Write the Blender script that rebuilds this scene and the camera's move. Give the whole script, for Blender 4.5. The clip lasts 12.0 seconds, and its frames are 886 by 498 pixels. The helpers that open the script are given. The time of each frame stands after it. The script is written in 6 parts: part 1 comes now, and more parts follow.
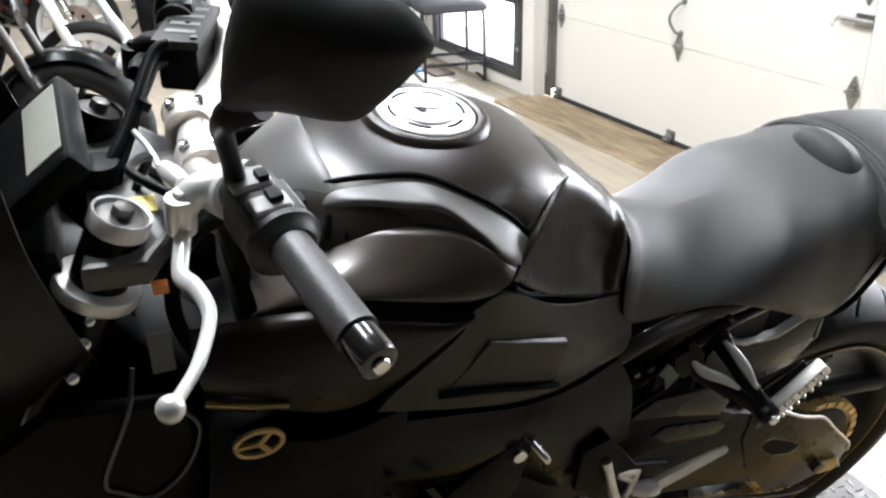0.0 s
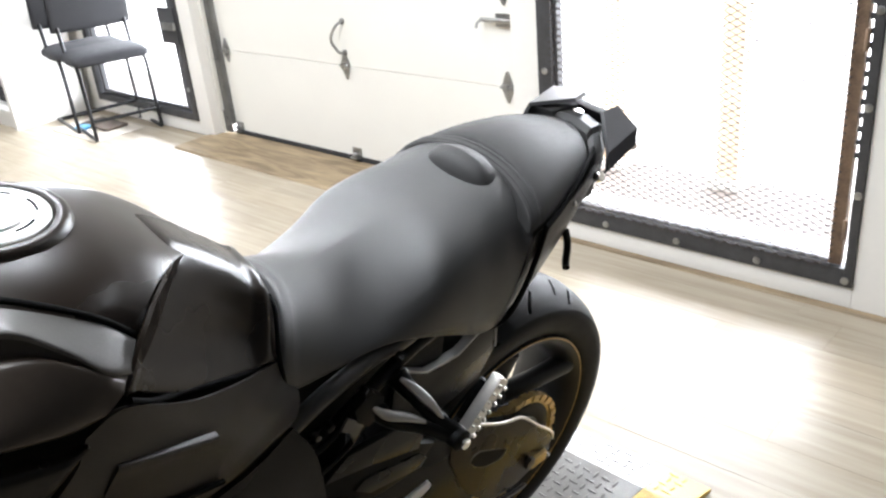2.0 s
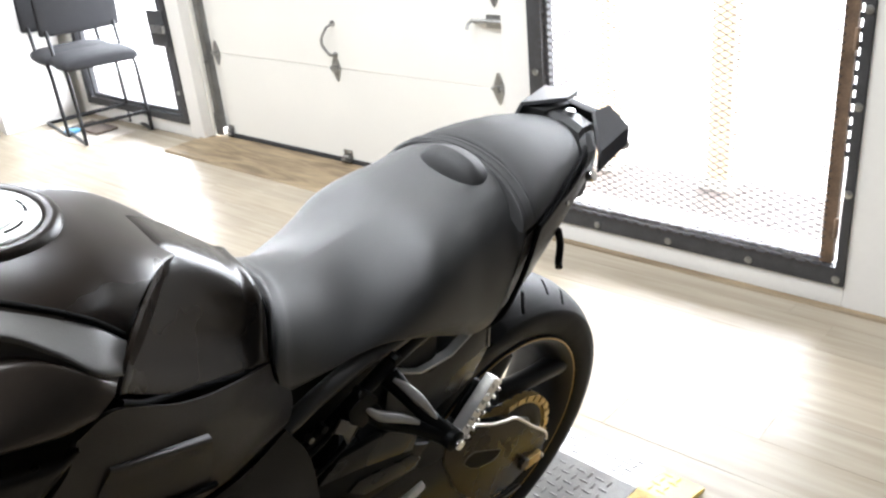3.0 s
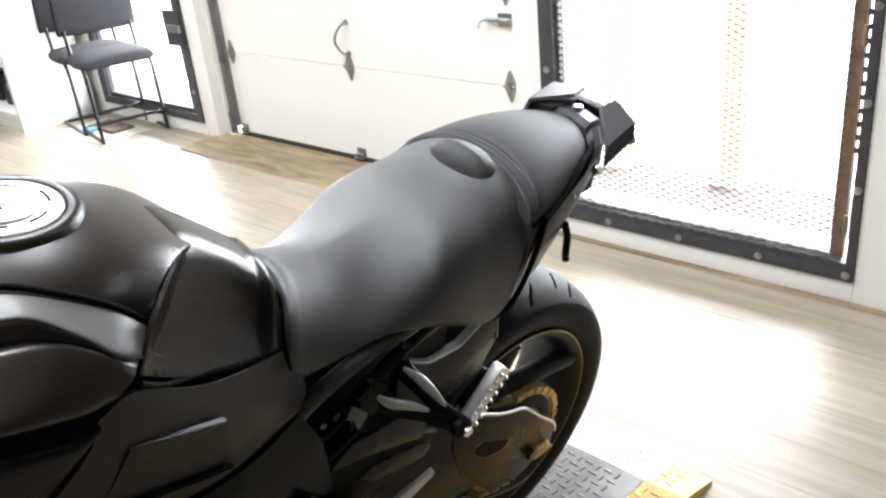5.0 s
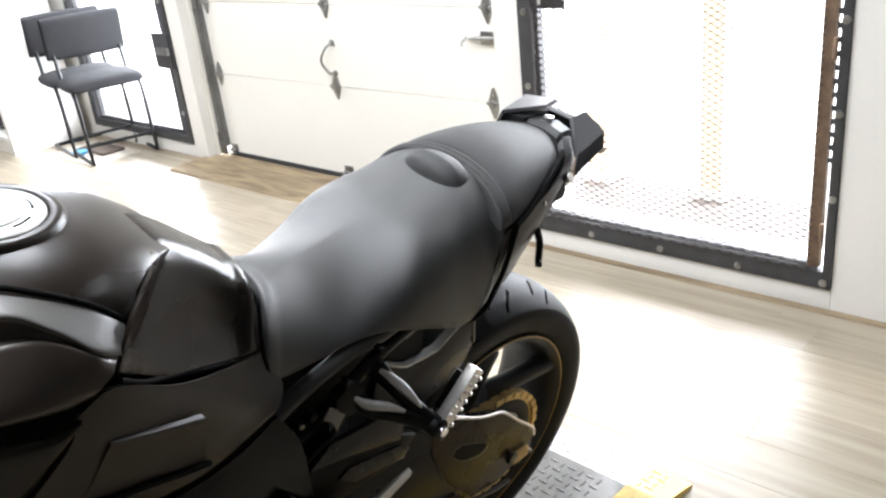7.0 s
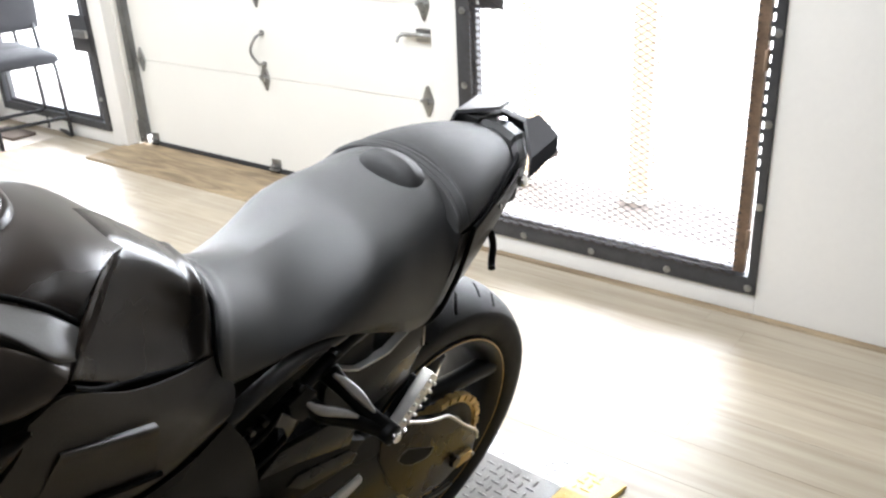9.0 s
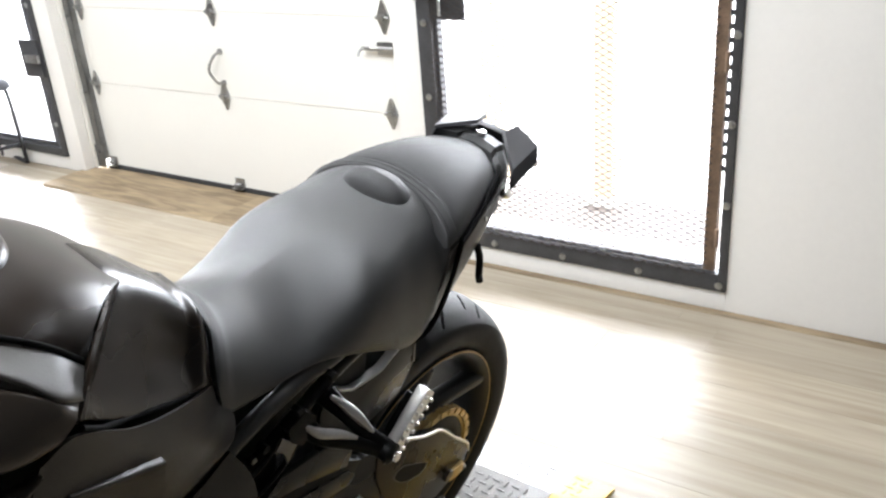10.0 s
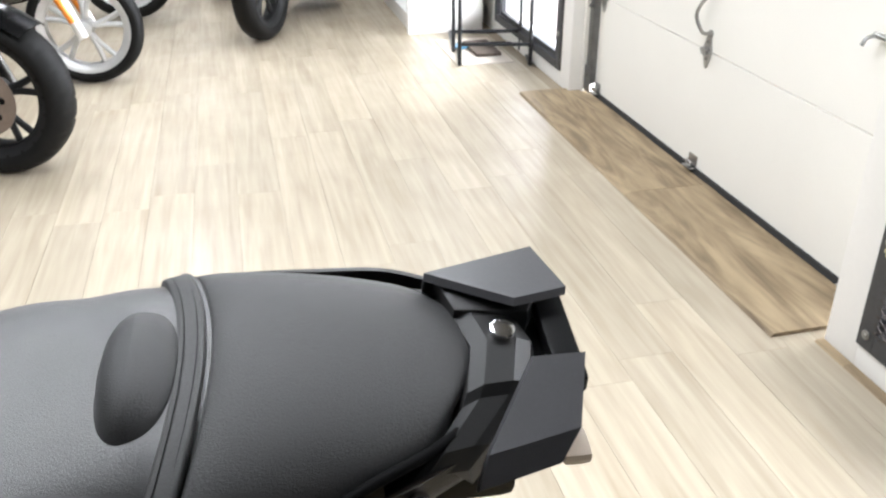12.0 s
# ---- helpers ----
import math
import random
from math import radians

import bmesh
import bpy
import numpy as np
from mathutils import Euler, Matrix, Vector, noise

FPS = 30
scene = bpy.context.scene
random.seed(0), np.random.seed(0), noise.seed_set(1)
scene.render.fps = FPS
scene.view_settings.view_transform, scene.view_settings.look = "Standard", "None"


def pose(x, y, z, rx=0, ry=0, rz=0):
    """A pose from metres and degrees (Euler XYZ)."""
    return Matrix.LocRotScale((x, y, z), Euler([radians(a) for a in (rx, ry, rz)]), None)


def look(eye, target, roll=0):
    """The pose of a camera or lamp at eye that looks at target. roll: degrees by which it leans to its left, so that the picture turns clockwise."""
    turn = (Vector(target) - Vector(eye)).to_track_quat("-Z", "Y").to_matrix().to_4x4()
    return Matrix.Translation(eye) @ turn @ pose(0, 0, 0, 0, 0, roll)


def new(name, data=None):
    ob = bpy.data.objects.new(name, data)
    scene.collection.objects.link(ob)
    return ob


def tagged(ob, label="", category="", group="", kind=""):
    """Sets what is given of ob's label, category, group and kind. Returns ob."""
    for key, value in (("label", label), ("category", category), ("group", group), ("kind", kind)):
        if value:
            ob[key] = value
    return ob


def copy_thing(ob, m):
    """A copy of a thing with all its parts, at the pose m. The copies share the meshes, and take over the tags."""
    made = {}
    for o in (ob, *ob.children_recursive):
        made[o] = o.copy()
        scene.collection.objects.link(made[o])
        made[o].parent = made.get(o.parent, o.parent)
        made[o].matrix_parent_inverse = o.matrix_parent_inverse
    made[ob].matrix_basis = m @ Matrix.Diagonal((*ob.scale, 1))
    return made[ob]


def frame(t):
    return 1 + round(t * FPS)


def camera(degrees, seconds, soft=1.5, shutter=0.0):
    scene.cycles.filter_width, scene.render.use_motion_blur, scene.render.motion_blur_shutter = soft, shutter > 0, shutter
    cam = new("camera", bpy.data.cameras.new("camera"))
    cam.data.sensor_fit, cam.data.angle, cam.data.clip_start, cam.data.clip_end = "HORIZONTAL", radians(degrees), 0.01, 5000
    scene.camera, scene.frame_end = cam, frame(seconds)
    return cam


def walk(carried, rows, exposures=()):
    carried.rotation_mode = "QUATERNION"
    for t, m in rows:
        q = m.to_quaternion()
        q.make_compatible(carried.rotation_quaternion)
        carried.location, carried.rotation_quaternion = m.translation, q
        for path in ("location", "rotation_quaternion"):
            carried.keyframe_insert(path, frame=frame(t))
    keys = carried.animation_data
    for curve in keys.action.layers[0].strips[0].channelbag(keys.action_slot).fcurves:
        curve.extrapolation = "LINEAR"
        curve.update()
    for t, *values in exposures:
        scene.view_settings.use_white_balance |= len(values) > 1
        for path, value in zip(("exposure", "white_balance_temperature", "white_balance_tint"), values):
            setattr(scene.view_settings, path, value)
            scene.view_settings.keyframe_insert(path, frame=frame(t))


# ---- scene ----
cam = camera(54.0, 12.0, soft=2.4)
PATH = [
    (0, (3.018, -2.754, 1.336), (1.404, -1.935, 0.485), -1.4),
    (0.5, (3.021, -2.699, 1.335), (1.516, -1.718, 0.457), -3.2),
    (1, (3.014, -2.645, 1.338), (1.646, -1.481, 0.459), -4.5),
    (1.5, (3.011, -2.614, 1.344), (1.725, -1.342, 0.491), -5.5),
    (2, (3.011, -2.606, 1.343), (1.752, -1.299, 0.501), -5.4),
    (2.5, (3.007, -2.605, 1.337), (1.766, -1.282, 0.495), -5.4),
    (4.5, (3.024, -2.617, 1.345), (1.753, -1.309, 0.523), -6.2),
    (5, (3.034, -2.624, 1.341), (1.765, -1.324, 0.504), -5.9),
    (5.5, (3.052, -2.628, 1.338), (1.787, -1.325, 0.499), -6.1),
    (6, (3.069, -2.634, 1.34), (1.81, -1.312, 0.524), -6.4),
    (6.5, (3.08, -2.641, 1.339), (1.811, -1.323, 0.532), -6.6),
    (7, (3.085, -2.64, 1.336), (1.817, -1.313, 0.54), -6.4),
    (9, (3.023, -2.656, 1.338), (1.907, -1.212, 0.52), -2.8),
    (9.5, (3.008, -2.72, 1.346), (1.984, -1.187, 0.57), -0.9),
    (10, (2.987, -2.678, 1.35), (1.943, -1.174, 0.545), -4.3),
    (10.5, (2.992, -2.424, 1.343), (1.693, -1.111, 0.577), -3.3),
    (11, (2.93, -2.192, 1.301), (1.539, -1.08, 0.39), -3.7),
    (11.5, (2.79, -1.91, 1.281), (1.331, -0.899, 0.36), -4.1),
    (11.6, (2.789, -1.868, 1.279), (1.268, -0.938, 0.373), -4.6),
    (12, (2.75, -1.619, 1.283), (1.028, -1.212, 0.352), -0.3),
]
walk(cam, [(t, look(eye, target, roll)) for t, eye, target, roll in PATH], [(0, 0.36, 5950, 10), (9.5, 0.42, 5950, 10), (11, 0.38, 5950, 10), (12, 0.24, 5950, 10)])

# ---- world, lights ----
world = bpy.data.worlds.new("world")
scene.world = world
world.use_nodes = True
wn = world.node_tree.nodes
sky = wn.new("ShaderNodeTexSky")
sky.sky_type = "NISHITA"
sky.sun_disc = False
sky.sun_elevation, sky.sun_rotation = radians(38), radians(200)
wn["Background"].inputs["Strength"].default_value = 0.14
world.node_tree.links.new(sky.outputs[0], wn["Background"].inputs["Color"])

sun = new("sun", bpy.data.lights.new("sun", "SUN"))
sun.data.energy, sun.data.angle, sun.data.color = 4.5, radians(0.6), (1.0, 0.96, 0.9)
sun.matrix_world = look((0, 0, 0), (0.75, 0.25, -1.1))


def lamp_area(name, m, sx, sy, watts, colour=(1, 1, 1)):
    data = bpy.data.lights.new(name, "AREA")
    data.shape, data.size, data.size_y, data.energy, data.color = "RECTANGLE", sx, sy, watts, colour
    ob = new(name, data)
    ob.matrix_world = m
    return ob


# unseen ceiling tubes, inferred from the lit walls; some added to brighten spots
TUBES = ((0.95, -1.55, 46), (-0.5, -1.0, 13), (-2.4, -1.1, 38), (1.45, -2.7, 72), (-1.6, -3.0, 46), (-4.3, -2.2, 52), (3.2, -0.6, 6))
for lx, ly, watts in TUBES:
    lamp_area("ceiling_tube_light", look((lx, ly, 2.83), (lx, ly, 0)), 1.2, 0.14, watts, (1.0, 0.985, 0.96))

# ---- materials ----


def mat(name, base, rough=0.5, metal=0.0, var=0.12, scale=6.0, bump=0.0, bscale=120.0, coat=0.0, spec=0.5, rand=0.0, stretch=(1, 1, 1), rvar=0.1):
    m = bpy.data.materials.new(name)
    m.use_nodes = True
    nt = m.node_tree
    n, l = nt.nodes, nt.links
    b = n["Principled BSDF"]
    tc = n.new("ShaderNodeTexCoord")
    mp = n.new("ShaderNodeMapping")
    mp.inputs["Scale"].default_value = stretch
    l.new(tc.outputs["Object"], mp.inputs["Vector"])
    big, fine = n.new("ShaderNodeTexNoise"), n.new("ShaderNodeTexNoise")
    for nz, sc, dt in ((big, scale, 4), (fine, bscale, 5)):
        nz.noise_dimensions = "4D"
        nz.inputs["Scale"].default_value, nz.inputs["Detail"].default_value = sc, dt
        l.new(mp.outputs[0], nz.inputs["Vector"])
    info = n.new("ShaderNodeObjectInfo")
    off = n.new("ShaderNodeMath")
    off.operation = "MULTIPLY"
    off.inputs[1].default_value = 37.0
    l.new(info.outputs["Random"], off.inputs[0])
    l.new(off.outputs[0], big.inputs["W"])
    l.new(off.outputs[0], fine.inputs["W"])
    mixn = n.new("ShaderNodeMath")
    mixn.operation = "MULTIPLY_ADD"
    mixn.inputs[1].default_value = 0.35
    l.new(fine.outputs["Fac"], mixn.inputs[0])
    half = n.new("ShaderNodeMath")
    half.operation = "MULTIPLY"
    half.inputs[1].default_value = 0.65
    l.new(big.outputs["Fac"], half.inputs[0])
    l.new(half.outputs[0], mixn.inputs[2])
    ramp = n.new("ShaderNodeMapRange")
    ramp.inputs["From Min"].default_value, ramp.inputs["From Max"].default_value = 0.3, 0.7
    ramp.inputs["To Min"].default_value, ramp.inputs["To Max"].default_value = 1 - var, 1 + var
    l.new(mixn.outputs[0], ramp.inputs["Value"])
    tone = ramp.outputs[0]
    if rand:
        r2 = n.new("ShaderNodeMapRange")
        r2.inputs["To Min"].default_value, r2.inputs["To Max"].default_value = 1 - rand, 1 + rand
        l.new(info.outputs["Random"], r2.inputs["Value"])
        mm = n.new("ShaderNodeMath")
        mm.operation = "MULTIPLY"
        l.new(tone, mm.inputs[0])
        l.new(r2.outputs[0], mm.inputs[1])
        tone = mm.outputs[0]
    mul = n.new("ShaderNodeVectorMath")
    mul.operation = "SCALE"
    mul.inputs[0].default_value = base
    l.new(tone, mul.inputs["Scale"])
    l.new(mul.outputs[0], b.inputs["Base Color"])
    rr = n.new("ShaderNodeMapRange")
    rr.inputs["From Min"].default_value, rr.inputs["From Max"].default_value = 0.3, 0.7
    rr.inputs["To Min"].default_value, rr.inputs["To Max"].default_value = max(0.02, rough - rvar * rough), min(1, rough + rvar * rough)
    l.new(big.outputs["Fac"], rr.inputs["Value"])
    l.new(rr.outputs[0], b.inputs["Roughness"])
    b.inputs["Metallic"].default_value = metal
    b.inputs["Specular IOR Level"].default_value = spec
    if coat:
        b.inputs["Coat Weight"].default_value, b.inputs["Coat Roughness"].default_value = coat, 0.06
    if bump:
        bp = n.new("ShaderNodeBump")
        bp.inputs["Strength"].default_value, bp.inputs["Distance"].default_value = bump, 0.002
        l.new(fine.outputs["Fac"], bp.inputs["Height"])
        l.new(bp.outputs[0], b.inputs["Normal"])
    return m


def waver(m, size, amount):
    """Slow unevenness of a worn floor: broad faint scuffs in the gloss."""
    nt = m.node_tree
    b = nt.nodes["Principled BSDF"]
    geo, nz, mr = nt.nodes.new("ShaderNodeNewGeometry"), nt.nodes.new("ShaderNodeTexNoise"), nt.nodes.new("ShaderNodeMapRange")
    nz.inputs["Scale"].default_value, nz.inputs["Detail"].default_value = size, 5
    base = b.inputs["Roughness"].default_value
    mr.inputs["From Min"].default_value, mr.inputs["From Max"].default_value = 0.3, 0.7
    mr.inputs["To Min"].default_value, mr.inputs["To Max"].default_value = base * (1 - amount), base * (1 + amount)
    nt.links.new(geo.outputs["Position"], nz.inputs["Vector"])
    nt.links.new(nz.outputs["Fac"], mr.inputs["Value"])
    nt.links.new(mr.outputs[0], b.inputs["Roughness"])


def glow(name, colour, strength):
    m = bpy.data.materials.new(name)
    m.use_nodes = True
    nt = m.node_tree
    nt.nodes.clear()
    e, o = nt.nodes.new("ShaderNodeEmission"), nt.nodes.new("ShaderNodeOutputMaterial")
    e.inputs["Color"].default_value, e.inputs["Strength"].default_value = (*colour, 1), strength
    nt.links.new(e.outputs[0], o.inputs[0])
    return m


def wood_mat(name, pale, dark, grain, rough, coat=0.0, rand=0.12, ring=1.0, contrast=(0.29, 0.70), warp=1.6):
    """Printed or real board: long grain along x, a tone of its own for each board."""
    m = bpy.data.materials.new(name)
    m.use_nodes = True
    nt = m.node_tree
    n, l = nt.nodes, nt.links
    b = n["Principled BSDF"]
    tc, mp, info = n.new("ShaderNodeTexCoord"), n.new("ShaderNodeMapping"), n.new("ShaderNodeObjectInfo")
    mp.inputs["Scale"].default_value = (0.9, 15.0 * ring, 15.0)
    l.new(tc.outputs["Object"], mp.inputs["Vector"])
    w = n.new("ShaderNodeMath")
    w.operation = "MULTIPLY"
    w.inputs[1].default_value = 91.0
    l.new(info.outputs["Random"], w.inputs[0])
    broad, fine = n.new("ShaderNodeTexNoise"), n.new("ShaderNodeTexNoise")
    for nz, sc, dt, ds in ((broad, 1.2, 4, warp), (fine, grain, 6, 0.4)):
        nz.noise_dimensions = "4D"
        nz.inputs["Scale"].default_value, nz.inputs["Detail"].default_value, nz.inputs["Distortion"].default_value = sc, dt, ds
        l.new(mp.outputs[0], nz.inputs["Vector"])
        l.new(w.outputs[0], nz.inputs["W"])
    add = n.new("ShaderNodeMath")
    add.operation = "MULTIPLY_ADD"
    add.inputs[1].default_value = 0.4
    l.new(fine.outputs["Fac"], add.inputs[0])
    sc6 = n.new("ShaderNodeMath")
    sc6.operation = "MULTIPLY"
    sc6.inputs[1].default_value = 0.6
    l.new(broad.outputs["Fac"], sc6.inputs[0])
    l.new(sc6.outputs[0], add.inputs[2])
    ramp = n.new("ShaderNodeValToRGB")
    ramp.color_ramp.elements[0].position, ramp.color_ramp.elements[1].position = contrast
    ramp.color_ramp.elements[0].color, ramp.color_ramp.elements[1].color = (*dark, 1), (*pale, 1)
    l.new(add.outputs[0], ramp.inputs[0])
    tone = n.new("ShaderNodeMapRange")
    tone.inputs["To Min"].default_value, tone.inputs["To Max"].default_value = 1 - rand, 1 + rand
    l.new(info.outputs["Random"], tone.inputs["Value"])
    mul = n.new("ShaderNodeVectorMath")
    mul.operation = "SCALE"
    l.new(ramp.outputs[0], mul.inputs[0])
    l.new(tone.outputs[0], mul.inputs["Scale"])
    l.new(mul.outputs[0], b.inputs["Base Color"])
    rr = n.new("ShaderNodeMapRange")
    rr.inputs["To Min"].default_value, rr.inputs["To Max"].default_value = rough * 0.8, rough * 1.25
    l.new(broad.outputs["Fac"], rr.inputs["Value"])
    l.new(rr.outputs[0], b.inputs["Roughness"])
    if coat:
        b.inputs["Coat Weight"].default_value, b.inputs["Coat Roughness"].default_value = coat, 0.22
    bp = n.new("ShaderNodeBump")
    bp.inputs["Strength"].default_value, bp.inputs["Distance"].default_value = 0.12, 0.001
    l.new(fine.outputs["Fac"], bp.inputs["Height"])
    l.new(bp.outputs[0], b.inputs["Normal"])
    return m


M_PLANK = wood_mat("oak_vinyl", (0.475, 0.418, 0.322), (0.285, 0.232, 0.158), 3.2, 0.27, 0.25, rand=0.075, contrast=(0.27, 0.72))
waver(M_PLANK, 3.0, 0.35)
M_PLY = wood_mat("plywood", (0.36, 0.275, 0.165), (0.13, 0.090, 0.048), 3.0, 0.6, rand=0.05, ring=0.4, contrast=(0.36, 0.64), warp=5.0)
M_GAP = mat("floor_joint", (0.30, 0.25, 0.18), 0.7)
M_WALL = mat("wall_paint", (0.82, 0.80, 0.76), 0.5, var=0.03, scale=2.5, bump=0.15, bscale=60)
M_DIM = mat("unseen_dark_wall", (0.03, 0.03, 0.032), 0.8, var=0.2, scale=1.5)
M_CEIL = mat("ceiling_paint", (0.14, 0.135, 0.128), 0.8, var=0.08)
M_DOOR = mat("door_enamel", (0.82, 0.80, 0.74), 0.42, var=0.03, scale=3, bump=0.08, bscale=200)
M_GALV = mat("galvanised_steel", (0.40, 0.40, 0.39), 0.36, 1.0, var=0.25, scale=30)
M_TRACK = mat("weathered_track_steel", (0.20, 0.20, 0.195), 0.45, 0.8, var=0.35, scale=18)
M_IRON = mat("painted_iron", (0.055, 0.055, 0.058), 0.5, 0.2, var=0.3, scale=14, bump=0.2, bscale=90)
M_RUST = mat("rusty_steel", (0.24, 0.165, 0.11), 0.7, 0.3, var=0.45, scale=22, bump=0.3, bscale=150)
M_WIRE = mat("mesh_wire", (0.07, 0.06, 0.055), 0.55, 0.5, var=0.3)
M_BLKSTEEL = mat("black_tube_steel", (0.016, 0.016, 0.017), 0.35, 0.3)
M_FABRIC = mat("charcoal_upholstery", (0.028, 0.028, 0.031), 0.9, var=0.15, scale=20, bump=0.6, bscale=700)
M_PAPER = mat("cardboard_paper", (0.62, 0.56, 0.48), 0.8, var=0.06)
M_RUBBERMAT = mat("dirty_mat", (0.12, 0.09, 0.07), 0.8, var=0.4)
M_CONC = mat("sunlit_concrete", (0.6, 0.58, 0.55), 0.8, var=0.12, scale=2, bump=0.2)
M_TAN = mat("tan_post_paint", (0.66, 0.52, 0.37), 0.7, var=0.2)
M_PLATE = mat("diamond_plate_steel", (0.17, 0.168, 0.163), 0.33, 0.9, var=0.3, scale=10, bump=0.1, bscale=300)
M_YELLOW = mat("worn_yellow_paint", (0.70, 0.48, 0.10), 0.5, 0.0, var=0.28, scale=14, bump=0.15)

# ---- mesh tools ----


def link(name, me, material, parent=None, label="", smooth=True):
    ob = new(name, me)
    if material is not None and not me.materials:
        me.materials.append(material)
    if smooth:
        me.shade_smooth()
    if parent is not None:
        ob.parent = parent
    if label:
        ob["label"] = label
    return ob


def mesh(name, verts, faces, material, parent=None, label="", smooth=True, angle=40):
    me = bpy.data.meshes.new(name)
    me.from_pydata([tuple(v) for v in verts], [], faces)
    me.update()
    ob = link(name, me, material, parent, label, smooth)
    if smooth:
        sharp(me, angle)
    return ob


def sharp(me, angle=40):
    bm = bmesh.new()
    bm.from_mesh(me)
    lim = radians(angle)
    for e in bm.edges:
        e.smooth = len(e.link_faces) == 2 and e.calc_face_angle(0.0) < lim
    bm.to_mesh(me)
    bm.free()


def part(name, bm, material, parent=None, label="", smooth=True, angle=40):
    me = bpy.data.meshes.new(name)
    bmesh.ops.recalc_face_normals(bm, faces=bm.faces[:])
    bm.to_mesh(me)
    bm.free()
    ob = link(name, me, material, parent, label, smooth)
    if smooth:
        sharp(me, angle)
    return ob


def empty(name, m):
    ob = new(name)
    ob.empty_display_size = 0.1
    ob.matrix_world = m
    return ob


def add_box(bm, lo, hi, bev=0.0, m=None, seg=2):
    c = [(a + b) / 2 for a, b in zip(lo, hi)]
    s = [abs(b - a) for a, b in zip(lo, hi)]
    r = bmesh.ops.create_cube(bm, size=1, matrix=Matrix.LocRotScale(c, None, s))
    vs = r["verts"]
    if bev:
        es = list({e for v in vs for e in v.link_edges})
        rb = bmesh.ops.bevel(bm, geom=es, offset=bev, segments=seg, profile=0.7, affect="EDGES")
        vs = list({v for f in rb["faces"] for v in f.verts} | {v for v in vs if v.is_valid})
    if m is not None:
        bmesh.ops.transform(bm, matrix=m, verts=vs)
    return vs


def box(name, lo, hi, material, parent=None, label="", bev=0.003, m=None, seg=2):
    bm = bmesh.new()
    add_box(bm, lo, hi, bev, m, seg)
    return part(name, bm, material, parent, label)


def add_cyl(bm, a, b, r1, r2=None, seg=20, bev=0.0):
    a, b = Vector(a), Vector(b)
    d = b - a
    q = d.to_track_quat("Z", "Y")
    m = Matrix.LocRotScale((a + b) / 2, q, None)
    r = bmesh.ops.create_cone(bm, cap_ends=True, segments=seg, radius1=r1, radius2=r1 if r2 is None else r2, depth=d.length, matrix=m)
    if bev:
        es = [e for e in {e for v in r["verts"] for e in v.link_edges} if any(len(f.verts) > 4 for f in e.link_faces)]
        bmesh.ops.bevel(bm, geom=es, offset=bev, segments=2, profile=0.6, affect="EDGES")


def cyl(name, a, b, r, material, parent=None, label="", r2=None, seg=20, bev=0.002):
    bm = bmesh.new()
    add_cyl(bm, a, b, r, r2, seg, bev)
    return part(name, bm, material, parent, label)


def crom(pts, n):
    """n points of a smooth curve through pts."""
    p = [np.array(q, float) for q in pts]
    if len(p) == 1:
        return [p[0]] * n
    p = [2 * p[0] - p[1]] + p + [2 * p[-1] - p[-2]]
    k = len(p) - 3
    out = []
    for i in range(n):
        u = i * k / max(1, n - 1)
        s = min(int(u), k - 1)
        t = u - s
        a, b, c, d = p[s:s + 4]
        out.append(0.5 * (2 * b + (c - a) * t + (2 * a - 5 * b + 4 * c - d) * t * t + (3 * b - a - 3 * c + d) * t ** 3))
    return out


def add_tube(bm, pts, r, seg=10, n=0, flat=1.0):
    """A tube through pts; r one number or one for each point."""
    rs = [r] * len(pts) if not hasattr(r, "__len__") else list(r)
    n = n or max(2, 5 * (len(pts) - 1) + 1) if len(pts) > 2 else 2
    c = crom([(*p, q) for p, q in zip(pts, rs)], n)
    up = None
    rings = []
    for i in range(n):
        a, b = c[max(0, i - 1)][:3], c[min(n - 1, i + 1)][:3]
        d = Vector(b - a).normalized()
        if up is None:
            up = d.orthogonal().normalized()
        up = (up - d * up.dot(d)).normalized()
        side = d.cross(up)
        o = Vector(c[i][:3])
        rings.append([bm.verts.new(o + (up * math.cos(2 * math.pi * k / seg) + side * math.sin(2 * math.pi * k / seg) * flat) * c[i][3]) for k in range(seg)])
    for r1, r2 in zip(rings, rings[1:]):
        for k in range(seg):
            bm.faces.new((r1[k], r1[(k + 1) % seg], r2[(k + 1) % seg], r2[k]))
    bm.faces.new(rings[0][::-1])
    bm.faces.new(rings[-1])


def tube(name, pts, r, material, parent=None, label="", seg=10, n=0, flat=1.0):
    bm = bmesh.new()
    add_tube(bm, pts, r, seg, n, flat)
    return part(name, bm, material, parent, label, angle=60)


def add_prism(bm, poly, x0, x1, axis="x", bev=0.0):
    """A flat outline (two coordinates a point) made thick from x0 to x1 along an axis."""
    def at(p, t):
        return {"x": (t, p[0], p[1]), "y": (p[0], t, p[1]), "z": (p[0], p[1], t)}[axis]
    a = [bm.verts.new(at(p, x0)) for p in poly]
    b = [bm.verts.new(at(p, x1)) for p in poly]
    fs = [bm.faces.new(a[::-1]), bm.faces.new(b)]
    k = len(poly)
    for i in range(k):
        fs.append(bm.faces.new((a[i], a[(i + 1) % k], b[(i + 1) % k], b[i])))
    bmesh.ops.recalc_face_normals(bm, faces=fs)
    if bev:
        es = list(fs[0].edges) + list(fs[1].edges)
        bmesh.ops.bevel(bm, geom=es, offset=bev, segments=2, profile=0.6, affect="EDGES")


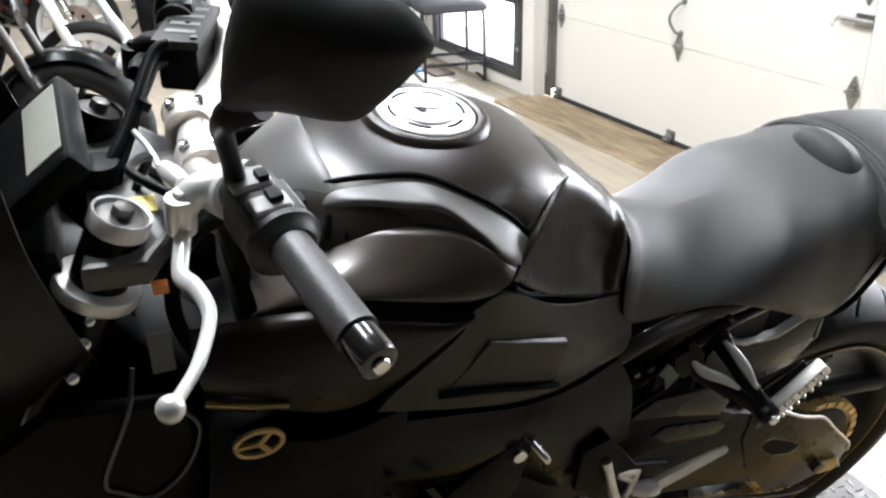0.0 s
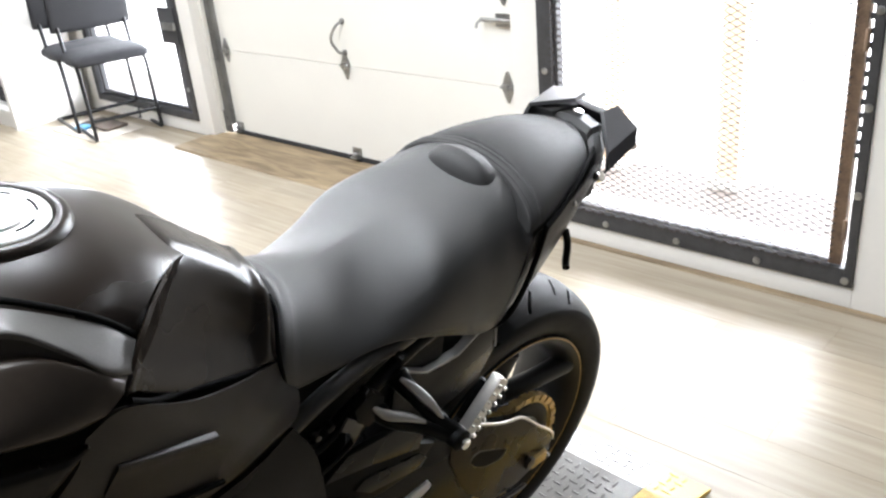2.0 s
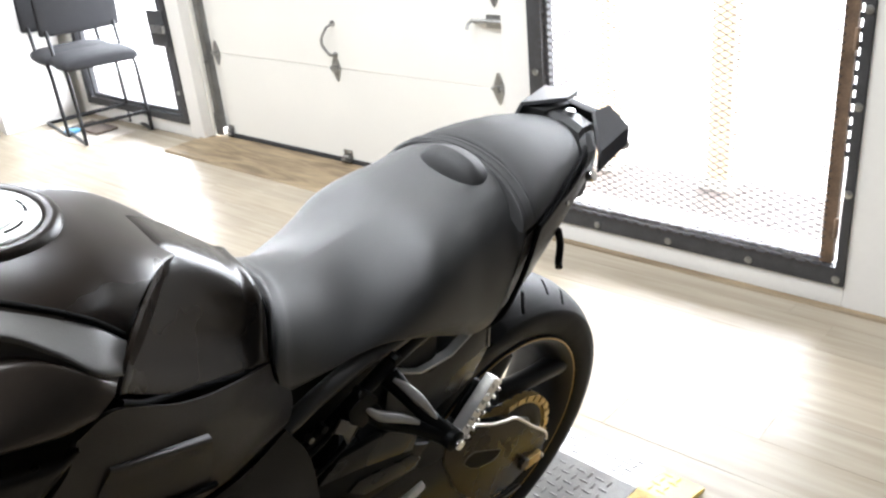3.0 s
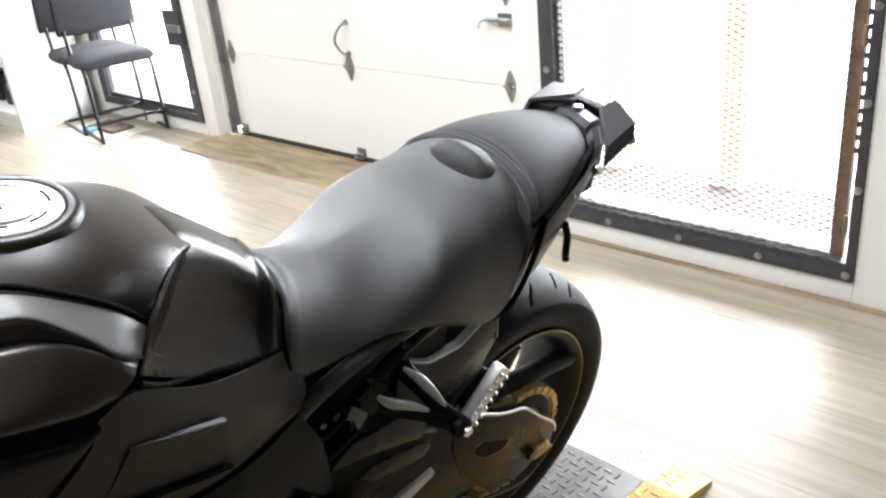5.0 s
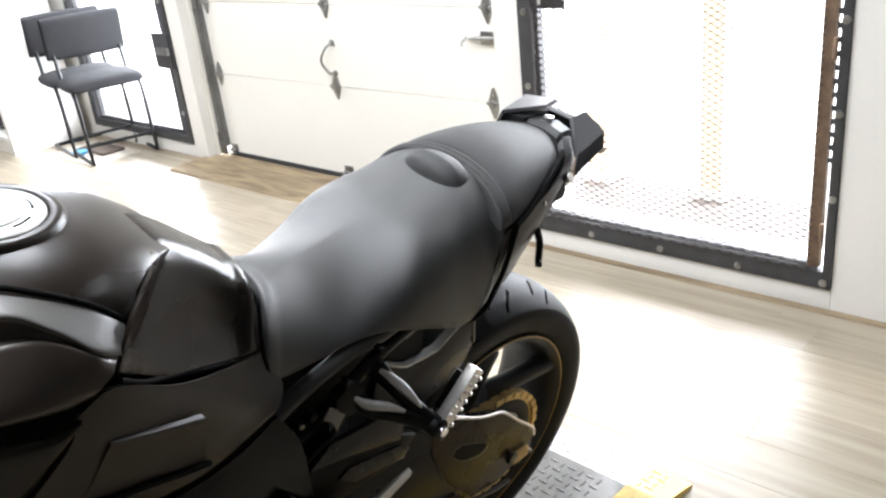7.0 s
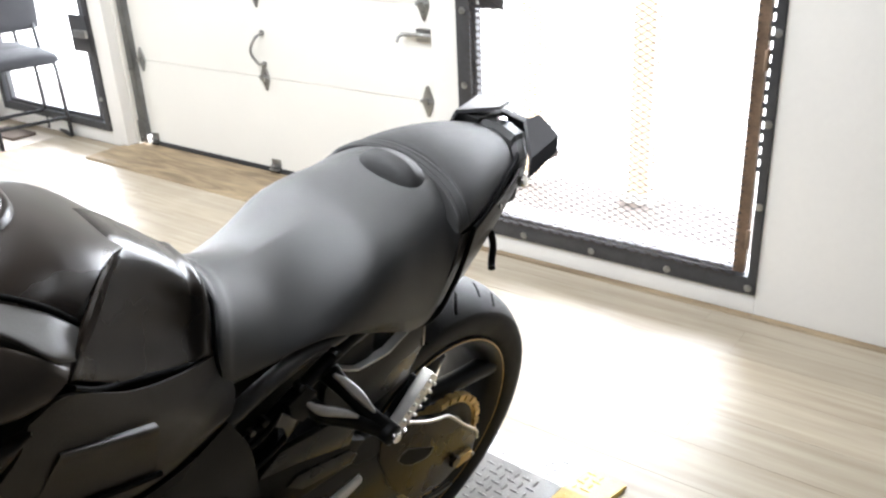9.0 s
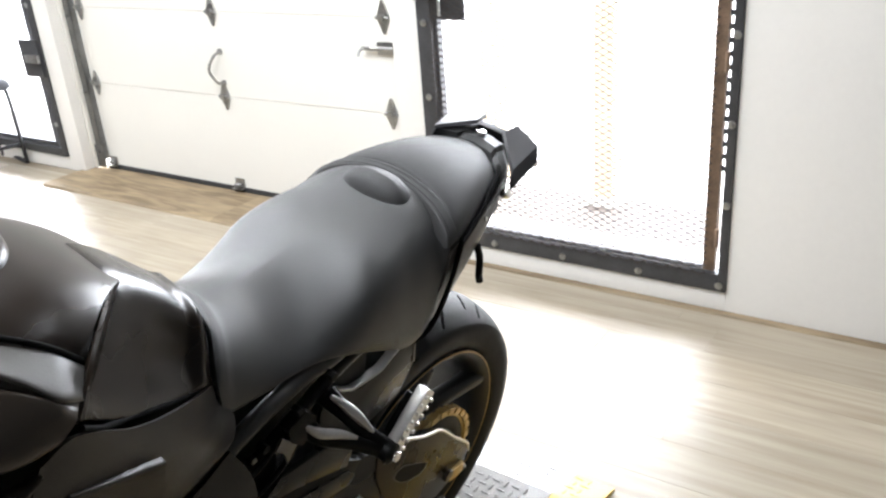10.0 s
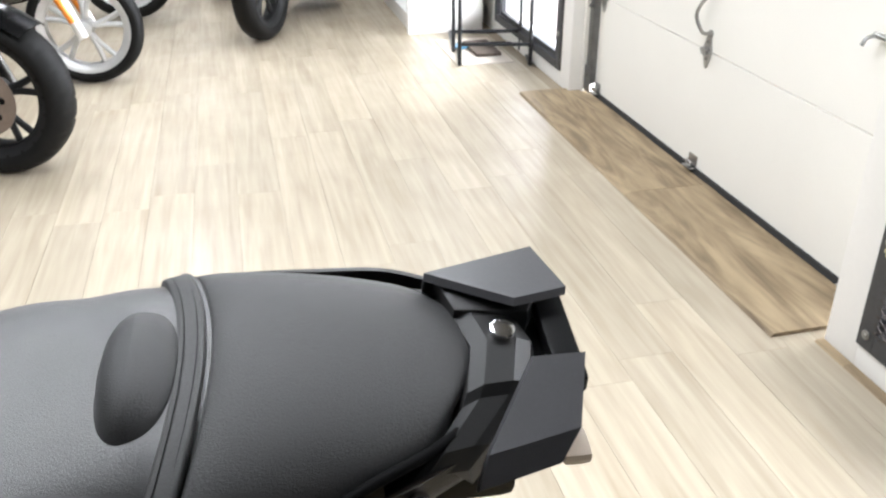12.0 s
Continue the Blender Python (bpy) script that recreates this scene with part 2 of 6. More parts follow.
def prism(name, poly, x0, x1, material, parent=None, label="", axis="x", bev=0.003):
    bm = bmesh.new()
    add_prism(bm, poly, x0, x1, axis, bev)
    return part(name, bm, material, parent, label, angle=35)


def skin(name, rows, nu, nv, thick, material, parent=None, label="", mirror=False, angle=50, far=1.0):
    """A shell through rows of points (each from front to back, listed from top to bottom), thick inwards."""
    cs = [crom(r, nu) for r in rows]
    grid = [crom([c[i] for c in cs], nv) for i in range(nu)]
    g = np.array(grid)
    du, dv = np.gradient(g, axis=0), np.gradient(g, axis=1)
    nrm = np.cross(du, dv)
    nrm /= np.linalg.norm(nrm, axis=2, keepdims=True) + 1e-9
    if (nrm[:, :, 0] * np.sign(g[:, :, 0])).mean() < 0:
        nrm = -nrm
    inner = g - nrm * thick
    v = np.concatenate([g.reshape(-1, 3), inner.reshape(-1, 3)])
    if mirror:
        v[:, 0] *= -far
    f, o = [], nu * nv
    for i in range(nu - 1):
        for j in range(nv - 1):
            a, b, c, d = i * nv + j, (i + 1) * nv + j, (i + 1) * nv + j + 1, i * nv + j + 1
            f += [(a, b, c, d), (o + d, o + c, o + b, o + a)]
    rim = [i * nv for i in range(nu)] + [(nu - 1) * nv + j for j in range(1, nv)] + [i * nv + nv - 1 for i in range(nu - 2, -1, -1)] + [j for j in range(nv - 2, 0, -1)]
    for a, b in zip(rim, rim[1:] + rim[:1]):
        f.append((a, o + a, o + b, b))
    me = bpy.data.meshes.new(name)
    me.from_pydata([tuple(p) for p in v], [], f)
    bm = bmesh.new()
    bm.from_mesh(me)
    bpy.data.meshes.remove(me)
    return part(name, bm, material, parent, label, angle=angle)


def hull(rows, nu, nv, shear=0.0, power=2.4, under=0.01, shape=None):
    """A symmetrical cushion or tank: rows (y, top, half width, bottom); returns vertices and faces."""
    rr = crom(rows, nu)
    vs, fs = [], []
    for row in rr:
        y, zt, w, zb = row[:4]
        pw = row[4] if len(row) > 4 else power
        ring = []
        for k in range(-nv, nv + 1):
            s = k / nv
            a = abs(s) * math.pi / 2
            x = math.copysign(w * math.sin(a) ** (2 / pw), s)
            z = zb + (zt - zb) * max(0.0, math.cos(a)) ** (2 / pw)
            ring.append((x, y - shear * (x / w) ** 2, z))
        for x in (w * 0.86, -w * 0.86):
            ring.append((x, y - shear * 0.75, zb - under))
        if shape:
            ring = [shape(*p) for p in ring]
        vs.append(ring)
    k = len(vs[0])
    for i in range(nu - 1):
        for j in range(k):
            fs.append((i * k + j, i * k + (j + 1) % k, (i + 1) * k + (j + 1) % k, (i + 1) * k + j))
    fs.append(tuple(range(k))[::-1])
    fs.append(tuple((nu - 1) * k + j for j in range(k)))
    return [p for r in vs for p in r], fs


def revolve(prof, seg, axis="x", wob=None):
    """prof: (along the axis, radius) pairs, open; turned round the axis."""
    vs, fs = [], []
    k = len(prof)
    for i in range(seg):
        a = 2 * math.pi * i / seg
        for j, (t, r) in enumerate(prof):
            if wob:
                r += wob(a, t, j)
            vs.append((t, r * math.cos(a), r * math.sin(a)))
    for i in range(seg):
        i2 = (i + 1) % seg
        for j in range(k - 1):
            fs.append((i * k + j, i * k + j + 1, i2 * k + j + 1, i2 * k + j))
    return vs, fs


def turned(name, prof, seg, material, parent=None, label="", at=(0, 0, 0), wob=None, angle=40):
    vs, fs = revolve(prof, seg, wob=wob)
    ob = mesh(name, [(x + at[0], y + at[1], z + at[2]) for x, y, z in vs], fs, material, parent, label, angle=angle)
    return ob

# ---- the room ----
FRONT, BACK = -0.205, 0.08          # the two faces of the door wall
FRONT_L = -0.10                    # the far stretch stands a little back
CEIL = 2.9
floor = box("floor", (-6.0, -6.6, -0.12), (3.95, BACK, -0.003), M_GAP, bev=0)
tagged(floor, "pale oak-look plank floor, glossy where daylight falls", "floor", kind="structure")


def plank_mesh(length, width):
    bm = bmesh.new()
    add_box(bm, (0, 0, -0.004), (length, width, 0.0), 0)
    for v in bm.verts:
        if v.co.z > -0.001:
            v.co.x += 0.0005 if v.co.x < length / 2 else -0.0005
            v.co.y += 0.0005 if v.co.y < width / 2 else -0.0005
    me = bpy.data.meshes.new("plank")
    bm.to_mesh(me)
    bm.free()
    me.materials.append(M_PLANK)
    return me


def lay_planks():
    width, length = 0.152, 1.22
    whole = plank_mesh(length, width)
    cuts = {}
    rng = random.Random(4)
    rest = bmesh.new()
    row = 0
    y = -0.158 - width
    while y > -6.55:
        x = -5.99 - rng.uniform(0.1, 1.1)
        while x < 3.94:
            lo, hi = max(x, -5.99), min(x + length, 3.94)
            if hi - lo > 0.03:
                if y > -4.2 and x > -5.2:
                    key = round(hi - lo, 2)
                    me = whole if key > 1.21 else cuts.setdefault(key, plank_mesh(key, width))
                    ob = new("plank", me)
                    ob.location, ob.parent = (lo, y, 0), floor
                else:
                    add_box(rest, (lo + 0.001, y + 0.001, -0.004), (hi - 0.001, y + width - 0.001, 0))
            x += length
        y -= width
        row += 1
    ob = part("far_planks", rest, M_PLANK, floor, smooth=False)
    ob["kind"] = "stuff"


def wall(name, lo, hi, label="off-white painted shop wall", paint=None):
    ob = box(name, lo, hi, paint or M_WALL, bev=0.004)
    return tagged(ob, label, "wall", kind="structure")


wall("wall_north_1", (-6.0, FRONT_L, 0), (-2.27, BACK, CEIL))
wall("wall_north_2", (-1.165, FRONT_L, 0), (-1.045, BACK, CEIL), "narrow cream wall post between mesh door and sectional door")
wall("wall_north_3", (1.120, FRONT, 0), (1.238, BACK, CEIL), "narrow white wall post beside the sectional door")
wall("wall_north_4", (2.331, FRONT, 0), (3.95, BACK, CEIL))
wall("wall_lintel_1", (-2.27, FRONT_L, 2.1), (-1.165, BACK, CEIL))
wall("wall_lintel_2", (-1.045, FRONT, 2.1), (1.120, BACK, CEIL))
wall("wall_lintel_3", (1.238, FRONT, 2.08), (2.331, BACK, CEIL))
wall("wall_sill_1", (-2.27, FRONT_L, 0), (-1.165, BACK, 0.075), "white sill under the mesh door, scuffed")
wall("wall_sill_3", (1.238, FRONT, 0), (2.331, BACK, 0.0735), "white sill under the mesh door, scuffed")
# brown strips added in place of the darker floor band at the wall
for name, x0, x1 in (("trim_1", 1.120, 1.238), ("trim_2", 1.2385, 2.331), ("trim_3", 2.3315, 3.95)):
    bm = bmesh.new()
    add_prism(bm, [(FRONT - 0.028, 0.0005), (FRONT - 0.024, 0.006), (FRONT - 0.001, 0.007), (FRONT - 0.001, 0.0005)], x0, x1, "x")
    tagged(part(name, bm, M_PLY, smooth=False), "thin brown strip added along the wall's foot", "trim", kind="structure")
wall("wall_west", (-6.1, -6.7, 0), (-6.0, BACK, CEIL))
# unseen walls, set close and dark to keep bounce light off the bike
wall("wall_east", (3.95, -6.7, 0), (4.05, BACK, CEIL), "unseen closing wall, made dark to cut bounce light", M_DIM)
wall("wall_south", (-6.0, -6.7, 0), (3.95, -6.6, CEIL), "unseen closing wall, made dark to cut bounce light", M_DIM)
# the ceiling is unseen; its grey is picked to limit bounced light
tagged(box("ceiling", (-6.1, -6.7, CEIL), (4.05, BACK, CEIL + 0.1), M_CEIL, bev=0), "unseen ceiling, toned grey to hold back fill light", "ceiling", kind="structure")

for lx, ly, watts in TUBES:
    fix = empty("ceiling_light", pose(lx, ly, CEIL))
    bm = bmesh.new()
    add_prism(bm, [(-0.11, 0), (0.11, 0), (0.07, -0.055), (-0.07, -0.055)], -0.64, 0.64, "x")
    part("housing", bm, M_WALL, fix)
    tagged(fix, "unseen white ceiling tube light, switched on", "lamp", "ceiling tube lights")


# ---- sectional door ----
def hinge(parent, x, z):
    bm = bmesh.new()
    for s in (1, -1):
        add_prism(bm, [(x - 0.028, z + s * 0.004), (x + 0.028, z + s * 0.004), (x + 0.014, z + s * 0.04), (x + 0.004, z + s * 0.062), (x - 0.004, z + s * 0.062), (x - 0.014, z + s * 0.04)], -0.006, 0.001, "y")
    add_cyl(bm, (x - 0.03, -0.010, z), (x + 0.03, -0.010, z), 0.0075, seg=10)
    add_box(bm, (x - 0.012, -0.024, z - 0.012), (x + 0.012, -0.004, z + 0.012), 0.003)
    for dx, dz in ((0, 0.03), (0, -0.03), (0.016, 0.014), (-0.016, -0.014)):
        add_cyl(bm, (x + dx, -0.0105, z + dz), (x + dx, -0.005, z + dz), 0.0055, seg=6)
    part("hinge", bm, M_GALV, parent, "galvanised door hinge")


def sectional_door():
    door = empty("sectional_door", pose(0, 0, 0))
    h, b = 0.375, 0.095
    z = 0.03
    for i in range(6):
        top = z + (0.437 if i == 0 else h)
        bm = bmesh.new()
        add_prism(bm, [(0.0, z + 0.0012), (0.0, top - 0.004), (0.006, top - 0.0012), (0.036, top - 0.0012), (0.036, z + 0.0012)], -0.965, 0.975, "x")
        part("panel", bm, M_DOOR, door, smooth=False)
        if i:
            for x in (-0.925, 0.0, 0.935):
                hinge(door, x, z)
        z = top
    box("bottom_seal", (-0.965, -0.008, 0.006), (0.975, 0.03, 0.032), mat("door_seal", (0.03, 0.03, 0.03), 0.8), door, "dark rubber bottom seal")
    # bottom brackets, lift handle, slide bolt, tracks
    for x in (-0.93, 0.0, 0.94):
        bm = bmesh.new()
        add_box(bm, (x - 0.03, -0.004, 0.028), (x + 0.03, 0.0, 0.075), 0.001)
        add_box(bm, (x - 0.03, -0.03, 0.026), (x + 0.03, 0.0, 0.031), 0.001)
        add_cyl(bm, (x - 0.02, -0.016, 0.045), (x + 0.02, -0.016, 0.045), 0.008, seg=10)
        part("bottom_bracket", bm, M_GALV, door)
    bm = bmesh.new()
    add_tube(bm, [(0.012, -0.004, 0.665), (0.006, -0.035, 0.655), (-0.018, -0.05, 0.61), (-0.018, -0.05, 0.575), (0.006, -0.035, 0.535), (0.006, -0.004, 0.53)], 0.0065, 8)
    add_cyl(bm, (0.012, -0.006, 0.668), (0.012, 0.001, 0.668), 0.014, seg=12)
    add_cyl(bm, (0.006, -0.006, 0.527), (0.006, 0.001, 0.527), 0.014, seg=12)
    part("lift_handle", bm, M_GALV, door, "bent steel lift handle")
    bm = bmesh.new()
    add_box(bm, (0.90, -0.014, 0.70), (0.975, 0.0005, 0.75), 0.003)
    add_cyl(bm, (0.835, -0.022, 0.726), (0.985, -0.022, 0.726), 0.009, seg=10)
    add_tube(bm, [(0.845, -0.022, 0.726), (0.842, -0.05, 0.72), (0.84, -0.06, 0.70)], 0.006, 8)
    part("slide_bolt", bm, M_GALV, door, "galvanised slide bolt")
    for s, x in ((-1, -0.995), (1, 1.01)):
        bm = bmesh.new()
        add_box(bm, (x - 0.022, -0.028, 0.06), (x + 0.022, -0.024, 2.06), 0.001)
        add_box(bm, (x - 0.022, -0.028, 0.06), (x - 0.019, 0.03, 2.06), 0.001)
        add_box(bm, (x + 0.019, -0.028, 0.06), (x + 0.022, 0.03, 2.06), 0.001)
        add_box(bm, (x - 0.04, -0.034, 0.02), (x + 0.035, -0.029, 0.14), 0.002)
        for zz in (0.05, 0.1, 0.42, 0.8):
            add_cyl(bm, (x, -0.042, zz), (x, -0.03, zz), 0.008, seg=8)
        part("track", bm, M_TRACK if s < 0 else M_IRON, door, "dark steel vertical door track")
    box("stop_moulding", (-1.043, -0.045, 0.0), (-1.022, 0.04, 2.09), M_DOOR, door)
    tagged(door, "cream sectional overhead door, closed, with steel hinges", "door")
    return door


M_ZINC = mat("yellow_zinc", (0.62, 0.58, 0.40), 0.42, 0.8, var=0.15, scale=30)


# ---- expanded-metal doors ----
def diamonds(name, x0, x1, z0, z1, y, parent, dx=0.04, dz=0.0225, w=0.0013):
    vs, fs = [], []
    nx, nz = int((x1 - x0) / dx), int((z1 - z0) / dz)
    sx, sz = (x1 - x0) / nx, (z1 - z0) / nz

    def strand(a, b, off):
        k = len(vs)
        for p in (a, b):
            for ox, oz in ((0, w), (0, -w)):
                for oy in (-0.0013, 0.0013):
                    vs.append((p[0] + ox, y + off + oy, p[1] + oz))
        fs.extend([(k, k + 1, k + 5, k + 4), (k + 2, k + 6, k + 7, k + 3), (k, k + 4, k + 6, k + 2), (k + 1, k + 3, k + 7, k + 5)])

    def knot(x, z):
        k = len(vs)
        for px, pz in ((-0.006, 0), (-0.002, 0.0022), (0.002, 0.0022), (0.006, 0), (0.002, -0.0022), (-0.002, -0.0022)):
            vs.append((x + px, y - 0.0035, z + pz))
        fs.append((k, k + 1, k + 2, k + 3, k + 4, k + 5))
    for j in range(nz):
        for i in range(nx):
            xl, xm, xr = x0 + i * sx, x0 + (i + 0.5) * sx, x0 + (i + 1) * sx
            zl, zm, zh = z0 + j * sz, z0 + (j + 0.5) * sz, z0 + (j + 1) * sz
            strand((xl, zm), (xm, zh), 0.001)
            strand((xm, zh), (xr, zm), -0.001)
            strand((xl, zm), (xm, zl), -0.001)
            strand((xm, zl), (xr, zm), 0.001)
            knot(xl, zm)
            knot(xm, zh)
    ob = mesh(name, vs, fs, M_WIRE, parent, "expanded steel mesh infill", smooth=False)
    return ob


def add_round_bolts(parent, pts, y):
    for x, z in pts:
        bm = bmesh.new()
        add_cyl(bm, (x, y - 0.006, z), (x, y, z), 0.0125, seg=14, bev=0.003)
        add_cyl(bm, (x, y - 0.009, z), (x, y - 0.005, z), 0.006, seg=6)
        part("frame_bolt", bm, M_GALV, parent, "shiny bolt head")


def mesh_door(x0, x1, z0, right=True):
    ob = empty("mesh_security_door", pose(0, 0, 0))
    w, y = (0.058 if right else 0.042), (-0.16 if right else FRONT_L) - 0.010
    top = 2.09
    wr = 0.026 if right else w
    for nm, lo, hi in (("stile", (x0, y, z0), (x0 + w, y + 0.05, top)), ("stile", (x1 - wr, y, z0), (x1, y + 0.05, top)), ("rail", (x0 + w, y, z0), (x1 - wr, y + 0.05, z0 + w)), ("rail", (x0 + w, y, top - w), (x1 - wr, y + 0.05, top))):
        box(nm, lo, hi, M_IRON, ob, bev=0.003)
    g = 0.003 if right else 0.024
    iy = y + 0.016
    a0, a1, b0 = x0 + w + g, x1 - wr - (0.018 if right else g * 1.6), z0 + w + 0.004
    fw = 0.014 if right else 0.022
    rw = 0.036 if right else fw
    for nm, lo, hi in (("leaf_stile", (a0, iy, b0), (a0 + fw, iy + 0.03, top - w)), ("leaf_stile", (a1 - rw, iy, b0), (a1, iy + 0.03, top - w)), ("leaf_rail", (a0 + fw, iy, b0), (a1 - rw, iy + 0.03, b0 + fw))):
        box(nm, lo, hi, M_RUST if right and lo[0] > a0 + 0.1 and nm == "leaf_stile" else M_IRON, ob, bev=0.002)
    if right:
        # perforated hinge strip beside the leaf
        for k in range(52):
            z = z0 + 0.09 + k * 0.0385
            if z < 0.42:
                continue
            box("strap_link", (a1 + 0.003, iy + 0.002, z), (a1 + 0.015, iy + 0.008, z + 0.016), M_IRON, ob, bev=0)
        for z in (0.2, 0.75, 1.3, 1.85):
            cyl("hinge_barrel", (a1 + 0.004, iy - 0.006, z), (a1 + 0.004, iy - 0.006, z + 0.06), 0.007, M_RUST, ob, seg=10)
        diamonds("mesh_infill", a0 - 0.004, a1 - 0.020, b0 - 0.010, top - w, y - 0.004, ob)
        # lock box and latch
        bm = bmesh.new()
        add_prism(bm, [(a0 - 0.004, 0.87), (a0 + 0.13, 0.87), (a0 + 0.13, 1.03), (a0 - 0.004, 1.03)], iy - 0.004, iy - 0.001, "y")
        part("lock_plate", bm, M_IRON, ob, "dark steel lock plate")
        bm = bmesh.new()
        add_box(bm, (x0 + 0.008, y - 0.022, 0.955), (x0 + 0.10, y - 0.004, 0.99), 0.004)
        add_cyl(bm, (x0 + 0.02, y - 0.03, 0.94), (x0 + 0.02, y - 0.03, 1.01), 0.006, seg=10)
        add_tube(bm, [(x0 + 0.05, y - 0.03, 0.972), (x0 + 0.10, y - 0.03, 0.972), (x0 + 0.115, y - 0.03, 0.955), (x0 + 0.115, y - 0.03, 0.89)], 0.0055, 8)
        part("latch_bolt", bm, M_GALV, ob, "zinc slide latch with bent handle")
        # lower lock plate and zinc latch
        bm = bmesh.new()
        add_prism(bm, [(a0 - 0.004, 0.268), (1.405, 0.268), (1.408, 0.385), (a0 - 0.004, 0.392)], iy - 0.002, iy + 0.001, "y")
        part("lock_plate", bm, M_RUST, ob, "rust-brown steel lock plate behind the mesh")
        bm = bmesh.new()
        add_box(bm, (1.245, y - 0.016, 0.315), (1.262, y - 0.004, 0.372), 0.003)
        add_box(bm, (1.268, y - 0.014, 0.318), (1.305, y - 0.006, 0.362), 0.003)
        add_tube(bm, [(1.252, y - 0.024, 0.338), (1.300, y - 0.024, 0.332), (1.310, y - 0.024, 0.322), (1.312, y - 0.024, 0.268)], 0.0055, 8)
        part("latch_bolt", bm, M_ZINC, ob, "yellowish zinc latch with bent handle")
        add_round_bolts(ob, [(x0 + 0.03, z) for z in (0.09, 0.345, 0.60, 0.86, 1.2, 1.5)] + [(x1 - 0.013, z) for z in (0.345, 0.60, 0.86, 1.2, 1.5)] + [(x, z0 + 0.022) for x in (1.478, 1.752, 2.03, 2.297)], y)
    else:
        box("leaf_rail", (a0 + fw, iy, 1.0), (a1 - fw, iy + 0.03, 1.022), M_IRON, ob, bev=0.002)
        box("lock_plate", (x1 - 0.165, y - 0.012, 0.50), (x1 - 0.012, y - 0.001, 0.69), M_IRON, ob, "dark steel lock plate", bev=0.002)
        box("latch_bolt", (x1 - 0.12, y - 0.03, 0.575), (x1 - 0.01, y - 0.013, 0.615), M_GALV, ob, "zinc slide latch")
        add_round_bolts(ob, [(x0 + 0.03, z) for z in (0.345, 0.86)] + [(x1 - 0.03, z) for z in (0.25, 0.86)], y)
    tagged(ob, "black steel-framed security door with expanded mesh, shut, daylight behind" if right else "black steel-framed security door, shut, daylight behind", "door")
    return ob


sectional_door()
# the near door stands a little before the far one
near = mesh_door(1.205, 2.318, 0.05, True)
near.location, near.scale = Vector((2.99, -2.6, 1.34)) * 0.0185, (0.9815, 0.9815, 0.9815)
mesh_door(-2.27, -1.165, 0.075, False)
ply = empty("plywood_ramp", pose(0, 0, 0))
for x0, x1 in ((-1.085, 0.134), (0.1355, 1.075)):
    bm = bmesh.new()
    add_prism(bm, [(-0.335, 0.0005), (-0.325, 0.0105), (-0.30, 0.012), (-0.012, 0.012), (-0.012, 0.0005)], x0, x1, "x")
    part("board", bm, M_PLY, ply, smooth=False)
tagged(ply, "worn brown plywood strip lying before the sectional door", "threshold")

# ---- outside ----
tagged(box("ground", (-60, BACK + 0.001, -0.3), (60, 80, -0.02), M_CONC, bev=0), "pale sunlit concrete yard", "ground", kind="structure")
tagged(box("pavement", (-8, BACK + 0.001, -0.02), (8, 0.62, -0.008), mat("porch_slab", (0.20, 0.17, 0.15), 0.8, var=0.3, scale=5), bev=0), "darker concrete strip before the doors", "pavement", kind="structure")
# glowing card stands in for the white daylight and lights the shop
sky_card = mesh("backdrop", [(-40, 14, -0.3), (40, 14, -0.3), (40, 14, 12), (-40, 14, 12)], [(0, 1, 2, 3)], glow("daylight_glow", (1.0, 0.99, 0.98), 28.0), smooth=False)
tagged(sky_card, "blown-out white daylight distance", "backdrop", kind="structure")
for px in (1.60, 1.07):
    p = empty("porch_post", pose(px, 0.57, -0.02))
    box("shaft", (-0.045, -0.045, 0), (0.045, 0.045, 2.8), M_TAN, p, bev=0.006)
    box("base", (-0.07, -0.07, 0), (0.07, 0.07, 0.05), M_CONC, p, bev=0.006)
    tagged(p, "tan square post standing outside the mesh door", "post", "porch posts")


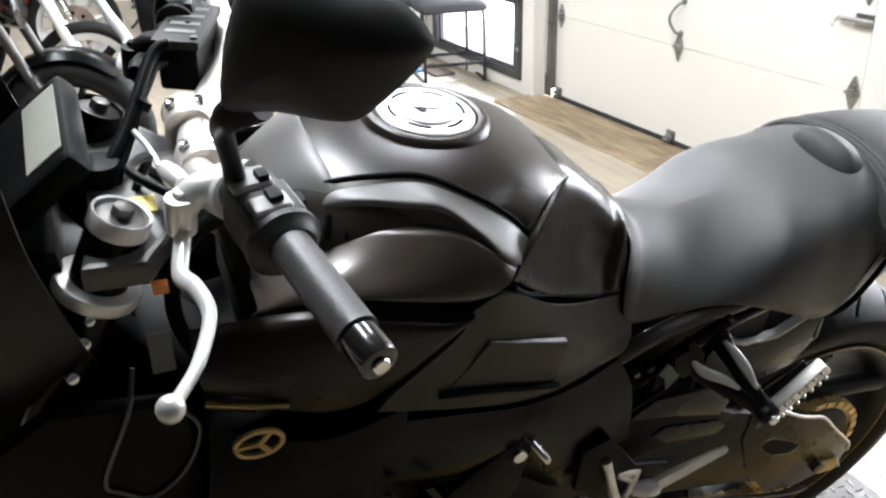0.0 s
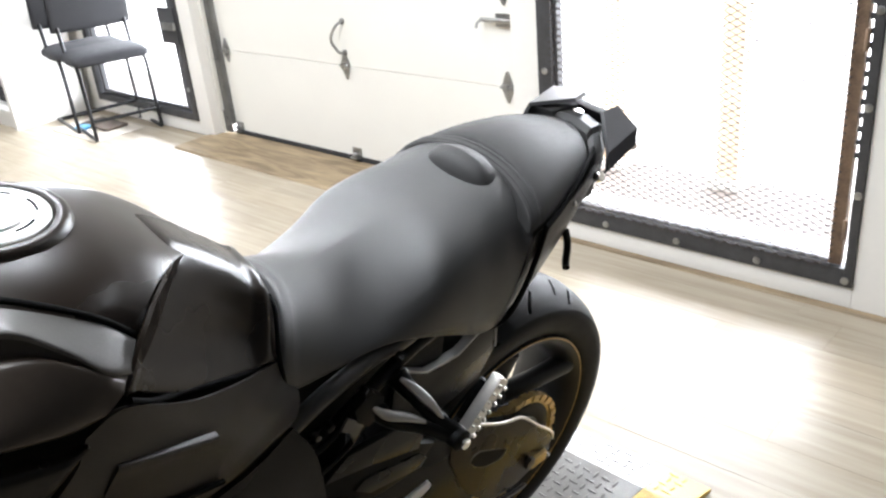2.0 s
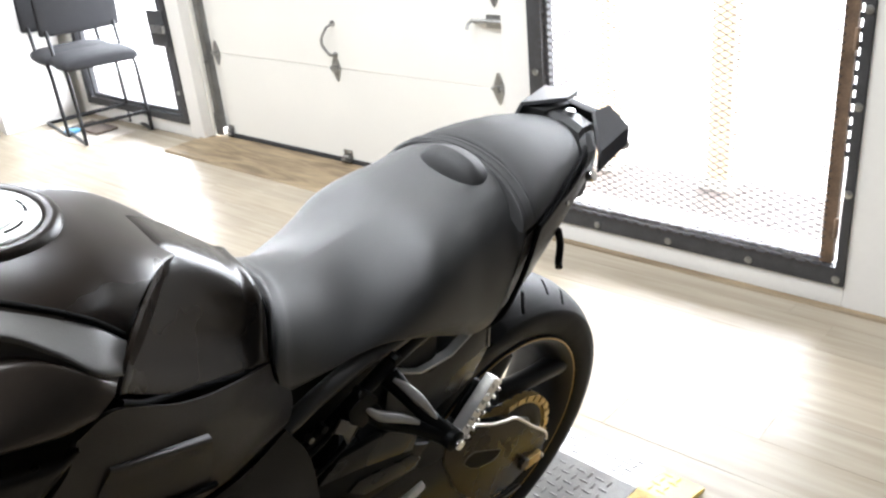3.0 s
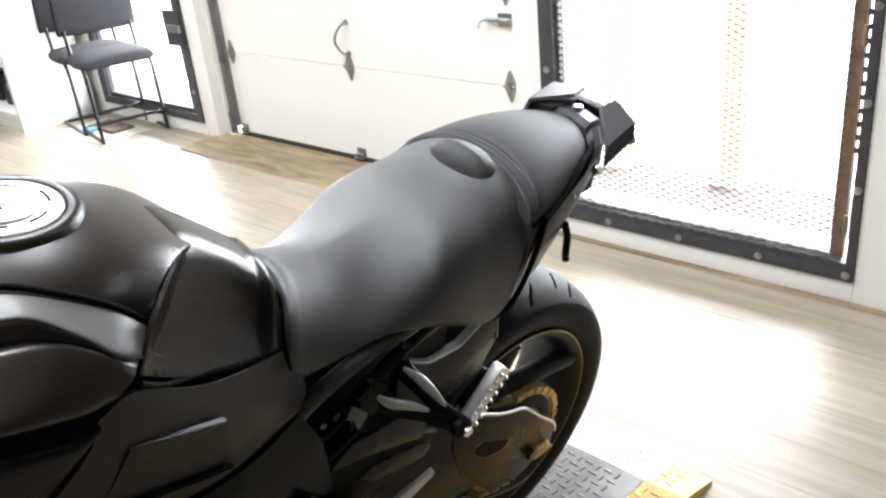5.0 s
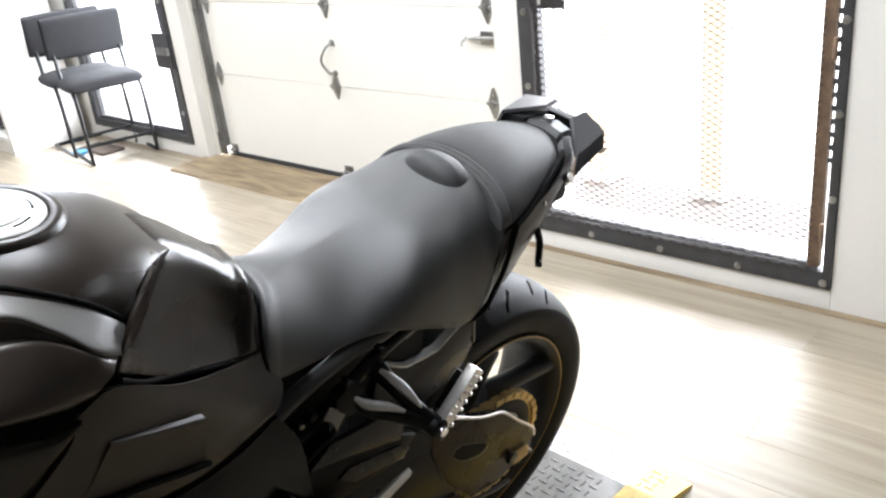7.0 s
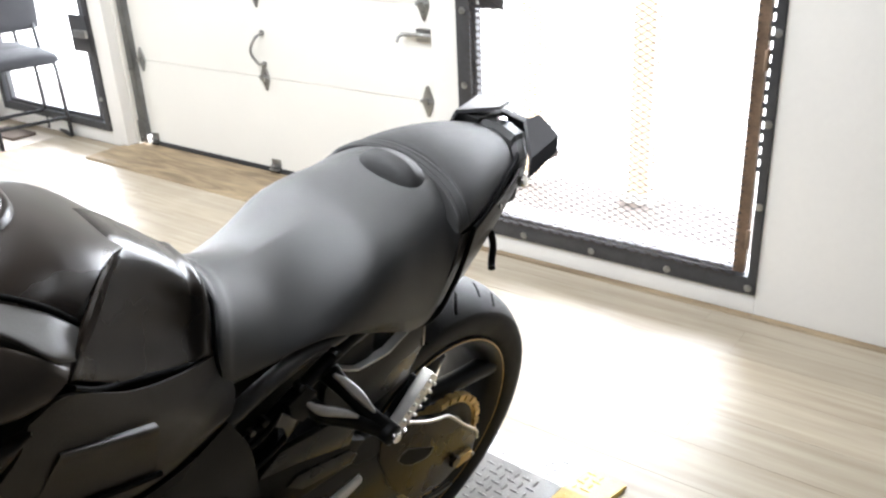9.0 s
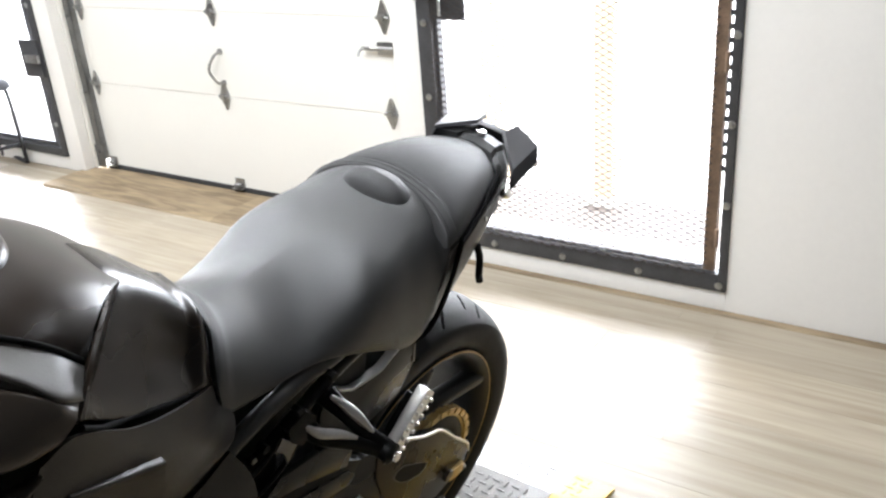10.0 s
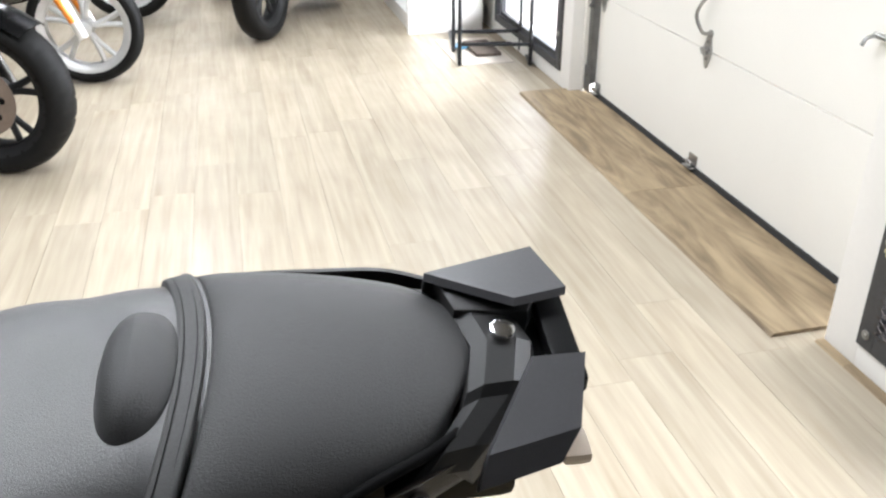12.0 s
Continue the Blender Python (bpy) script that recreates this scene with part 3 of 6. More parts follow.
# ---- chairs ----
def stacking_chair(m):
    c = empty("side_chair", m)          # faces +x, origin under the middle of the front legs
    for s in (-1, 1):
        y = 0.185 * s
        tube("side_frame", [(-0.275, y, 0.80), (-0.245, y, 0.62), (-0.22, y, 0.50), (-0.195, y, 0.435), (-0.12, y, 0.425), (-0.04, y, 0.425), (0.0, y, 0.40), (0.015, y, 0.33), (0.03, y, 0.06), (0.035, y, 0.02), (0.01, y, 0.011), (-0.10, y, 0.011), (-0.40, y, 0.011)], 0.0105, M_BLKSTEEL, c, "black tubular steel side frame", n=70)
    tube("front_stretcher", [(0.026, -0.185, 0.115), (0.026, 0.185, 0.115)], 0.010, M_BLKSTEEL, c)
    tube("back_stretcher", [(-0.40, -0.185, 0.011), (-0.40, 0.185, 0.011)], 0.010, M_BLKSTEEL, c)
    vs, fs = hull([(-0.235, 0.435, 0.10, 0.43), (-0.225, 0.468, 0.20, 0.43), (-0.12, 0.485, 0.222, 0.43), (0.0, 0.486, 0.225, 0.428), (0.11, 0.484, 0.225, 0.428), (0.20, 0.470, 0.215, 0.428), (0.225, 0.436, 0.19, 0.43)], 26, 14, power=4.0)
    mesh("seat_pad", [(y2 * 0.80 - 0.130, x2 * 0.95, z2) for x2, y2, z2 in vs], fs, M_FABRIC, c, "charcoal padded seat", angle=60)
    rows = []
    vs, fs = hull([(-0.225, 0.030, 0.11, 0.0), (-0.215, 0.042, 0.118, 0.0), (0.0, 0.050, 0.122, 0.0), (0.215, 0.042, 0.118, 0.0), (0.225, 0.030, 0.11, 0.0)], 22, 10, power=5.0)
    bk = pose(-0.24, 0, 0.69, 0, 101, 0)
    mesh("back_pad", [bk @ Vector((x2, y2 * 0.93, z2 - 0.02)) for x2, y2, z2 in vs], fs, M_FABRIC, c, "charcoal padded backrest", angle=60)
    return tagged(c, "black steel cantilever chair with charcoal padded seat and back", "chair", "chairs by the mesh door")


first = stacking_chair(pose(-1.60, -0.305, 0, 0, 0, -13))
copy_thing(first, pose(-1.88, -0.27, 0, 0, 0, -11))

# papers and a mat on the floor by the chairs
tagged(box("paper_sheet", (-2.16, -0.50, 0.0), (-1.62, -0.19, 0.004), M_PAPER, bev=0), "creased pale cardboard sheet on the floor", "sheet")
tagged(box("floor_mat", (-2.05, -0.36, 0.0045), (-1.75, -0.22, 0.02), M_RUBBERMAT, bev=0.004), "small dirty brown mat under the chair", "mat")
tagged(cyl("blue_tray", (-1.96, -0.40, 0.0045), (-1.96, -0.40, 0.02), 0.042, mat("blue_plastic", (0.1, 0.3, 0.5), 0.4), r2=0.05), "small round blue plastic tray", "tray")


# ---- shelf unit ----
def shelf_unit():
    u = empty("shelf_unit", pose(-2.9, -0.40, 0))
    box("side_panel", (0.52, -0.22, 0), (0.56, 0.235, 2.2), M_WALL, u)
    box("side_panel", (-0.56, -0.22, 0), (-0.52, 0.235, 2.2), M_WALL, u)
    box("back_panel", (-0.52, 0.22, 0.0), (0.52, 0.235, 2.2), M_WALL, u)
    box("plinth", (-0.52, -0.2, 0), (0.52, -0.17, 0.085), M_WALL, u)
    for z in (0.085, 0.40, 0.72, 1.04, 1.36, 2.17):
        box("shelf", (-0.52, -0.215, z), (0.52, 0.22, z + 0.028), M_WALL, u)
    return tagged(u, "white painted open shelf unit, half full", "shelf")


shelf_unit()
M_DARKBOX = mat("black_case_plastic", (0.02, 0.02, 0.022), 0.5, var=0.2, bump=0.2)
M_PURPLE = mat("purple_bottle", (0.12, 0.05, 0.16), 0.35)
M_GREYBOX = mat("grey_box", (0.35, 0.34, 0.33), 0.7)


def toolcase(x, y, z):
    c = empty("tool_case", pose(x, y, z))
    box("body", (-0.13, -0.10, 0), (0.13, 0.10, 0.13), M_DARKBOX, c, bev=0.01)
    box("lid", (-0.132, -0.102, 0.132), (0.132, 0.102, 0.19), M_DARKBOX, c, bev=0.012)
    box("latch", (-0.03, -0.112, 0.105), (0.03, -0.1025, 0.15), M_GREYBOX, c, bev=0.002)
    tube("handle", [(-0.06, 0, 0.19), (-0.05, 0, 0.215), (0.05, 0, 0.215), (0.06, 0, 0.19)], 0.008, M_DARKBOX, c)
    return tagged(c, "black plastic carrying case on the white shelf", "case")


toolcase(-2.62, -0.42, 0.113)
toolcase(-3.0, -0.40, 0.113)
for i, x in enumerate((-2.55, -2.66, -2.76, -3.05)):
    b = empty("spray_bottle", pose(x, -0.46 + 0.02 * (i % 2), 0.428))
    turned_m = [M_PURPLE, M_GREYBOX, M_PURPLE, M_DARKBOX][i]
    cyl("bottle", (0, 0, 0), (0, 0, 0.15), 0.032, turned_m, b, bev=0.01)
    cyl("cap", (0, 0, 0.151), (0, 0, 0.19), 0.016, M_DARKBOX, b, bev=0.004)
    tagged(b, "small upright bottle with a dark cap on the shelf", "bottle", "bottles on the shelf")

# ---- stand plate under the motorcycle ----
def stand_plate():
    p = empty("diamond_plate_stand", pose(2.075, -1.5, 0, 0, 0, -3.0))
    z, x0, x1, y0, y1, yr = 0.032, -0.36, 0.168, -2.1, 0.245, 0.36
    bm = bmesh.new()
    add_prism(bm, [(y0, 0.0), (y0, z), (y1, z), (yr, 0.006), (yr, 0.0)], x0, x1, "x", bev=0.001)
    part("deck", bm, M_PLATE, p, "grey steel deck", smooth=False)
    bm = bmesh.new()
    add_prism(bm, [(y0, 0.0), (y0, z), (y1, z), (yr, 0.006), (yr, 0.0)], x1 + 0.0005, x1 + 0.10, "x", bev=0.001)
    part("edge_strip", bm, M_YELLOW, p, "yellow painted edge, chipped", smooth=False)
    # raised lugs, turned by quarter turns from one to the next
    vs, fs = [], []

    def lug(cx, cy, along, surf):
        a, b = 0.0125, 0.0034
        ring = [(-a, 0, 0.0002), (-a * 0.5, -b, 0.0002), (a * 0.5, -b, 0.0002), (a, 0, 0.0002), (a * 0.5, b, 0.0002), (-a * 0.5, b, 0.0002), (-a * 0.55, 0, 0.0022), (a * 0.55, 0, 0.0022)]
        k = len(vs)
        for u, v, h in ring:
            x, y = (cx + u, cy + v) if along else (cx - v, cy + u)
            vs.append((x, y, surf(y) + h))
        fs.extend([(k, k + 1, k + 6), (k + 1, k + 2, k + 7, k + 6), (k + 2, k + 3, k + 7), (k + 3, k + 4, k + 7), (k + 4, k + 5, k + 6, k + 7), (k + 5, k, k + 6)])

    def surf(y):
        return z if y < y1 else z + (y - y1) * (0.006 - z) / (yr - y1)
    step = 0.0255
    for half, mat_, lo, hi in (("tread_lug", M_PLATE, x0, x1), ("strip_lug", M_YELLOW, x1 + 0.003, x1 + 0.098)):
        vs.clear()
        fs.clear()
        for i in range(int((hi - lo - 0.02) / step)):
            for j in range(int(1.3 / step)):
                x, y = lo + 0.016 + i * step, yr - 0.016 - j * step
                if abs(y - y1) > 0.014:
                    lug(x, y, (i + j) % 2 == 0, surf)
        ob = mesh(half, list(vs), list(fs), mat_, p, smooth=False)
        ob["kind"] = "stuff"
    return tagged(p, "low diamond-plate steel stand with a yellow edge under the motorcycle", "stand")


stand_plate()

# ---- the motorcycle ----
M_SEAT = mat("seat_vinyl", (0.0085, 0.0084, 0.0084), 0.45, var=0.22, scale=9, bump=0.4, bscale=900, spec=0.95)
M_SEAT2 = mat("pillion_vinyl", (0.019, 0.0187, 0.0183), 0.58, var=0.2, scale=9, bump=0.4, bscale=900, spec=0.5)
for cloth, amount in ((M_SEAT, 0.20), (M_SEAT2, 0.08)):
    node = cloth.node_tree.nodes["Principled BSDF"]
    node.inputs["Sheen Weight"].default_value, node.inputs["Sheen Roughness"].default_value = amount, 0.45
M_TANK = mat("satin_metallic_black_paint", (0.0115, 0.0078, 0.0052), 0.29, 0.0, var=0.2, scale=5, coat=0.0, rvar=0.18, spec=0.36)
# tank paint made lighter, standing in for light caught by the scoop panel
M_SCOOP = mat("tank_paint_lit", (0.040, 0.031, 0.0235), 0.33, 0.2, var=0.18, scale=6, coat=0.1)
# tank paint darkened, standing in for shade on the down-facing cover
M_LOWER = mat("tank_paint_shaded", (0.009, 0.0068, 0.005), 0.28, 0.0, var=0.25, scale=6, spec=0.25)
M_GLOSS = mat("gloss_black_paint", (0.006, 0.0054, 0.005), 0.20, var=0.1, coat=0.3, spec=0.5)
M_GREY = mat("matt_grey_plastic", (0.072, 0.069, 0.065), 0.38, var=0.12, scale=12, bump=0.08, bscale=400, spec=0.5)
M_PLAST = mat("black_plastic", (0.0025, 0.0025, 0.0026), 0.45, var=0.2, scale=15, bump=0.1, bscale=500, spec=0.10)
M_TEXT = mat("textured_black_plastic", (0.0115, 0.0088, 0.0069), 0.38, var=0.3, scale=20, bump=0.3, bscale=700, spec=0.36)
M_FRAME = mat("black_frame_paint", (0.003, 0.003, 0.003), 0.26, 0.0, var=0.2, scale=10, spec=0.14)
M_TYRE = mat("tyre_rubber", (0.0085, 0.0083, 0.008), 0.58, var=0.3, scale=25, bump=0.15, bscale=500, spec=0.14)
M_RIM = mat("black_rim_paint", (0.014, 0.014, 0.0142), 0.46, 0.0, var=0.15, scale=20, spec=0.26)
# brown put into the colour for the floor reflected in the axle plate
M_BROWN = mat("brown_reflection_tint", (0.022, 0.0135, 0.004), 0.28, 0.0, var=0.4, scale=14, spec=0.14)
M_GOLD = mat("gold_anodised", (0.45, 0.33, 0.14), 0.4, 0.9, var=0.2, scale=40)
M_BRONZE = mat("bronze_pinstripe", (0.30, 0.20, 0.08), 0.4, 0.6)
M_ALU = mat("brushed_aluminium", (0.62, 0.60, 0.57), 0.33, 1.0, var=0.12, scale=30, bump=0.05, bscale=300)
M_CAP = mat("satin_cap_metal", (0.80, 0.79, 0.77), 0.42, 0.7, var=0.1, scale=40, bump=0.05, bscale=300)
M_CHROME = mat("chrome", (0.75, 0.74, 0.72), 0.12, 1.0, var=0.05)
M_SILVER = mat("silver_lever_paint", (0.74, 0.73, 0.71), 0.33, 0.4, var=0.08)
M_BAR = mat("bronze_tinted_bar", (0.72, 0.67, 0.62), 0.36, 0.55, var=0.1, scale=20)
M_STEEL = mat("dark_steel", (0.10, 0.095, 0.09), 0.4, 0.9, var=0.25, scale=30)
M_GRIP = mat("grip_rubber", (0.048, 0.047, 0.046), 0.45, var=0.25, scale=30, bump=0.3, bscale=260)
M_SWITCH = mat("grey_switchgear", (0.24, 0.235, 0.23), 0.32, 0.3, var=0.15, scale=30)
M_SCREEN = mat("lcd_screen", (0.34, 0.35, 0.30), 0.15, 0.0, var=0.08, coat=0.8)
M_ENGINE = mat("engine_casting", (0.008, 0.008, 0.0078), 0.45, 0.5, var=0.25, scale=25, bump=0.3, bscale=250)
M_LABEL = mat("printed_label", (0.16, 0.16, 0.15), 0.6)
M_AMBER = mat("amber_lens", (0.8, 0.25, 0.03), 0.2, coat=0.5)
M_REFL = mat("pale_lens", (0.66, 0.57, 0.47), 0.35)
M_REFL.node_tree.nodes["Principled BSDF"].inputs["Transmission Weight"].default_value = 0.25
M_FIN = mat("fin_plastic", (0.052, 0.051, 0.054), 0.35, var=0.15, scale=12, bump=0.06, bscale=500, spec=0.5)
M_RAIL = mat("satin_rail_paint", (0.0085, 0.0083, 0.008), 0.28, 0.0, var=0.2, scale=12, spec=0.22)
M_LIP = mat("bright_satin_edge", (0.42, 0.42, 0.41), 0.35, 0.5, var=0.12, scale=30)
M_SHELL = mat("satin_mirror_plastic", (0.015, 0.0148, 0.0146), 0.46, var=0.15, scale=12, bump=0.06, bscale=500, spec=0.3)
M_JOINT = mat("panel_gap", (0.002, 0.002, 0.002), 0.8, spec=0.1)

bike = empty("motorcycle", Matrix.Translation((2.074, -1.594, 0.340)) @ pose(0, 0, 0, 0, 0, -4.58) @ pose(0, 0, 0, 0, 13.4, 0) @ Matrix.Translation((0, 0, -0.3145)))
UP = 0.3145


def bp(ob, up=True):
    """A part of the motorcycle: measured from the rear axle."""
    ob.parent = bike
    ob.location = (0, 0, UP)
    return ob


def smooth01(t):
    t = min(1.0, max(0.0, t))
    return t * t * (3 - 2 * t)


def tyre(name, width, radius, rimr, seg, parent, at, grooves=True, label="black road tyre with slanted sipes"):
    prof = []
    half = [(0.078, rimr + 0.0), (0.088, rimr + 0.006), (0.096, rimr + 0.022), (0.1, rimr + 0.044), (0.097, rimr + 0.062)]
    k = width / 0.2
    pts = [(x * k, r) for x, r in half]
    crown = crom([pts[-1], (0.083 * k, radius - 0.019), (0.06 * k, radius - 0.009), (0.03 * k, radius - 0.0025), (0, radius)], 34)[1:]
    side = [tuple(p) for p in pts] + [tuple(p) for p in crown]
    prof = [(-x, r) for x, r in side] + [(x, r) for x, r in side[-2::-1]]
    period = 2 * math.pi / 15

    def wob(a, t, j):
        u = abs(t) / (width / 2)
        if not grooves or u > 0.86 or u < 0.12:
            return 0.0
        sgn = 1 if t > 0 else 0
        d = 0.0
        for shift, lo, hi, slope in ((0.0, 0.16, 0.62, 0.20), (0.52, 0.42, 0.84, 0.28), (0.30, 0.66, 0.84, 0.16)):
            if lo < u < hi:
                c = (a + sgn * 0.5 * period + shift * period - slope * u) % period
                c = min(c, period - c) * radius
                d = min(d, -0.008 * (1 - smooth01((c - 0.0022) / 0.0008)))
        return d
    return turned(name, prof, seg, M_TYRE, parent, label, at=at, wob=wob, angle=70)


def rear_wheel():
    w = bp(turned("rear_wheel", [(-0.078, 0.219), (-0.079, 0.226), (-0.074, 0.227), (-0.068, 0.214), (-0.05, 0.204), (0.05, 0.204), (0.068, 0.214), (0.074, 0.227), (0.079, 0.226), (0.078, 0.219), (0.066, 0.205), (0.045, 0.194), (-0.045, 0.194), (-0.066, 0.205), (-0.078, 0.219)], 96, M_RIM, None, "black cast rear wheel"))
    tyre("tyre", 0.168, 0.3115, 0.222, 1500, w, (0, 0, 0))
    turned("pinstripe", [(0.0795, 0.2225), (0.0802, 0.2245), (0.079, 0.2262)], 96, M_BRONZE, w, "thin bronze rim stripe")
    for k in range(5):
        a = 2 * math.pi * k / 5 + radians(18)
        bm = bmesh.new()
        add_tube(bm, [(x, r * math.cos(a + t), r * math.sin(a + t)) for x, r, t in ((0.030, 0.076, 0.95), (0.040, 0.10, 0.48), (0.047, 0.155, 0.15), (0.047, 0.206, 0.0))], [0.030, 0.028, 0.027, 0.031], 14, flat=0.72)
        part("spoke", bm, M_RIM, w)
    cyl("hub", (-0.07, 0, 0), (0.075, 0, 0), 0.052, M_RIM, w, seg=32)
    cyl("axle_nut", (-0.155, 0, 0), (0.150, 0, 0), 0.013, M_STEEL, w, seg=6)
    # brake disc on the far side
    turned("brake_disc", [(-0.085, 0.075), (-0.085, 0.122), (-0.0895, 0.122), (-0.0895, 0.075), (-0.085, 0.075)], 64, M_ALU, w, "steel brake disc")
    # sprocket with teeth, spider and bolts
    bm = bmesh.new()
    n = 43
    out = []
    for i in range(n * 4):
        a = 2 * math.pi * i / (n * 4)
        r = (0.109, 0.109, 0.118, 0.118)[i % 4]
        out.append((r * math.cos(a), r * math.sin(a)))
    add_prism(bm, out, 0.0935, 0.0995, "x", 0)
    part("sprocket", bm, M_GOLD, w, "gold anodised toothed sprocket", smooth=False)
    turned("sprocket_face", [(0.0860, 0.040), (0.1035, 0.042), (0.1035, 0.070), (0.0997, 0.072)], 48, M_STEEL, w, "machined sprocket carrier")
    # dark ring painted in for the shaded gap between teeth and carrier
    turned("sprocket_web", [(0.0997, 0.071), (0.1008, 0.073), (0.1008, 0.099), (0.0997, 0.101)], 48, M_PLAST, w, "dark ring standing in for the open gap")
    for k in range(6):
        a = k * math.pi / 3
        cyl("sprocket_bolt", (0.099, 0.056 * math.cos(a), 0.056 * math.sin(a)), (0.1075, 0.056 * math.cos(a), 0.056 * math.sin(a)), 0.0085, M_STEEL, w, seg=6, bev=0.001)
    return w


rear_wheel()


def chain():
    bm = bmesh.new()
    pts = []
    for i in range(40):
        t = i / 39
        pts.append((0.0965, -0.56 + 0.56 * t, 0.150 - 0.037 * t))
    for i in range(26):
        a = math.pi / 2 - math.pi * (i + 1) / 27
        pts.append((0.0965, 0.113 * math.cos(a), 0.113 * math.sin(a)))
    for i in range(40):
        t = i / 39
        pts.append((0.0965, -0.56 * t, -0.113 + 0.171 * t - 0.02 * math.sin(math.pi * t)))
    for i, (p, q) in enumerate(zip(pts, pts[1:])):
        d = Vector(q) - Vector(p)
        c = (Vector(p) + Vector(q)) / 2
        m = Matrix.Translation(c) @ Matrix.Rotation(math.atan2(d.z, d.y), 4, "X")
        add_box(bm, (-0.008, -d.length * 0.62, -0.0065), (0.008, d.length * 0.62, 0.0065), 0, m) if i % 2 == 0 else add_box(bm, (-0.0055, -d.length * 0.62, -0.0055), (0.0055, d.length * 0.62, 0.0055), 0, m)
    ob = bp(part("drive_chain", bm, M_GOLD, None, "gold-plated drive chain round the sprocket", smooth=False))
    ob["kind"] = "stuff"


chain()


def swingarm():
    sw = bp(prism("swingarm", [(-0.53, 0.185), (-0.40, 0.225), (-0.27, 0.235), (-0.136, 0.178), (-0.038, 0.128), (0.055, 0.032), (0.066, 0.012), (0.07, -0.018), (0.03, -0.040), (-0.06, -0.028), (-0.20, 0.03), (-0.36, 0.07), (-0.53, 0.085)], 0.112, 0.138, M_FRAME, None, "satin black swingarm", bev=0.008))
    prism("swingarm_far_beam", [(-0.53, 0.13), (-0.30, 0.10), (-0.1, 0.04), (0.06, 0.03), (0.06, -0.03), (-0.1, -0.02), (-0.3, 0.02), (-0.53, 0.05)], -0.138, -0.112, M_FRAME, sw, bev=0.006)
    prism("pivot_bridge", [(-0.53, 0.15), (-0.42, 0.15), (-0.42, 0.06), (-0.53, 0.06)], -0.112, 0.112, M_FRAME, sw, bev=0.01)
    prism("axle_plate", [(-0.218, 0.212), (-0.174, 0.210), (-0.107, 0.168), (-0.038, 0.137), (0.060, 0.037), (0.067, 0.014), (0.040, -0.022), (-0.031, -0.046), (-0.101, -0.036), (-0.175, 0.055), (-0.216, 0.150)], 0.1375, 0.1408, M_BROWN, sw, "dark axle plate with a brown reflection put in its colour", bev=0.0015)
    # lightening slot with a bare rim, adjuster block and end cap
    slot = [(-0.166, 0.116), (-0.160, 0.126), (-0.143, 0.127), (-0.105, 0.106), (-0.074, 0.086), (-0.080, 0.076), (-0.094, 0.072), (-0.130, 0.082), (-0.150, 0.096)]
    rim = prism("slot_rim", [(-0.12 + (y + 0.12) * 1.07, 0.099 + (z - 0.099) * 1.14) for y, z in slot], 0.1400, 0.1414, M_STEEL, sw, "bare slot rim", bev=0.0005)
    prism("lightening_slot", slot, 0.1405, 0.1419, mat("deep_black", (0.003, 0.003, 0.003), 0.6, spec=0.1), rim, bev=0)
    tube("lower_chain_run", [(0.134, -0.28, 0.015), (0.134, -0.16, -0.030), (0.134, -0.04, -0.075), (0.130, 0.02, -0.088)], 0.007, M_STEEL, sw, "dark lower chain run", seg=6, flat=0.6)
    cyl("plate_stud", (0.140, -0.20, 0.185), (0.145, -0.20, 0.185), 0.006, M_STEEL, sw, seg=10, bev=0.001)
    box("axle_adjuster", (0.132, 0.004, -0.020), (0.149, 0.046, 0.004), M_GOLD, sw, "tan chain adjuster block", bev=0.003, m=None)
    cyl("adjuster_bolt", (0.139, 0.040, -0.008), (0.139, 0.066, -0.030), 0.005, M_STEEL, sw, seg=8)
    # thin bright tube draws the highlight along the plate's top edge
    tube("rim_edge", [(0.1395, -0.190, 0.212), (0.1395, -0.174, 0.210), (0.1395, -0.107, 0.168), (0.1395, -0.072, 0.152), (0.1395, -0.038, 0.137), (0.1395, 0.012, 0.085), (0.1395, 0.060, 0.037), (0.1395, 0.067, 0.014)], 0.0030, M_ALU, sw, "bright strip standing in for the edge highlight")
    box("chain_guide", (0.112, -0.56, 0.085), (0.122, -0.30, 0.10), M_PLAST, sw)
    return sw


swingarm()


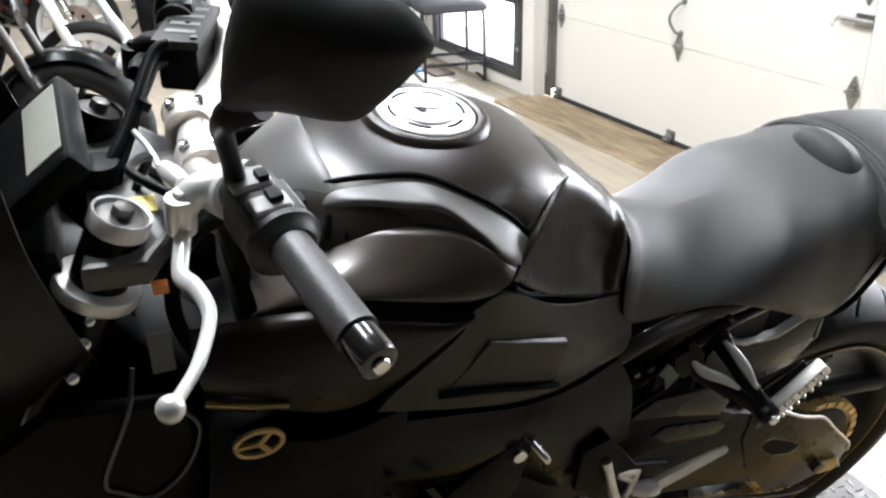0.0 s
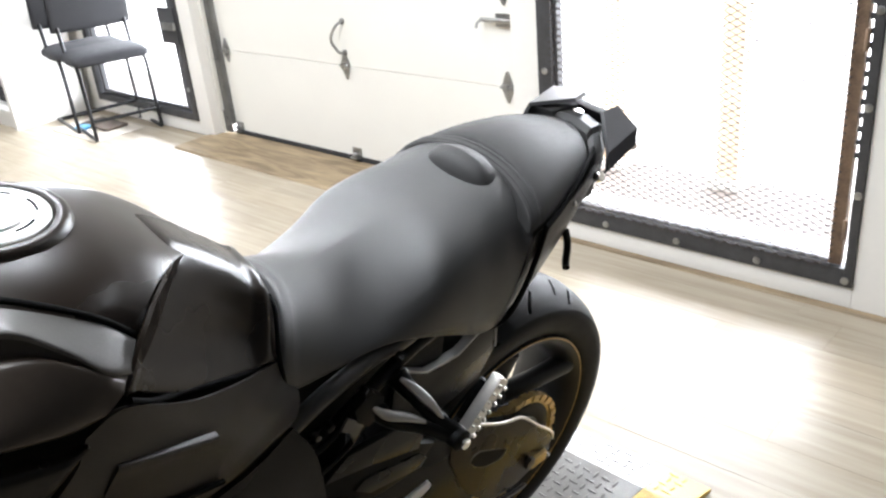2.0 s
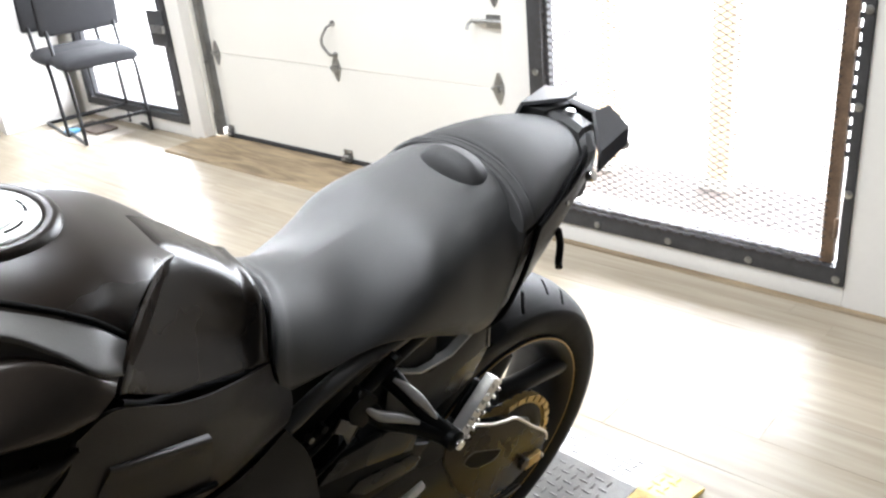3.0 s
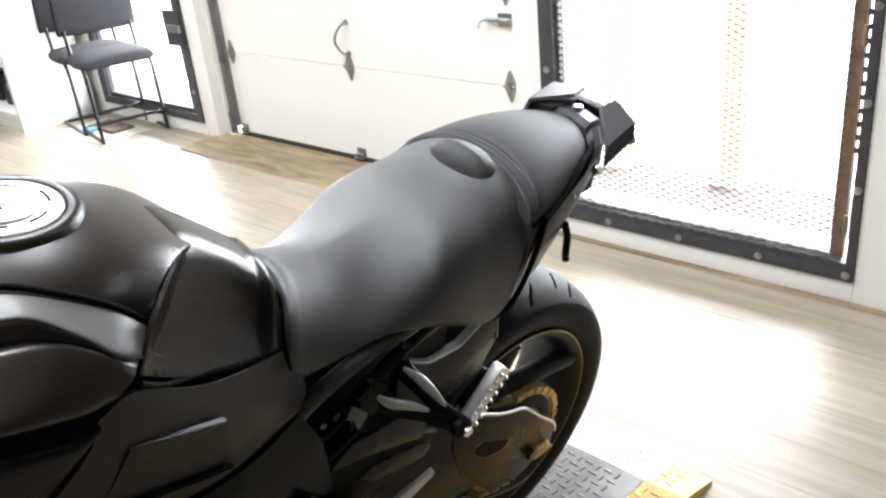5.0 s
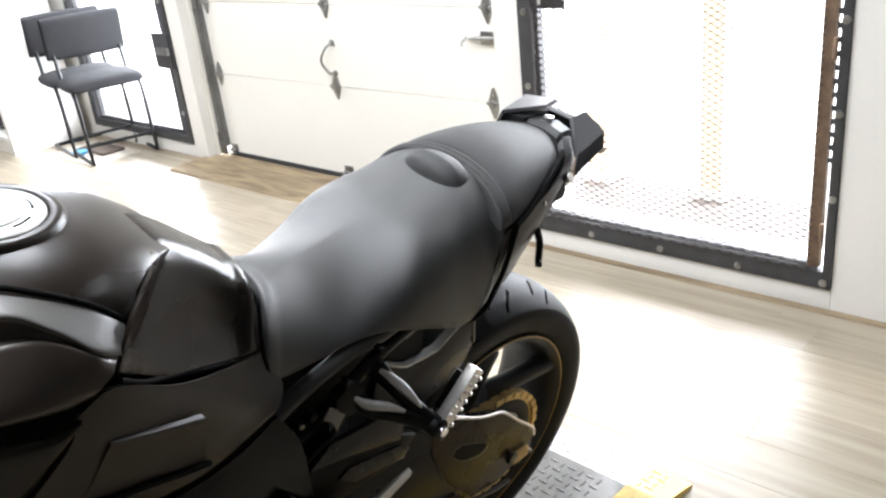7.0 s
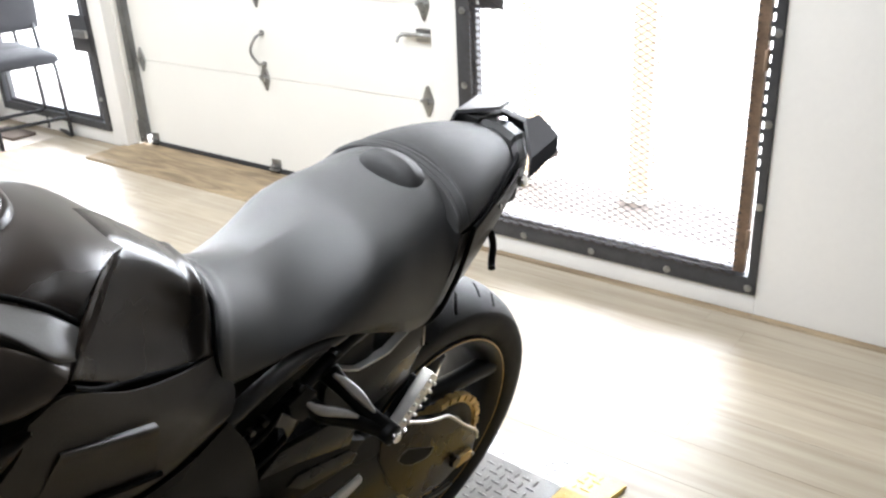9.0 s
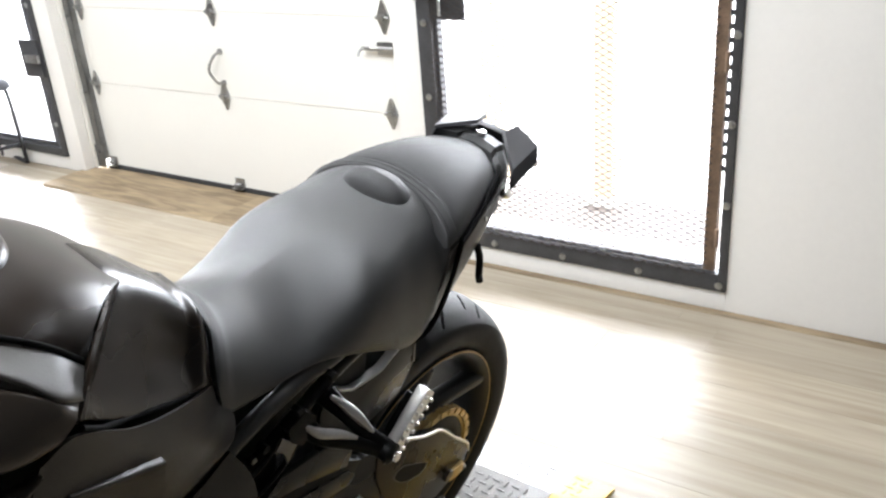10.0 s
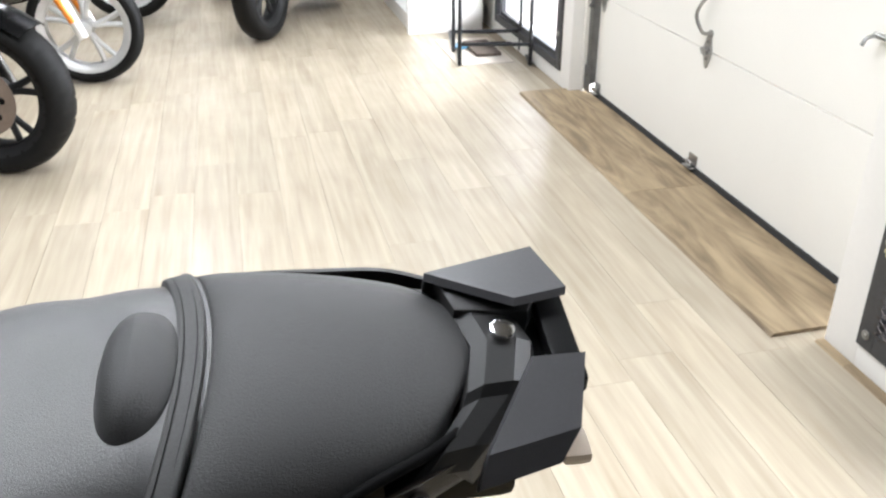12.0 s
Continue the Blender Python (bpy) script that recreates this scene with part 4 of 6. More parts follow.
def hugger():
    rows = []
    for s in np.linspace(-1, 1, 9):
        rr = 0.338 - 0.03 * abs(s) ** 3
        rows.append([(0.098 * s, rr * math.cos(a), rr * math.sin(a)) for a in [radians(d) for d in (98, 110, 122, 134, 148, 160)]])
    h = bp(skin("rear_hugger", rows, 22, 17, 0.004, M_RAIL, None, "textured black hugger over the rear tyre"))
    prism("hugger_side", [(-0.310, 0.330), (-0.292, 0.362), (-0.262, 0.340), (-0.245, 0.331), (-0.215, 0.329), (-0.179, 0.329), (-0.107, 0.369), (-0.098, 0.360), (-0.093, 0.304), (-0.125, 0.254), (-0.20, 0.235), (-0.27, 0.200), (-0.315, 0.255)], 0.092, 0.100, M_RAIL, h, bev=0.002)
    bm = bmesh.new()
    edge = [(-0.294, 0.364), (-0.262, 0.343), (-0.245, 0.334), (-0.215, 0.332), (-0.179, 0.332), (-0.145, 0.350), (-0.107, 0.372)]
    lip = [(y, z + 0.004) for y, z in edge] + [(y, z) for y, z in edge[::-1]]
    add_prism(bm, lip, 0.086, 0.1015, "x")
    # the lip's pale colour imitates ceiling light caught on the upper edge
    part("hugger_lip", bm, M_LIP, h, "pale lip standing in for the lit upper edge", angle=30)
    prism("hugger_end", [(-0.107, 0.373), (-0.098, 0.364), (-0.092, 0.304), (-0.097, 0.304), (-0.103, 0.358)], 0.0995, 0.1015, M_GREY, h, bev=0.0005)
    return h


hugger()

# seat, pillion, strap and back bump
seat_rows = [(-0.462, 0.535, 0.106, 0.482, 2.6), (-0.456, 0.551, 0.1155, 0.472, 2.6), (-0.446, 0.553, 0.119, 0.467, 2.4), (-0.43, 0.549, 0.120, 0.464, 2.1), (-0.38, 0.544, 0.123, 0.466, 1.55), (-0.34, 0.549, 0.128, 0.472, 1.36), (-0.30, 0.556, 0.136, 0.474, 1.5), (-0.26, 0.565, 0.145, 0.466, 2.0), (-0.22, 0.574, 0.150, 0.452, 2.9), (-0.18, 0.581, 0.153, 0.434, 3.2), (-0.14, 0.590, 0.153, 0.418, 3.0), (-0.105, 0.5995, 0.153, 0.426, 2.8), (-0.075, 0.604, 0.150, 0.468, 2.4), (-0.052, 0.606, 0.146, 0.530, 2.1)]
vs, fs = hull(seat_rows, 90, 30, shear=0.05, power=2.5)
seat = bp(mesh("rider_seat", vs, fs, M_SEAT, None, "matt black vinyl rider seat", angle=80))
pil_rows = [(-0.0595, 0.585, 0.140, 0.552), (-0.0575, 0.603, 0.1425, 0.552), (-0.052, 0.6105, 0.1432, 0.553), (-0.030, 0.6155, 0.139, 0.556), (0.01, 0.617, 0.128, 0.562), (0.06, 0.612, 0.112, 0.570), (0.105, 0.604, 0.093, 0.576), (0.128, 0.597, 0.072, 0.579), (0.140, 0.585, 0.048, 0.580)]
vs, fs = hull(pil_rows, 60, 24, shear=0.028, power=2.1)
FAR_SIDE = 0.86    # the far half of the passenger seat is drawn in


def drawn_in(points):
    return [(x * FAR_SIDE if x < 0 else x, y, z) for x, y, z in points]


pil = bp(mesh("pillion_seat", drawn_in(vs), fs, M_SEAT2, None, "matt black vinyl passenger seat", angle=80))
vs, fs = hull([(-0.083, 0.598, 0.1462, 0.552), (-0.0815, 0.6036, 0.1468, 0.552), (-0.077, 0.6052, 0.1472, 0.553), (-0.067, 0.6080, 0.1470, 0.555), (-0.0615, 0.6090, 0.1462, 0.556), (-0.0598, 0.600, 0.144, 0.556)], 16, 24, shear=0.028, power=2.1)
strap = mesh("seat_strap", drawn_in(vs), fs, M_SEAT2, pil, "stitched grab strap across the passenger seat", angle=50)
for y0, z0 in ((-0.0765, 0.6063), (-0.0665, 0.6083)):
    pts = []
    for k in range(-14, 15):
        a = abs(k) / 15 * math.pi / 2
        x = math.copysign(0.1466 * math.sin(a) ** (2 / 2.1), k)
        pts.append((x, y0 - 0.028 * (x / 0.149) ** 2, 0.5535 + (z0 - 0.5535) * math.cos(a) ** (2 / 2.1)))
    tube("stitch_line", drawn_in(pts), 0.0004, M_PLAST, strap, seg=5)


# dark gap between the seat and the tank
gap_line = [(0.040, -0.470, 0.560), (0.064, -0.479, 0.574), (0.082, -0.484, 0.569), (0.094, -0.490, 0.551), (0.103, -0.495, 0.530), (0.109, -0.496, 0.503), (0.112, -0.492, 0.474)]
tube("front_gap", [(x + 0.003, y - 0.010, z + 0.002) for x, y, z in gap_line[1:]], 0.0028, M_JOINT, seat, "dark gap against the tank", seg=8, n=60)
# dark piping round the seat's rear edge and along the passenger seat
tube("piping", [(0.138, -0.225, 0.434), (0.148, -0.175, 0.416), (0.152, -0.140, 0.424), (0.154, -0.115, 0.462), (0.153, -0.096, 0.505), (0.150, -0.080, 0.550)], 0.0042, M_JOINT, seat, "black piping along the lower edge", seg=8, n=40)
tube("piping", [(0.150, -0.080, 0.550), (0.138, -0.035, 0.559), (0.124, 0.008, 0.570), (0.107, 0.050, 0.580), (0.090, 0.090, 0.584), (0.070, 0.122, 0.586)], 0.0045, M_JOINT, pil, "black piping along the lower edge", seg=8, n=40)


def bump_pad():
    pts, faces = [], []
    nu, nv = 40, 18
    for i in range(nu):
        a = 2 * math.pi * i / nu
        for j in range(nv):
            r = j / (nv - 1)
            ca, sa = math.cos(a), math.sin(a)
            x = 0.078 * math.copysign(abs(ca) ** 0.55, ca) * r
            y = 0.037 * math.copysign(abs(sa) ** 0.6, sa) * r * (1.0 - 0.22 * abs(ca))
            z = 0.040 * (1 - r ** 5) - 0.016 * (x / 0.07) ** 2 - 0.25 * abs(y + 0.004)
            pts.append((0.004 + x, -0.106 + y - 0.05 * x * x / 0.07, 0.579 + z))
    for i in range(nu):
        for j in range(nv - 1):
            faces.append((i * nv + j, ((i + 1) % nu) * nv + j, ((i + 1) % nu) * nv + j + 1, i * nv + j + 1))
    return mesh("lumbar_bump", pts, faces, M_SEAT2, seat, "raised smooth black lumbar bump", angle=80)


bump_pad()


# fuel tank, drawn in behind the knee ridges
def tank_shape(x, y, z):
    lim = max(0.068, (-0.512 - y) / 1.067 - 0.003) if y > -0.72 and z < 0.72 else 1.0
    if x < -0.055:
        x = -0.055 + (x + 0.055) * 0.58
    return math.copysign(min(abs(x), lim), x), y, z


tank_rows = [(-0.955, 0.690, 0.085, 0.60, 2.7), (-0.93, 0.712, 0.105, 0.61, 2.7), (-0.89, 0.732, 0.125, 0.63, 2.7), (-0.84, 0.745, 0.142, 0.655, 2.7), (-0.78, 0.749, 0.155, 0.668, 2.7), (-0.72, 0.744, 0.167, 0.655, 2.9), (-0.66, 0.727, 0.165, 0.622, 3.4), (-0.60, 0.694, 0.148, 0.578, 4.0), (-0.54, 0.640, 0.115, 0.533, 3.4), (-0.50, 0.597, 0.085, 0.500, 2.8), (-0.476, 0.53, 0.060, 0.485, 2.7)]
vs, fs = hull(tank_rows, 240, 70, shear=0.022, under=0.03, shape=tank_shape)
tank = bp(mesh("fuel_tank", vs, fs, M_TANK, None, "satin black fuel tank", angle=60))
for s in (1, -1):
    skin("knee_panel", [
        [(0.0, -0.640, 0.694), (0.0, -0.607, 0.6985), (0.0, -0.575, 0.680), (0.0, -0.540, 0.649), (0.0, -0.510, 0.621), (0.0, -0.486, 0.598), (0.0, -0.468, 0.520)],
        [(0.040, -0.632, 0.694), (0.038, -0.605, 0.697), (0.036, -0.575, 0.679), (0.036, -0.540, 0.648), (0.037, -0.512, 0.620), (0.039, -0.489, 0.598), (0.040, -0.472, 0.516)],
        [(0.068, -0.620, 0.690), (0.064, -0.604, 0.6925), (0.061, -0.576, 0.674), (0.060, -0.541, 0.641), (0.061, -0.514, 0.613), (0.063, -0.492, 0.593), (0.058, -0.477, 0.503)],
        [(0.092, -0.614, 0.694), (0.082, -0.604, 0.683), (0.079, -0.581, 0.662), (0.077, -0.546, 0.627), (0.079, -0.518, 0.600), (0.082, -0.498, 0.583), (0.070, -0.484, 0.490)],
        [(0.139, -0.655, 0.697), (0.113, -0.641, 0.681), (0.099, -0.60, 0.645), (0.089, -0.560, 0.607), (0.089, -0.526, 0.577), (0.095, -0.506, 0.563), (0.080, -0.490, 0.485)],
        [(0.176, -0.692, 0.687), (0.151, -0.680, 0.666), (0.127, -0.63, 0.620), (0.108, -0.580, 0.580), (0.099, -0.538, 0.555), (0.104, -0.514, 0.545), (0.089, -0.494, 0.480)],
        [(0.192, -0.716, 0.660), (0.180, -0.706, 0.645), (0.157, -0.65, 0.592), (0.135, -0.596, 0.556), (0.118, -0.548, 0.532), (0.114, -0.521, 0.525), (0.094, -0.486, 0.490)],
        [(0.186, -0.718, 0.645), (0.175, -0.706, 0.633), (0.150, -0.65, 0.583), (0.128, -0.596, 0.548), (0.110, -0.548, 0.523), (0.106, -0.521, 0.515), (0.088, -0.488, 0.484)]],
        60, 60, 0.004, M_TANK, tank, "satin black concave knee panel", mirror=s < 0, angle=70, far=0.60).location.z = 0.0 if s > 0 else -0.035
    tube("panel_gap", [(x * (1 if s > 0 else -0.60), y, z) for x, y, z in ((0.194, -0.719, 0.646), (0.178, -0.690, 0.616), (0.155, -0.65, 0.586), (0.134, -0.59, 0.551), (0.115, -0.54, 0.523), (0.102, -0.492, 0.503))], 0.0034, M_JOINT, tank)
# filler cap: ring, bolts, flap with keyhole
capm = Matrix.Translation((0, -0.744, 0.7475)) @ pose(0, 0, 0, -5, 0, 0) @ Matrix.Diagonal((0.78, 0.78, 0.5, 1))


def cap_part(name, prof, material, label="", seg=48, parent=None):
    vs2, fs2 = revolve(prof, seg)
    return mesh(name, [capm @ Vector((y, z, x)) for x, y, z in vs2], fs2, material, parent, label)


cap = cap_part("filler_cap", [(-0.01, 0.070), (0.004, 0.070), (0.0075, 0.067), (0.0075, 0.050), (0.006, 0.047), (0.006, 0.0002)], M_CAP, "brushed metal filler cap ring", parent=tank)
cap_part("cap_flap", [(0.0062, 0.044), (0.0105, 0.043), (0.0125, 0.040), (0.0125, 0.0002)], M_CAP, "polished cap flap", parent=cap)
cap_part("cap_collar", [(-0.012, 0.094), (0.0, 0.091), (0.006, 0.086), (0.007, 0.080), (0.004, 0.074), (-0.004, 0.071)], M_TANK, "raised collar round the cap", parent=tank)
for k in range(6):
    a0 = k * math.pi / 3 + 0.2
    bm = bmesh.new()
    add_tube(bm, [capm @ Vector((0.0535 * math.cos(a0 + t), 0.0535 * math.sin(a0 + t), 0.0068)) for t in (0, 0.2, 0.4, 0.6)], 0.0019, 6)
    part("cap_slot", bm, M_PLAST, cap, "dark slot in the ring")
bm = bmesh.new()
add_box(bm, (-0.024, -0.002, 0.0124), (0.012, 0.0022, 0.0136), 0.0004, capm @ pose(0.004, 0.002, 0, 0, 0, 75))
add_box(bm, (-0.012, -0.006, 0.0124), (0.006, 0.006, 0.0136), 0.0004, capm @ pose(0.009, -0.010, 0, 0, 0, 20))
part("keyhole_cover", bm, M_PLAST, cap, "dark key slot")

# side panels: upper scoop, its border, lower cover, frame cover, engine shroud
for s in (1, -1):
    mi = s < 0
    up = bp(skin("scoop_panel", [
        [(0.068, -0.958, 0.664), (0.084, -0.91, 0.698), (0.103, -0.868, 0.72), (0.13, -0.818, 0.725), (0.149, -0.786, 0.725), (0.17, -0.757, 0.706), (0.188, -0.735, 0.688), (0.188, -0.714, 0.67)],
        [(0.1, -0.965, 0.65), (0.11, -0.912, 0.68), (0.12, -0.866, 0.7), (0.138, -0.82, 0.709), (0.157, -0.784, 0.711), (0.174, -0.76, 0.702), (0.19, -0.738, 0.687), (0.192, -0.718, 0.669)],
        [(0.112, -0.968, 0.648), (0.124, -0.914, 0.676), (0.14, -0.85, 0.702), (0.16, -0.808, 0.708), (0.176, -0.772, 0.707), (0.187, -0.75, 0.697), (0.194, -0.736, 0.685), (0.197, -0.722, 0.667)],
        [(0.15, -0.97, 0.652), (0.16, -0.915, 0.677), (0.172, -0.858, 0.685), (0.188, -0.808, 0.686), (0.195, -0.775, 0.684), (0.199, -0.755, 0.681), (0.201, -0.741, 0.674), (0.202, -0.728, 0.663)],
        [(0.155, -0.975, 0.646), (0.172, -0.925, 0.664), (0.19, -0.875, 0.671), (0.2, -0.826, 0.664), (0.205, -0.785, 0.657), (0.206, -0.768, 0.655), (0.206, -0.757, 0.655), (0.206, -0.745, 0.655)],
        [(0.144, -0.975, 0.634), (0.161, -0.925, 0.652), (0.179, -0.875, 0.659), (0.189, -0.826, 0.652), (0.194, -0.785, 0.645), (0.195, -0.768, 0.643), (0.195, -0.757, 0.643), (0.195, -0.745, 0.643)]],
        64, 44, 0.004, M_SCOOP, None, "satin black scooped tank side panel", mirror=mi, angle=70, far=0.58))
    if mi:
        up.location.z -= 0.04
    skin("scoop_border", [
        [(0.0460, -0.9520, 0.6670), (0.0620, -0.9070, 0.7040), (0.0770, -0.8740, 0.7220), (0.0910, -0.8320, 0.7295), (0.1040, -0.7890, 0.7300), (0.1300, -0.7500, 0.7190), (0.1490, -0.7150, 0.7000), (0.1590, -0.6920, 0.6780)],
        [(0.0520, -0.9530, 0.6715), (0.0680, -0.9080, 0.7085), (0.0830, -0.8750, 0.7265), (0.0970, -0.8330, 0.7340), (0.1100, -0.7900, 0.7345), (0.1360, -0.7510, 0.7235), (0.1550, -0.7160, 0.7045), (0.1650, -0.6930, 0.6825)],
        [(0.066, -0.958, 0.669), (0.084, -0.91, 0.704), (0.105, -0.87, 0.7265), (0.132, -0.818, 0.732), (0.15, -0.786, 0.733), (0.172, -0.756, 0.714), (0.19, -0.733, 0.693), (0.186, -0.709, 0.676)],
        [(0.069, -0.959, 0.662), (0.087, -0.911, 0.697), (0.108, -0.871, 0.7195), (0.135, -0.819, 0.725), (0.153, -0.787, 0.726), (0.175, -0.757, 0.707), (0.193, -0.734, 0.686), (0.189, -0.71, 0.669)]],
        64, 22, 0.003, M_GREY, up, "matt grey upper border", mirror=mi, angle=60, far=0.58)
    tube("panel_gap", [(x * (1 if s > 0 else -0.58), y, z) for x, y, z in ((0.0460, -0.9520, 0.6750), (0.0620, -0.9070, 0.7120), (0.0770, -0.8740, 0.7300), (0.0910, -0.8320, 0.7375), (0.1040, -0.7890, 0.7380), (0.1300, -0.7500, 0.7270), (0.1490, -0.7150, 0.7080), (0.1590, -0.6920, 0.6860))], 0.0032, M_JOINT, up, n=50)
    for y0 in (-0.889, -0.870):
        bm = bmesh.new()
        k = s * (1.0 if s > 0 else 0.58)
        dx = 0.32 * (y0 + 0.889)
        add_tube(bm, [((0.106 + dx) * k, y0 + 0.003, 0.711), ((0.115 + dx) * k, y0 - 0.001, 0.702), ((0.121 + dx) * k, y0 - 0.006, 0.694)], 0.0042, 6)
        part("number_bar", bm, mat("decal_black", (0.002, 0.002, 0.002), 0.4, spec=0.1), up)
    # lower wedge cover with the dark gap above it
    bp(skin("lower_cover", [
        [(0.135, -1.035, 0.628), (0.162, -0.97, 0.650), (0.178, -0.916, 0.656), (0.190, -0.852, 0.643), (0.194, -0.79, 0.628), (0.195, -0.765, 0.628)],
        [(0.150, -1.035, 0.622), (0.178, -0.97, 0.642), (0.192, -0.916, 0.650), (0.203, -0.852, 0.638), (0.207, -0.79, 0.624), (0.207, -0.766, 0.630)],
        [(0.165, -1.035, 0.600), (0.190, -0.97, 0.612), (0.203, -0.91, 0.615), (0.207, -0.86, 0.606), (0.208, -0.81, 0.602), (0.206, -0.782, 0.612)],
        [(0.168, -1.03, 0.575), (0.192, -0.98, 0.580), (0.202, -0.93, 0.578), (0.204, -0.88, 0.568), (0.204, -0.84, 0.570), (0.203, -0.805, 0.590)],
        [(0.150, -1.025, 0.545), (0.178, -0.97, 0.540), (0.190, -0.92, 0.530), (0.193, -0.88, 0.530), (0.194, -0.85, 0.545), (0.195, -0.815, 0.570)]],
        40, 26, 0.005, M_LOWER, None, "satin black wedge-shaped side cover", mirror=mi))
    fc = bp(skin("frame_cover", [
        [(0.202, -0.764, 0.636), (0.196, -0.724, 0.642), (0.172, -0.65, 0.586), (0.145, -0.58, 0.548), (0.106, -0.500, 0.510)],
        [(0.204, -0.780, 0.605), (0.199, -0.725, 0.595), (0.181, -0.65, 0.548), (0.155, -0.58, 0.515), (0.110, -0.496, 0.484)],
        [(0.201, -0.82, 0.565), (0.195, -0.74, 0.540), (0.182, -0.655, 0.505), (0.160, -0.58, 0.480), (0.124, -0.490, 0.464)],
        [(0.195, -0.845, 0.535), (0.190, -0.75, 0.500), (0.180, -0.67, 0.465), (0.164, -0.60, 0.450), (0.142, -0.505, 0.450)],
        [(0.188, -0.86, 0.505), (0.184, -0.76, 0.470), (0.174, -0.68, 0.442), (0.162, -0.61, 0.430), (0.145, -0.52, 0.440)]],
        40, 30, 0.005, M_TEXT, None, "matt black frame side cover", mirror=mi))
    # raised insert with a lit top edge and a shadow slot under it
    skin("cover_insert", [
        [(0.198, -0.742, 0.587), (0.194, -0.705, 0.571), (0.188, -0.67, 0.556), (0.182, -0.634, 0.541)],
        [(0.204, -0.743, 0.584), (0.200, -0.705, 0.568), (0.195, -0.67, 0.553), (0.190, -0.634, 0.538)],
        [(0.2015, -0.752, 0.568), (0.1965, -0.71, 0.551), (0.1915, -0.67, 0.537), (0.1865, -0.633, 0.523)],
        [(0.197, -0.765, 0.541), (0.192, -0.715, 0.523), (0.187, -0.67, 0.506), (0.1825, -0.634, 0.493)],
        [(0.193, -0.785, 0.513), (0.188, -0.72, 0.493), (0.184, -0.67, 0.476), (0.1805, -0.636, 0.463)]],
        24, 20, 0.004, M_TEXT, fc, "raised insert in the side cover", mirror=mi)
    tube("insert_gap", [(0.196 * s, -0.79, 0.513), (0.190 * s, -0.72, 0.492), (0.186 * s, -0.67, 0.475), (0.182 * s, -0.632, 0.463)], 0.006, M_JOINT, fc, flat=0.6)
    # main frame beam and engine cover below
    bp(skin("frame_spar", [
        [(0.180, -0.86, 0.475), (0.176, -0.75, 0.448), (0.168, -0.66, 0.422), (0.158, -0.58, 0.420), (0.140, -0.51, 0.428)],
        [(0.186, -0.86, 0.43), (0.184, -0.75, 0.405), (0.178, -0.66, 0.385), (0.166, -0.58, 0.375), (0.150, -0.485, 0.375)],
        [(0.180, -0.84, 0.37), (0.176, -0.75, 0.34), (0.170, -0.66, 0.325), (0.165, -0.56, 0.31), (0.152, -0.472, 0.300)],
        [(0.160, -0.82, 0.33), (0.156, -0.75, 0.30), (0.150, -0.66, 0.27), (0.158, -0.56, 0.23), (0.150, -0.468, 0.235)],
        [(0.130, -0.80, 0.30), (0.130, -0.74, 0.26), (0.13, -0.66, 0.21), (0.14, -0.57, 0.17), (0.138, -0.485, 0.175)]],
        30, 22, 0.006, M_FRAME, None, "black aluminium frame spar", mirror=mi))
    # lower shroud beside the radiator, with louvres
    sh = bp(skin("radiator_shroud", [
        [(0.170, -1.03, 0.525), (0.190, -0.96, 0.500), (0.186, -0.90, 0.480), (0.18, -0.82, 0.49)],
        [(0.190, -1.04, 0.46), (0.204, -0.97, 0.44), (0.196, -0.90, 0.42), (0.18, -0.82, 0.44)],
        [(0.185, -1.05, 0.36), (0.198, -0.97, 0.34), (0.19, -0.89, 0.33), (0.165, -0.80, 0.36)],
        [(0.15, -1.04, 0.24), (0.17, -0.95, 0.22), (0.165, -0.87, 0.22), (0.14, -0.78, 0.25)]],
        24, 18, 0.005, M_PLAST, None, "black radiator shroud", mirror=mi))
    for k in range(4):
        y0 = -0.95 + 0.05 * k
        tube("louvre", [(0.203 * s, y0, 0.40 - 0.01 * k), (0.200 * s, y0 + 0.03, 0.345 - 0.01 * k)], 0.006, M_TEXT, sh, flat=0.5)

# black block added to close a see-through gap by the swingarm
bp(box("pivot_housing", (-0.10, -0.60, 0.06), (0.108, -0.40, 0.33), M_PLAST, None, "black block added behind the swingarm pivot", bev=0.012))
# dark bodies added between the two sides to stop bright floor showing through
bp(prism("airbox", [(-0.95, 0.60), (-0.70, 0.62), (-0.60, 0.56), (-0.48, 0.488), (-0.455, 0.42), (-0.50, 0.26), (-0.95, 0.26)], -0.088, 0.088, M_PLAST, None, "black block added under the tank", bev=0.01))
bp(prism("radiator_core", [(-1.05, 0.46), (-0.80, 0.50), (-0.76, 0.42), (-0.78, 0.15), (-1.0, 0.12)], -0.13, 0.13, M_PLAST, None, "black block added behind the shrouds", bev=0.01))
fcov = [(-0.985, 0.664, 0.070, 0.58), (-0.975, 0.684, 0.082, 0.59), (-0.955, 0.699, 0.092, 0.60), (-0.93, 0.7175, 0.110, 0.61), (-0.893, 0.7365, 0.129, 0.63), (-0.878, 0.7405, 0.133, 0.636), (-0.874, 0.733, 0.126, 0.638)]
vs, fs = hull(fcov, 60, 40, shear=-0.012, power=2.7, under=0.03)
bp(mesh("tank_front_cover", vs, fs, M_GREY, None, "smooth grey cover before the tank", angle=50))
# round three-armed badge
em = bp(turned("side_badge", [(0, 0.026), (0.004, 0.026), (0.0055, 0.0235), (0.004, 0.021), (0, 0.021)], 40, M_GOLD, None, "round metal badge with three arms"))
for v in em.data.vertices:
    v.co = pose(0.205, -0.989, 0.528, 0, 12, -2) @ v.co
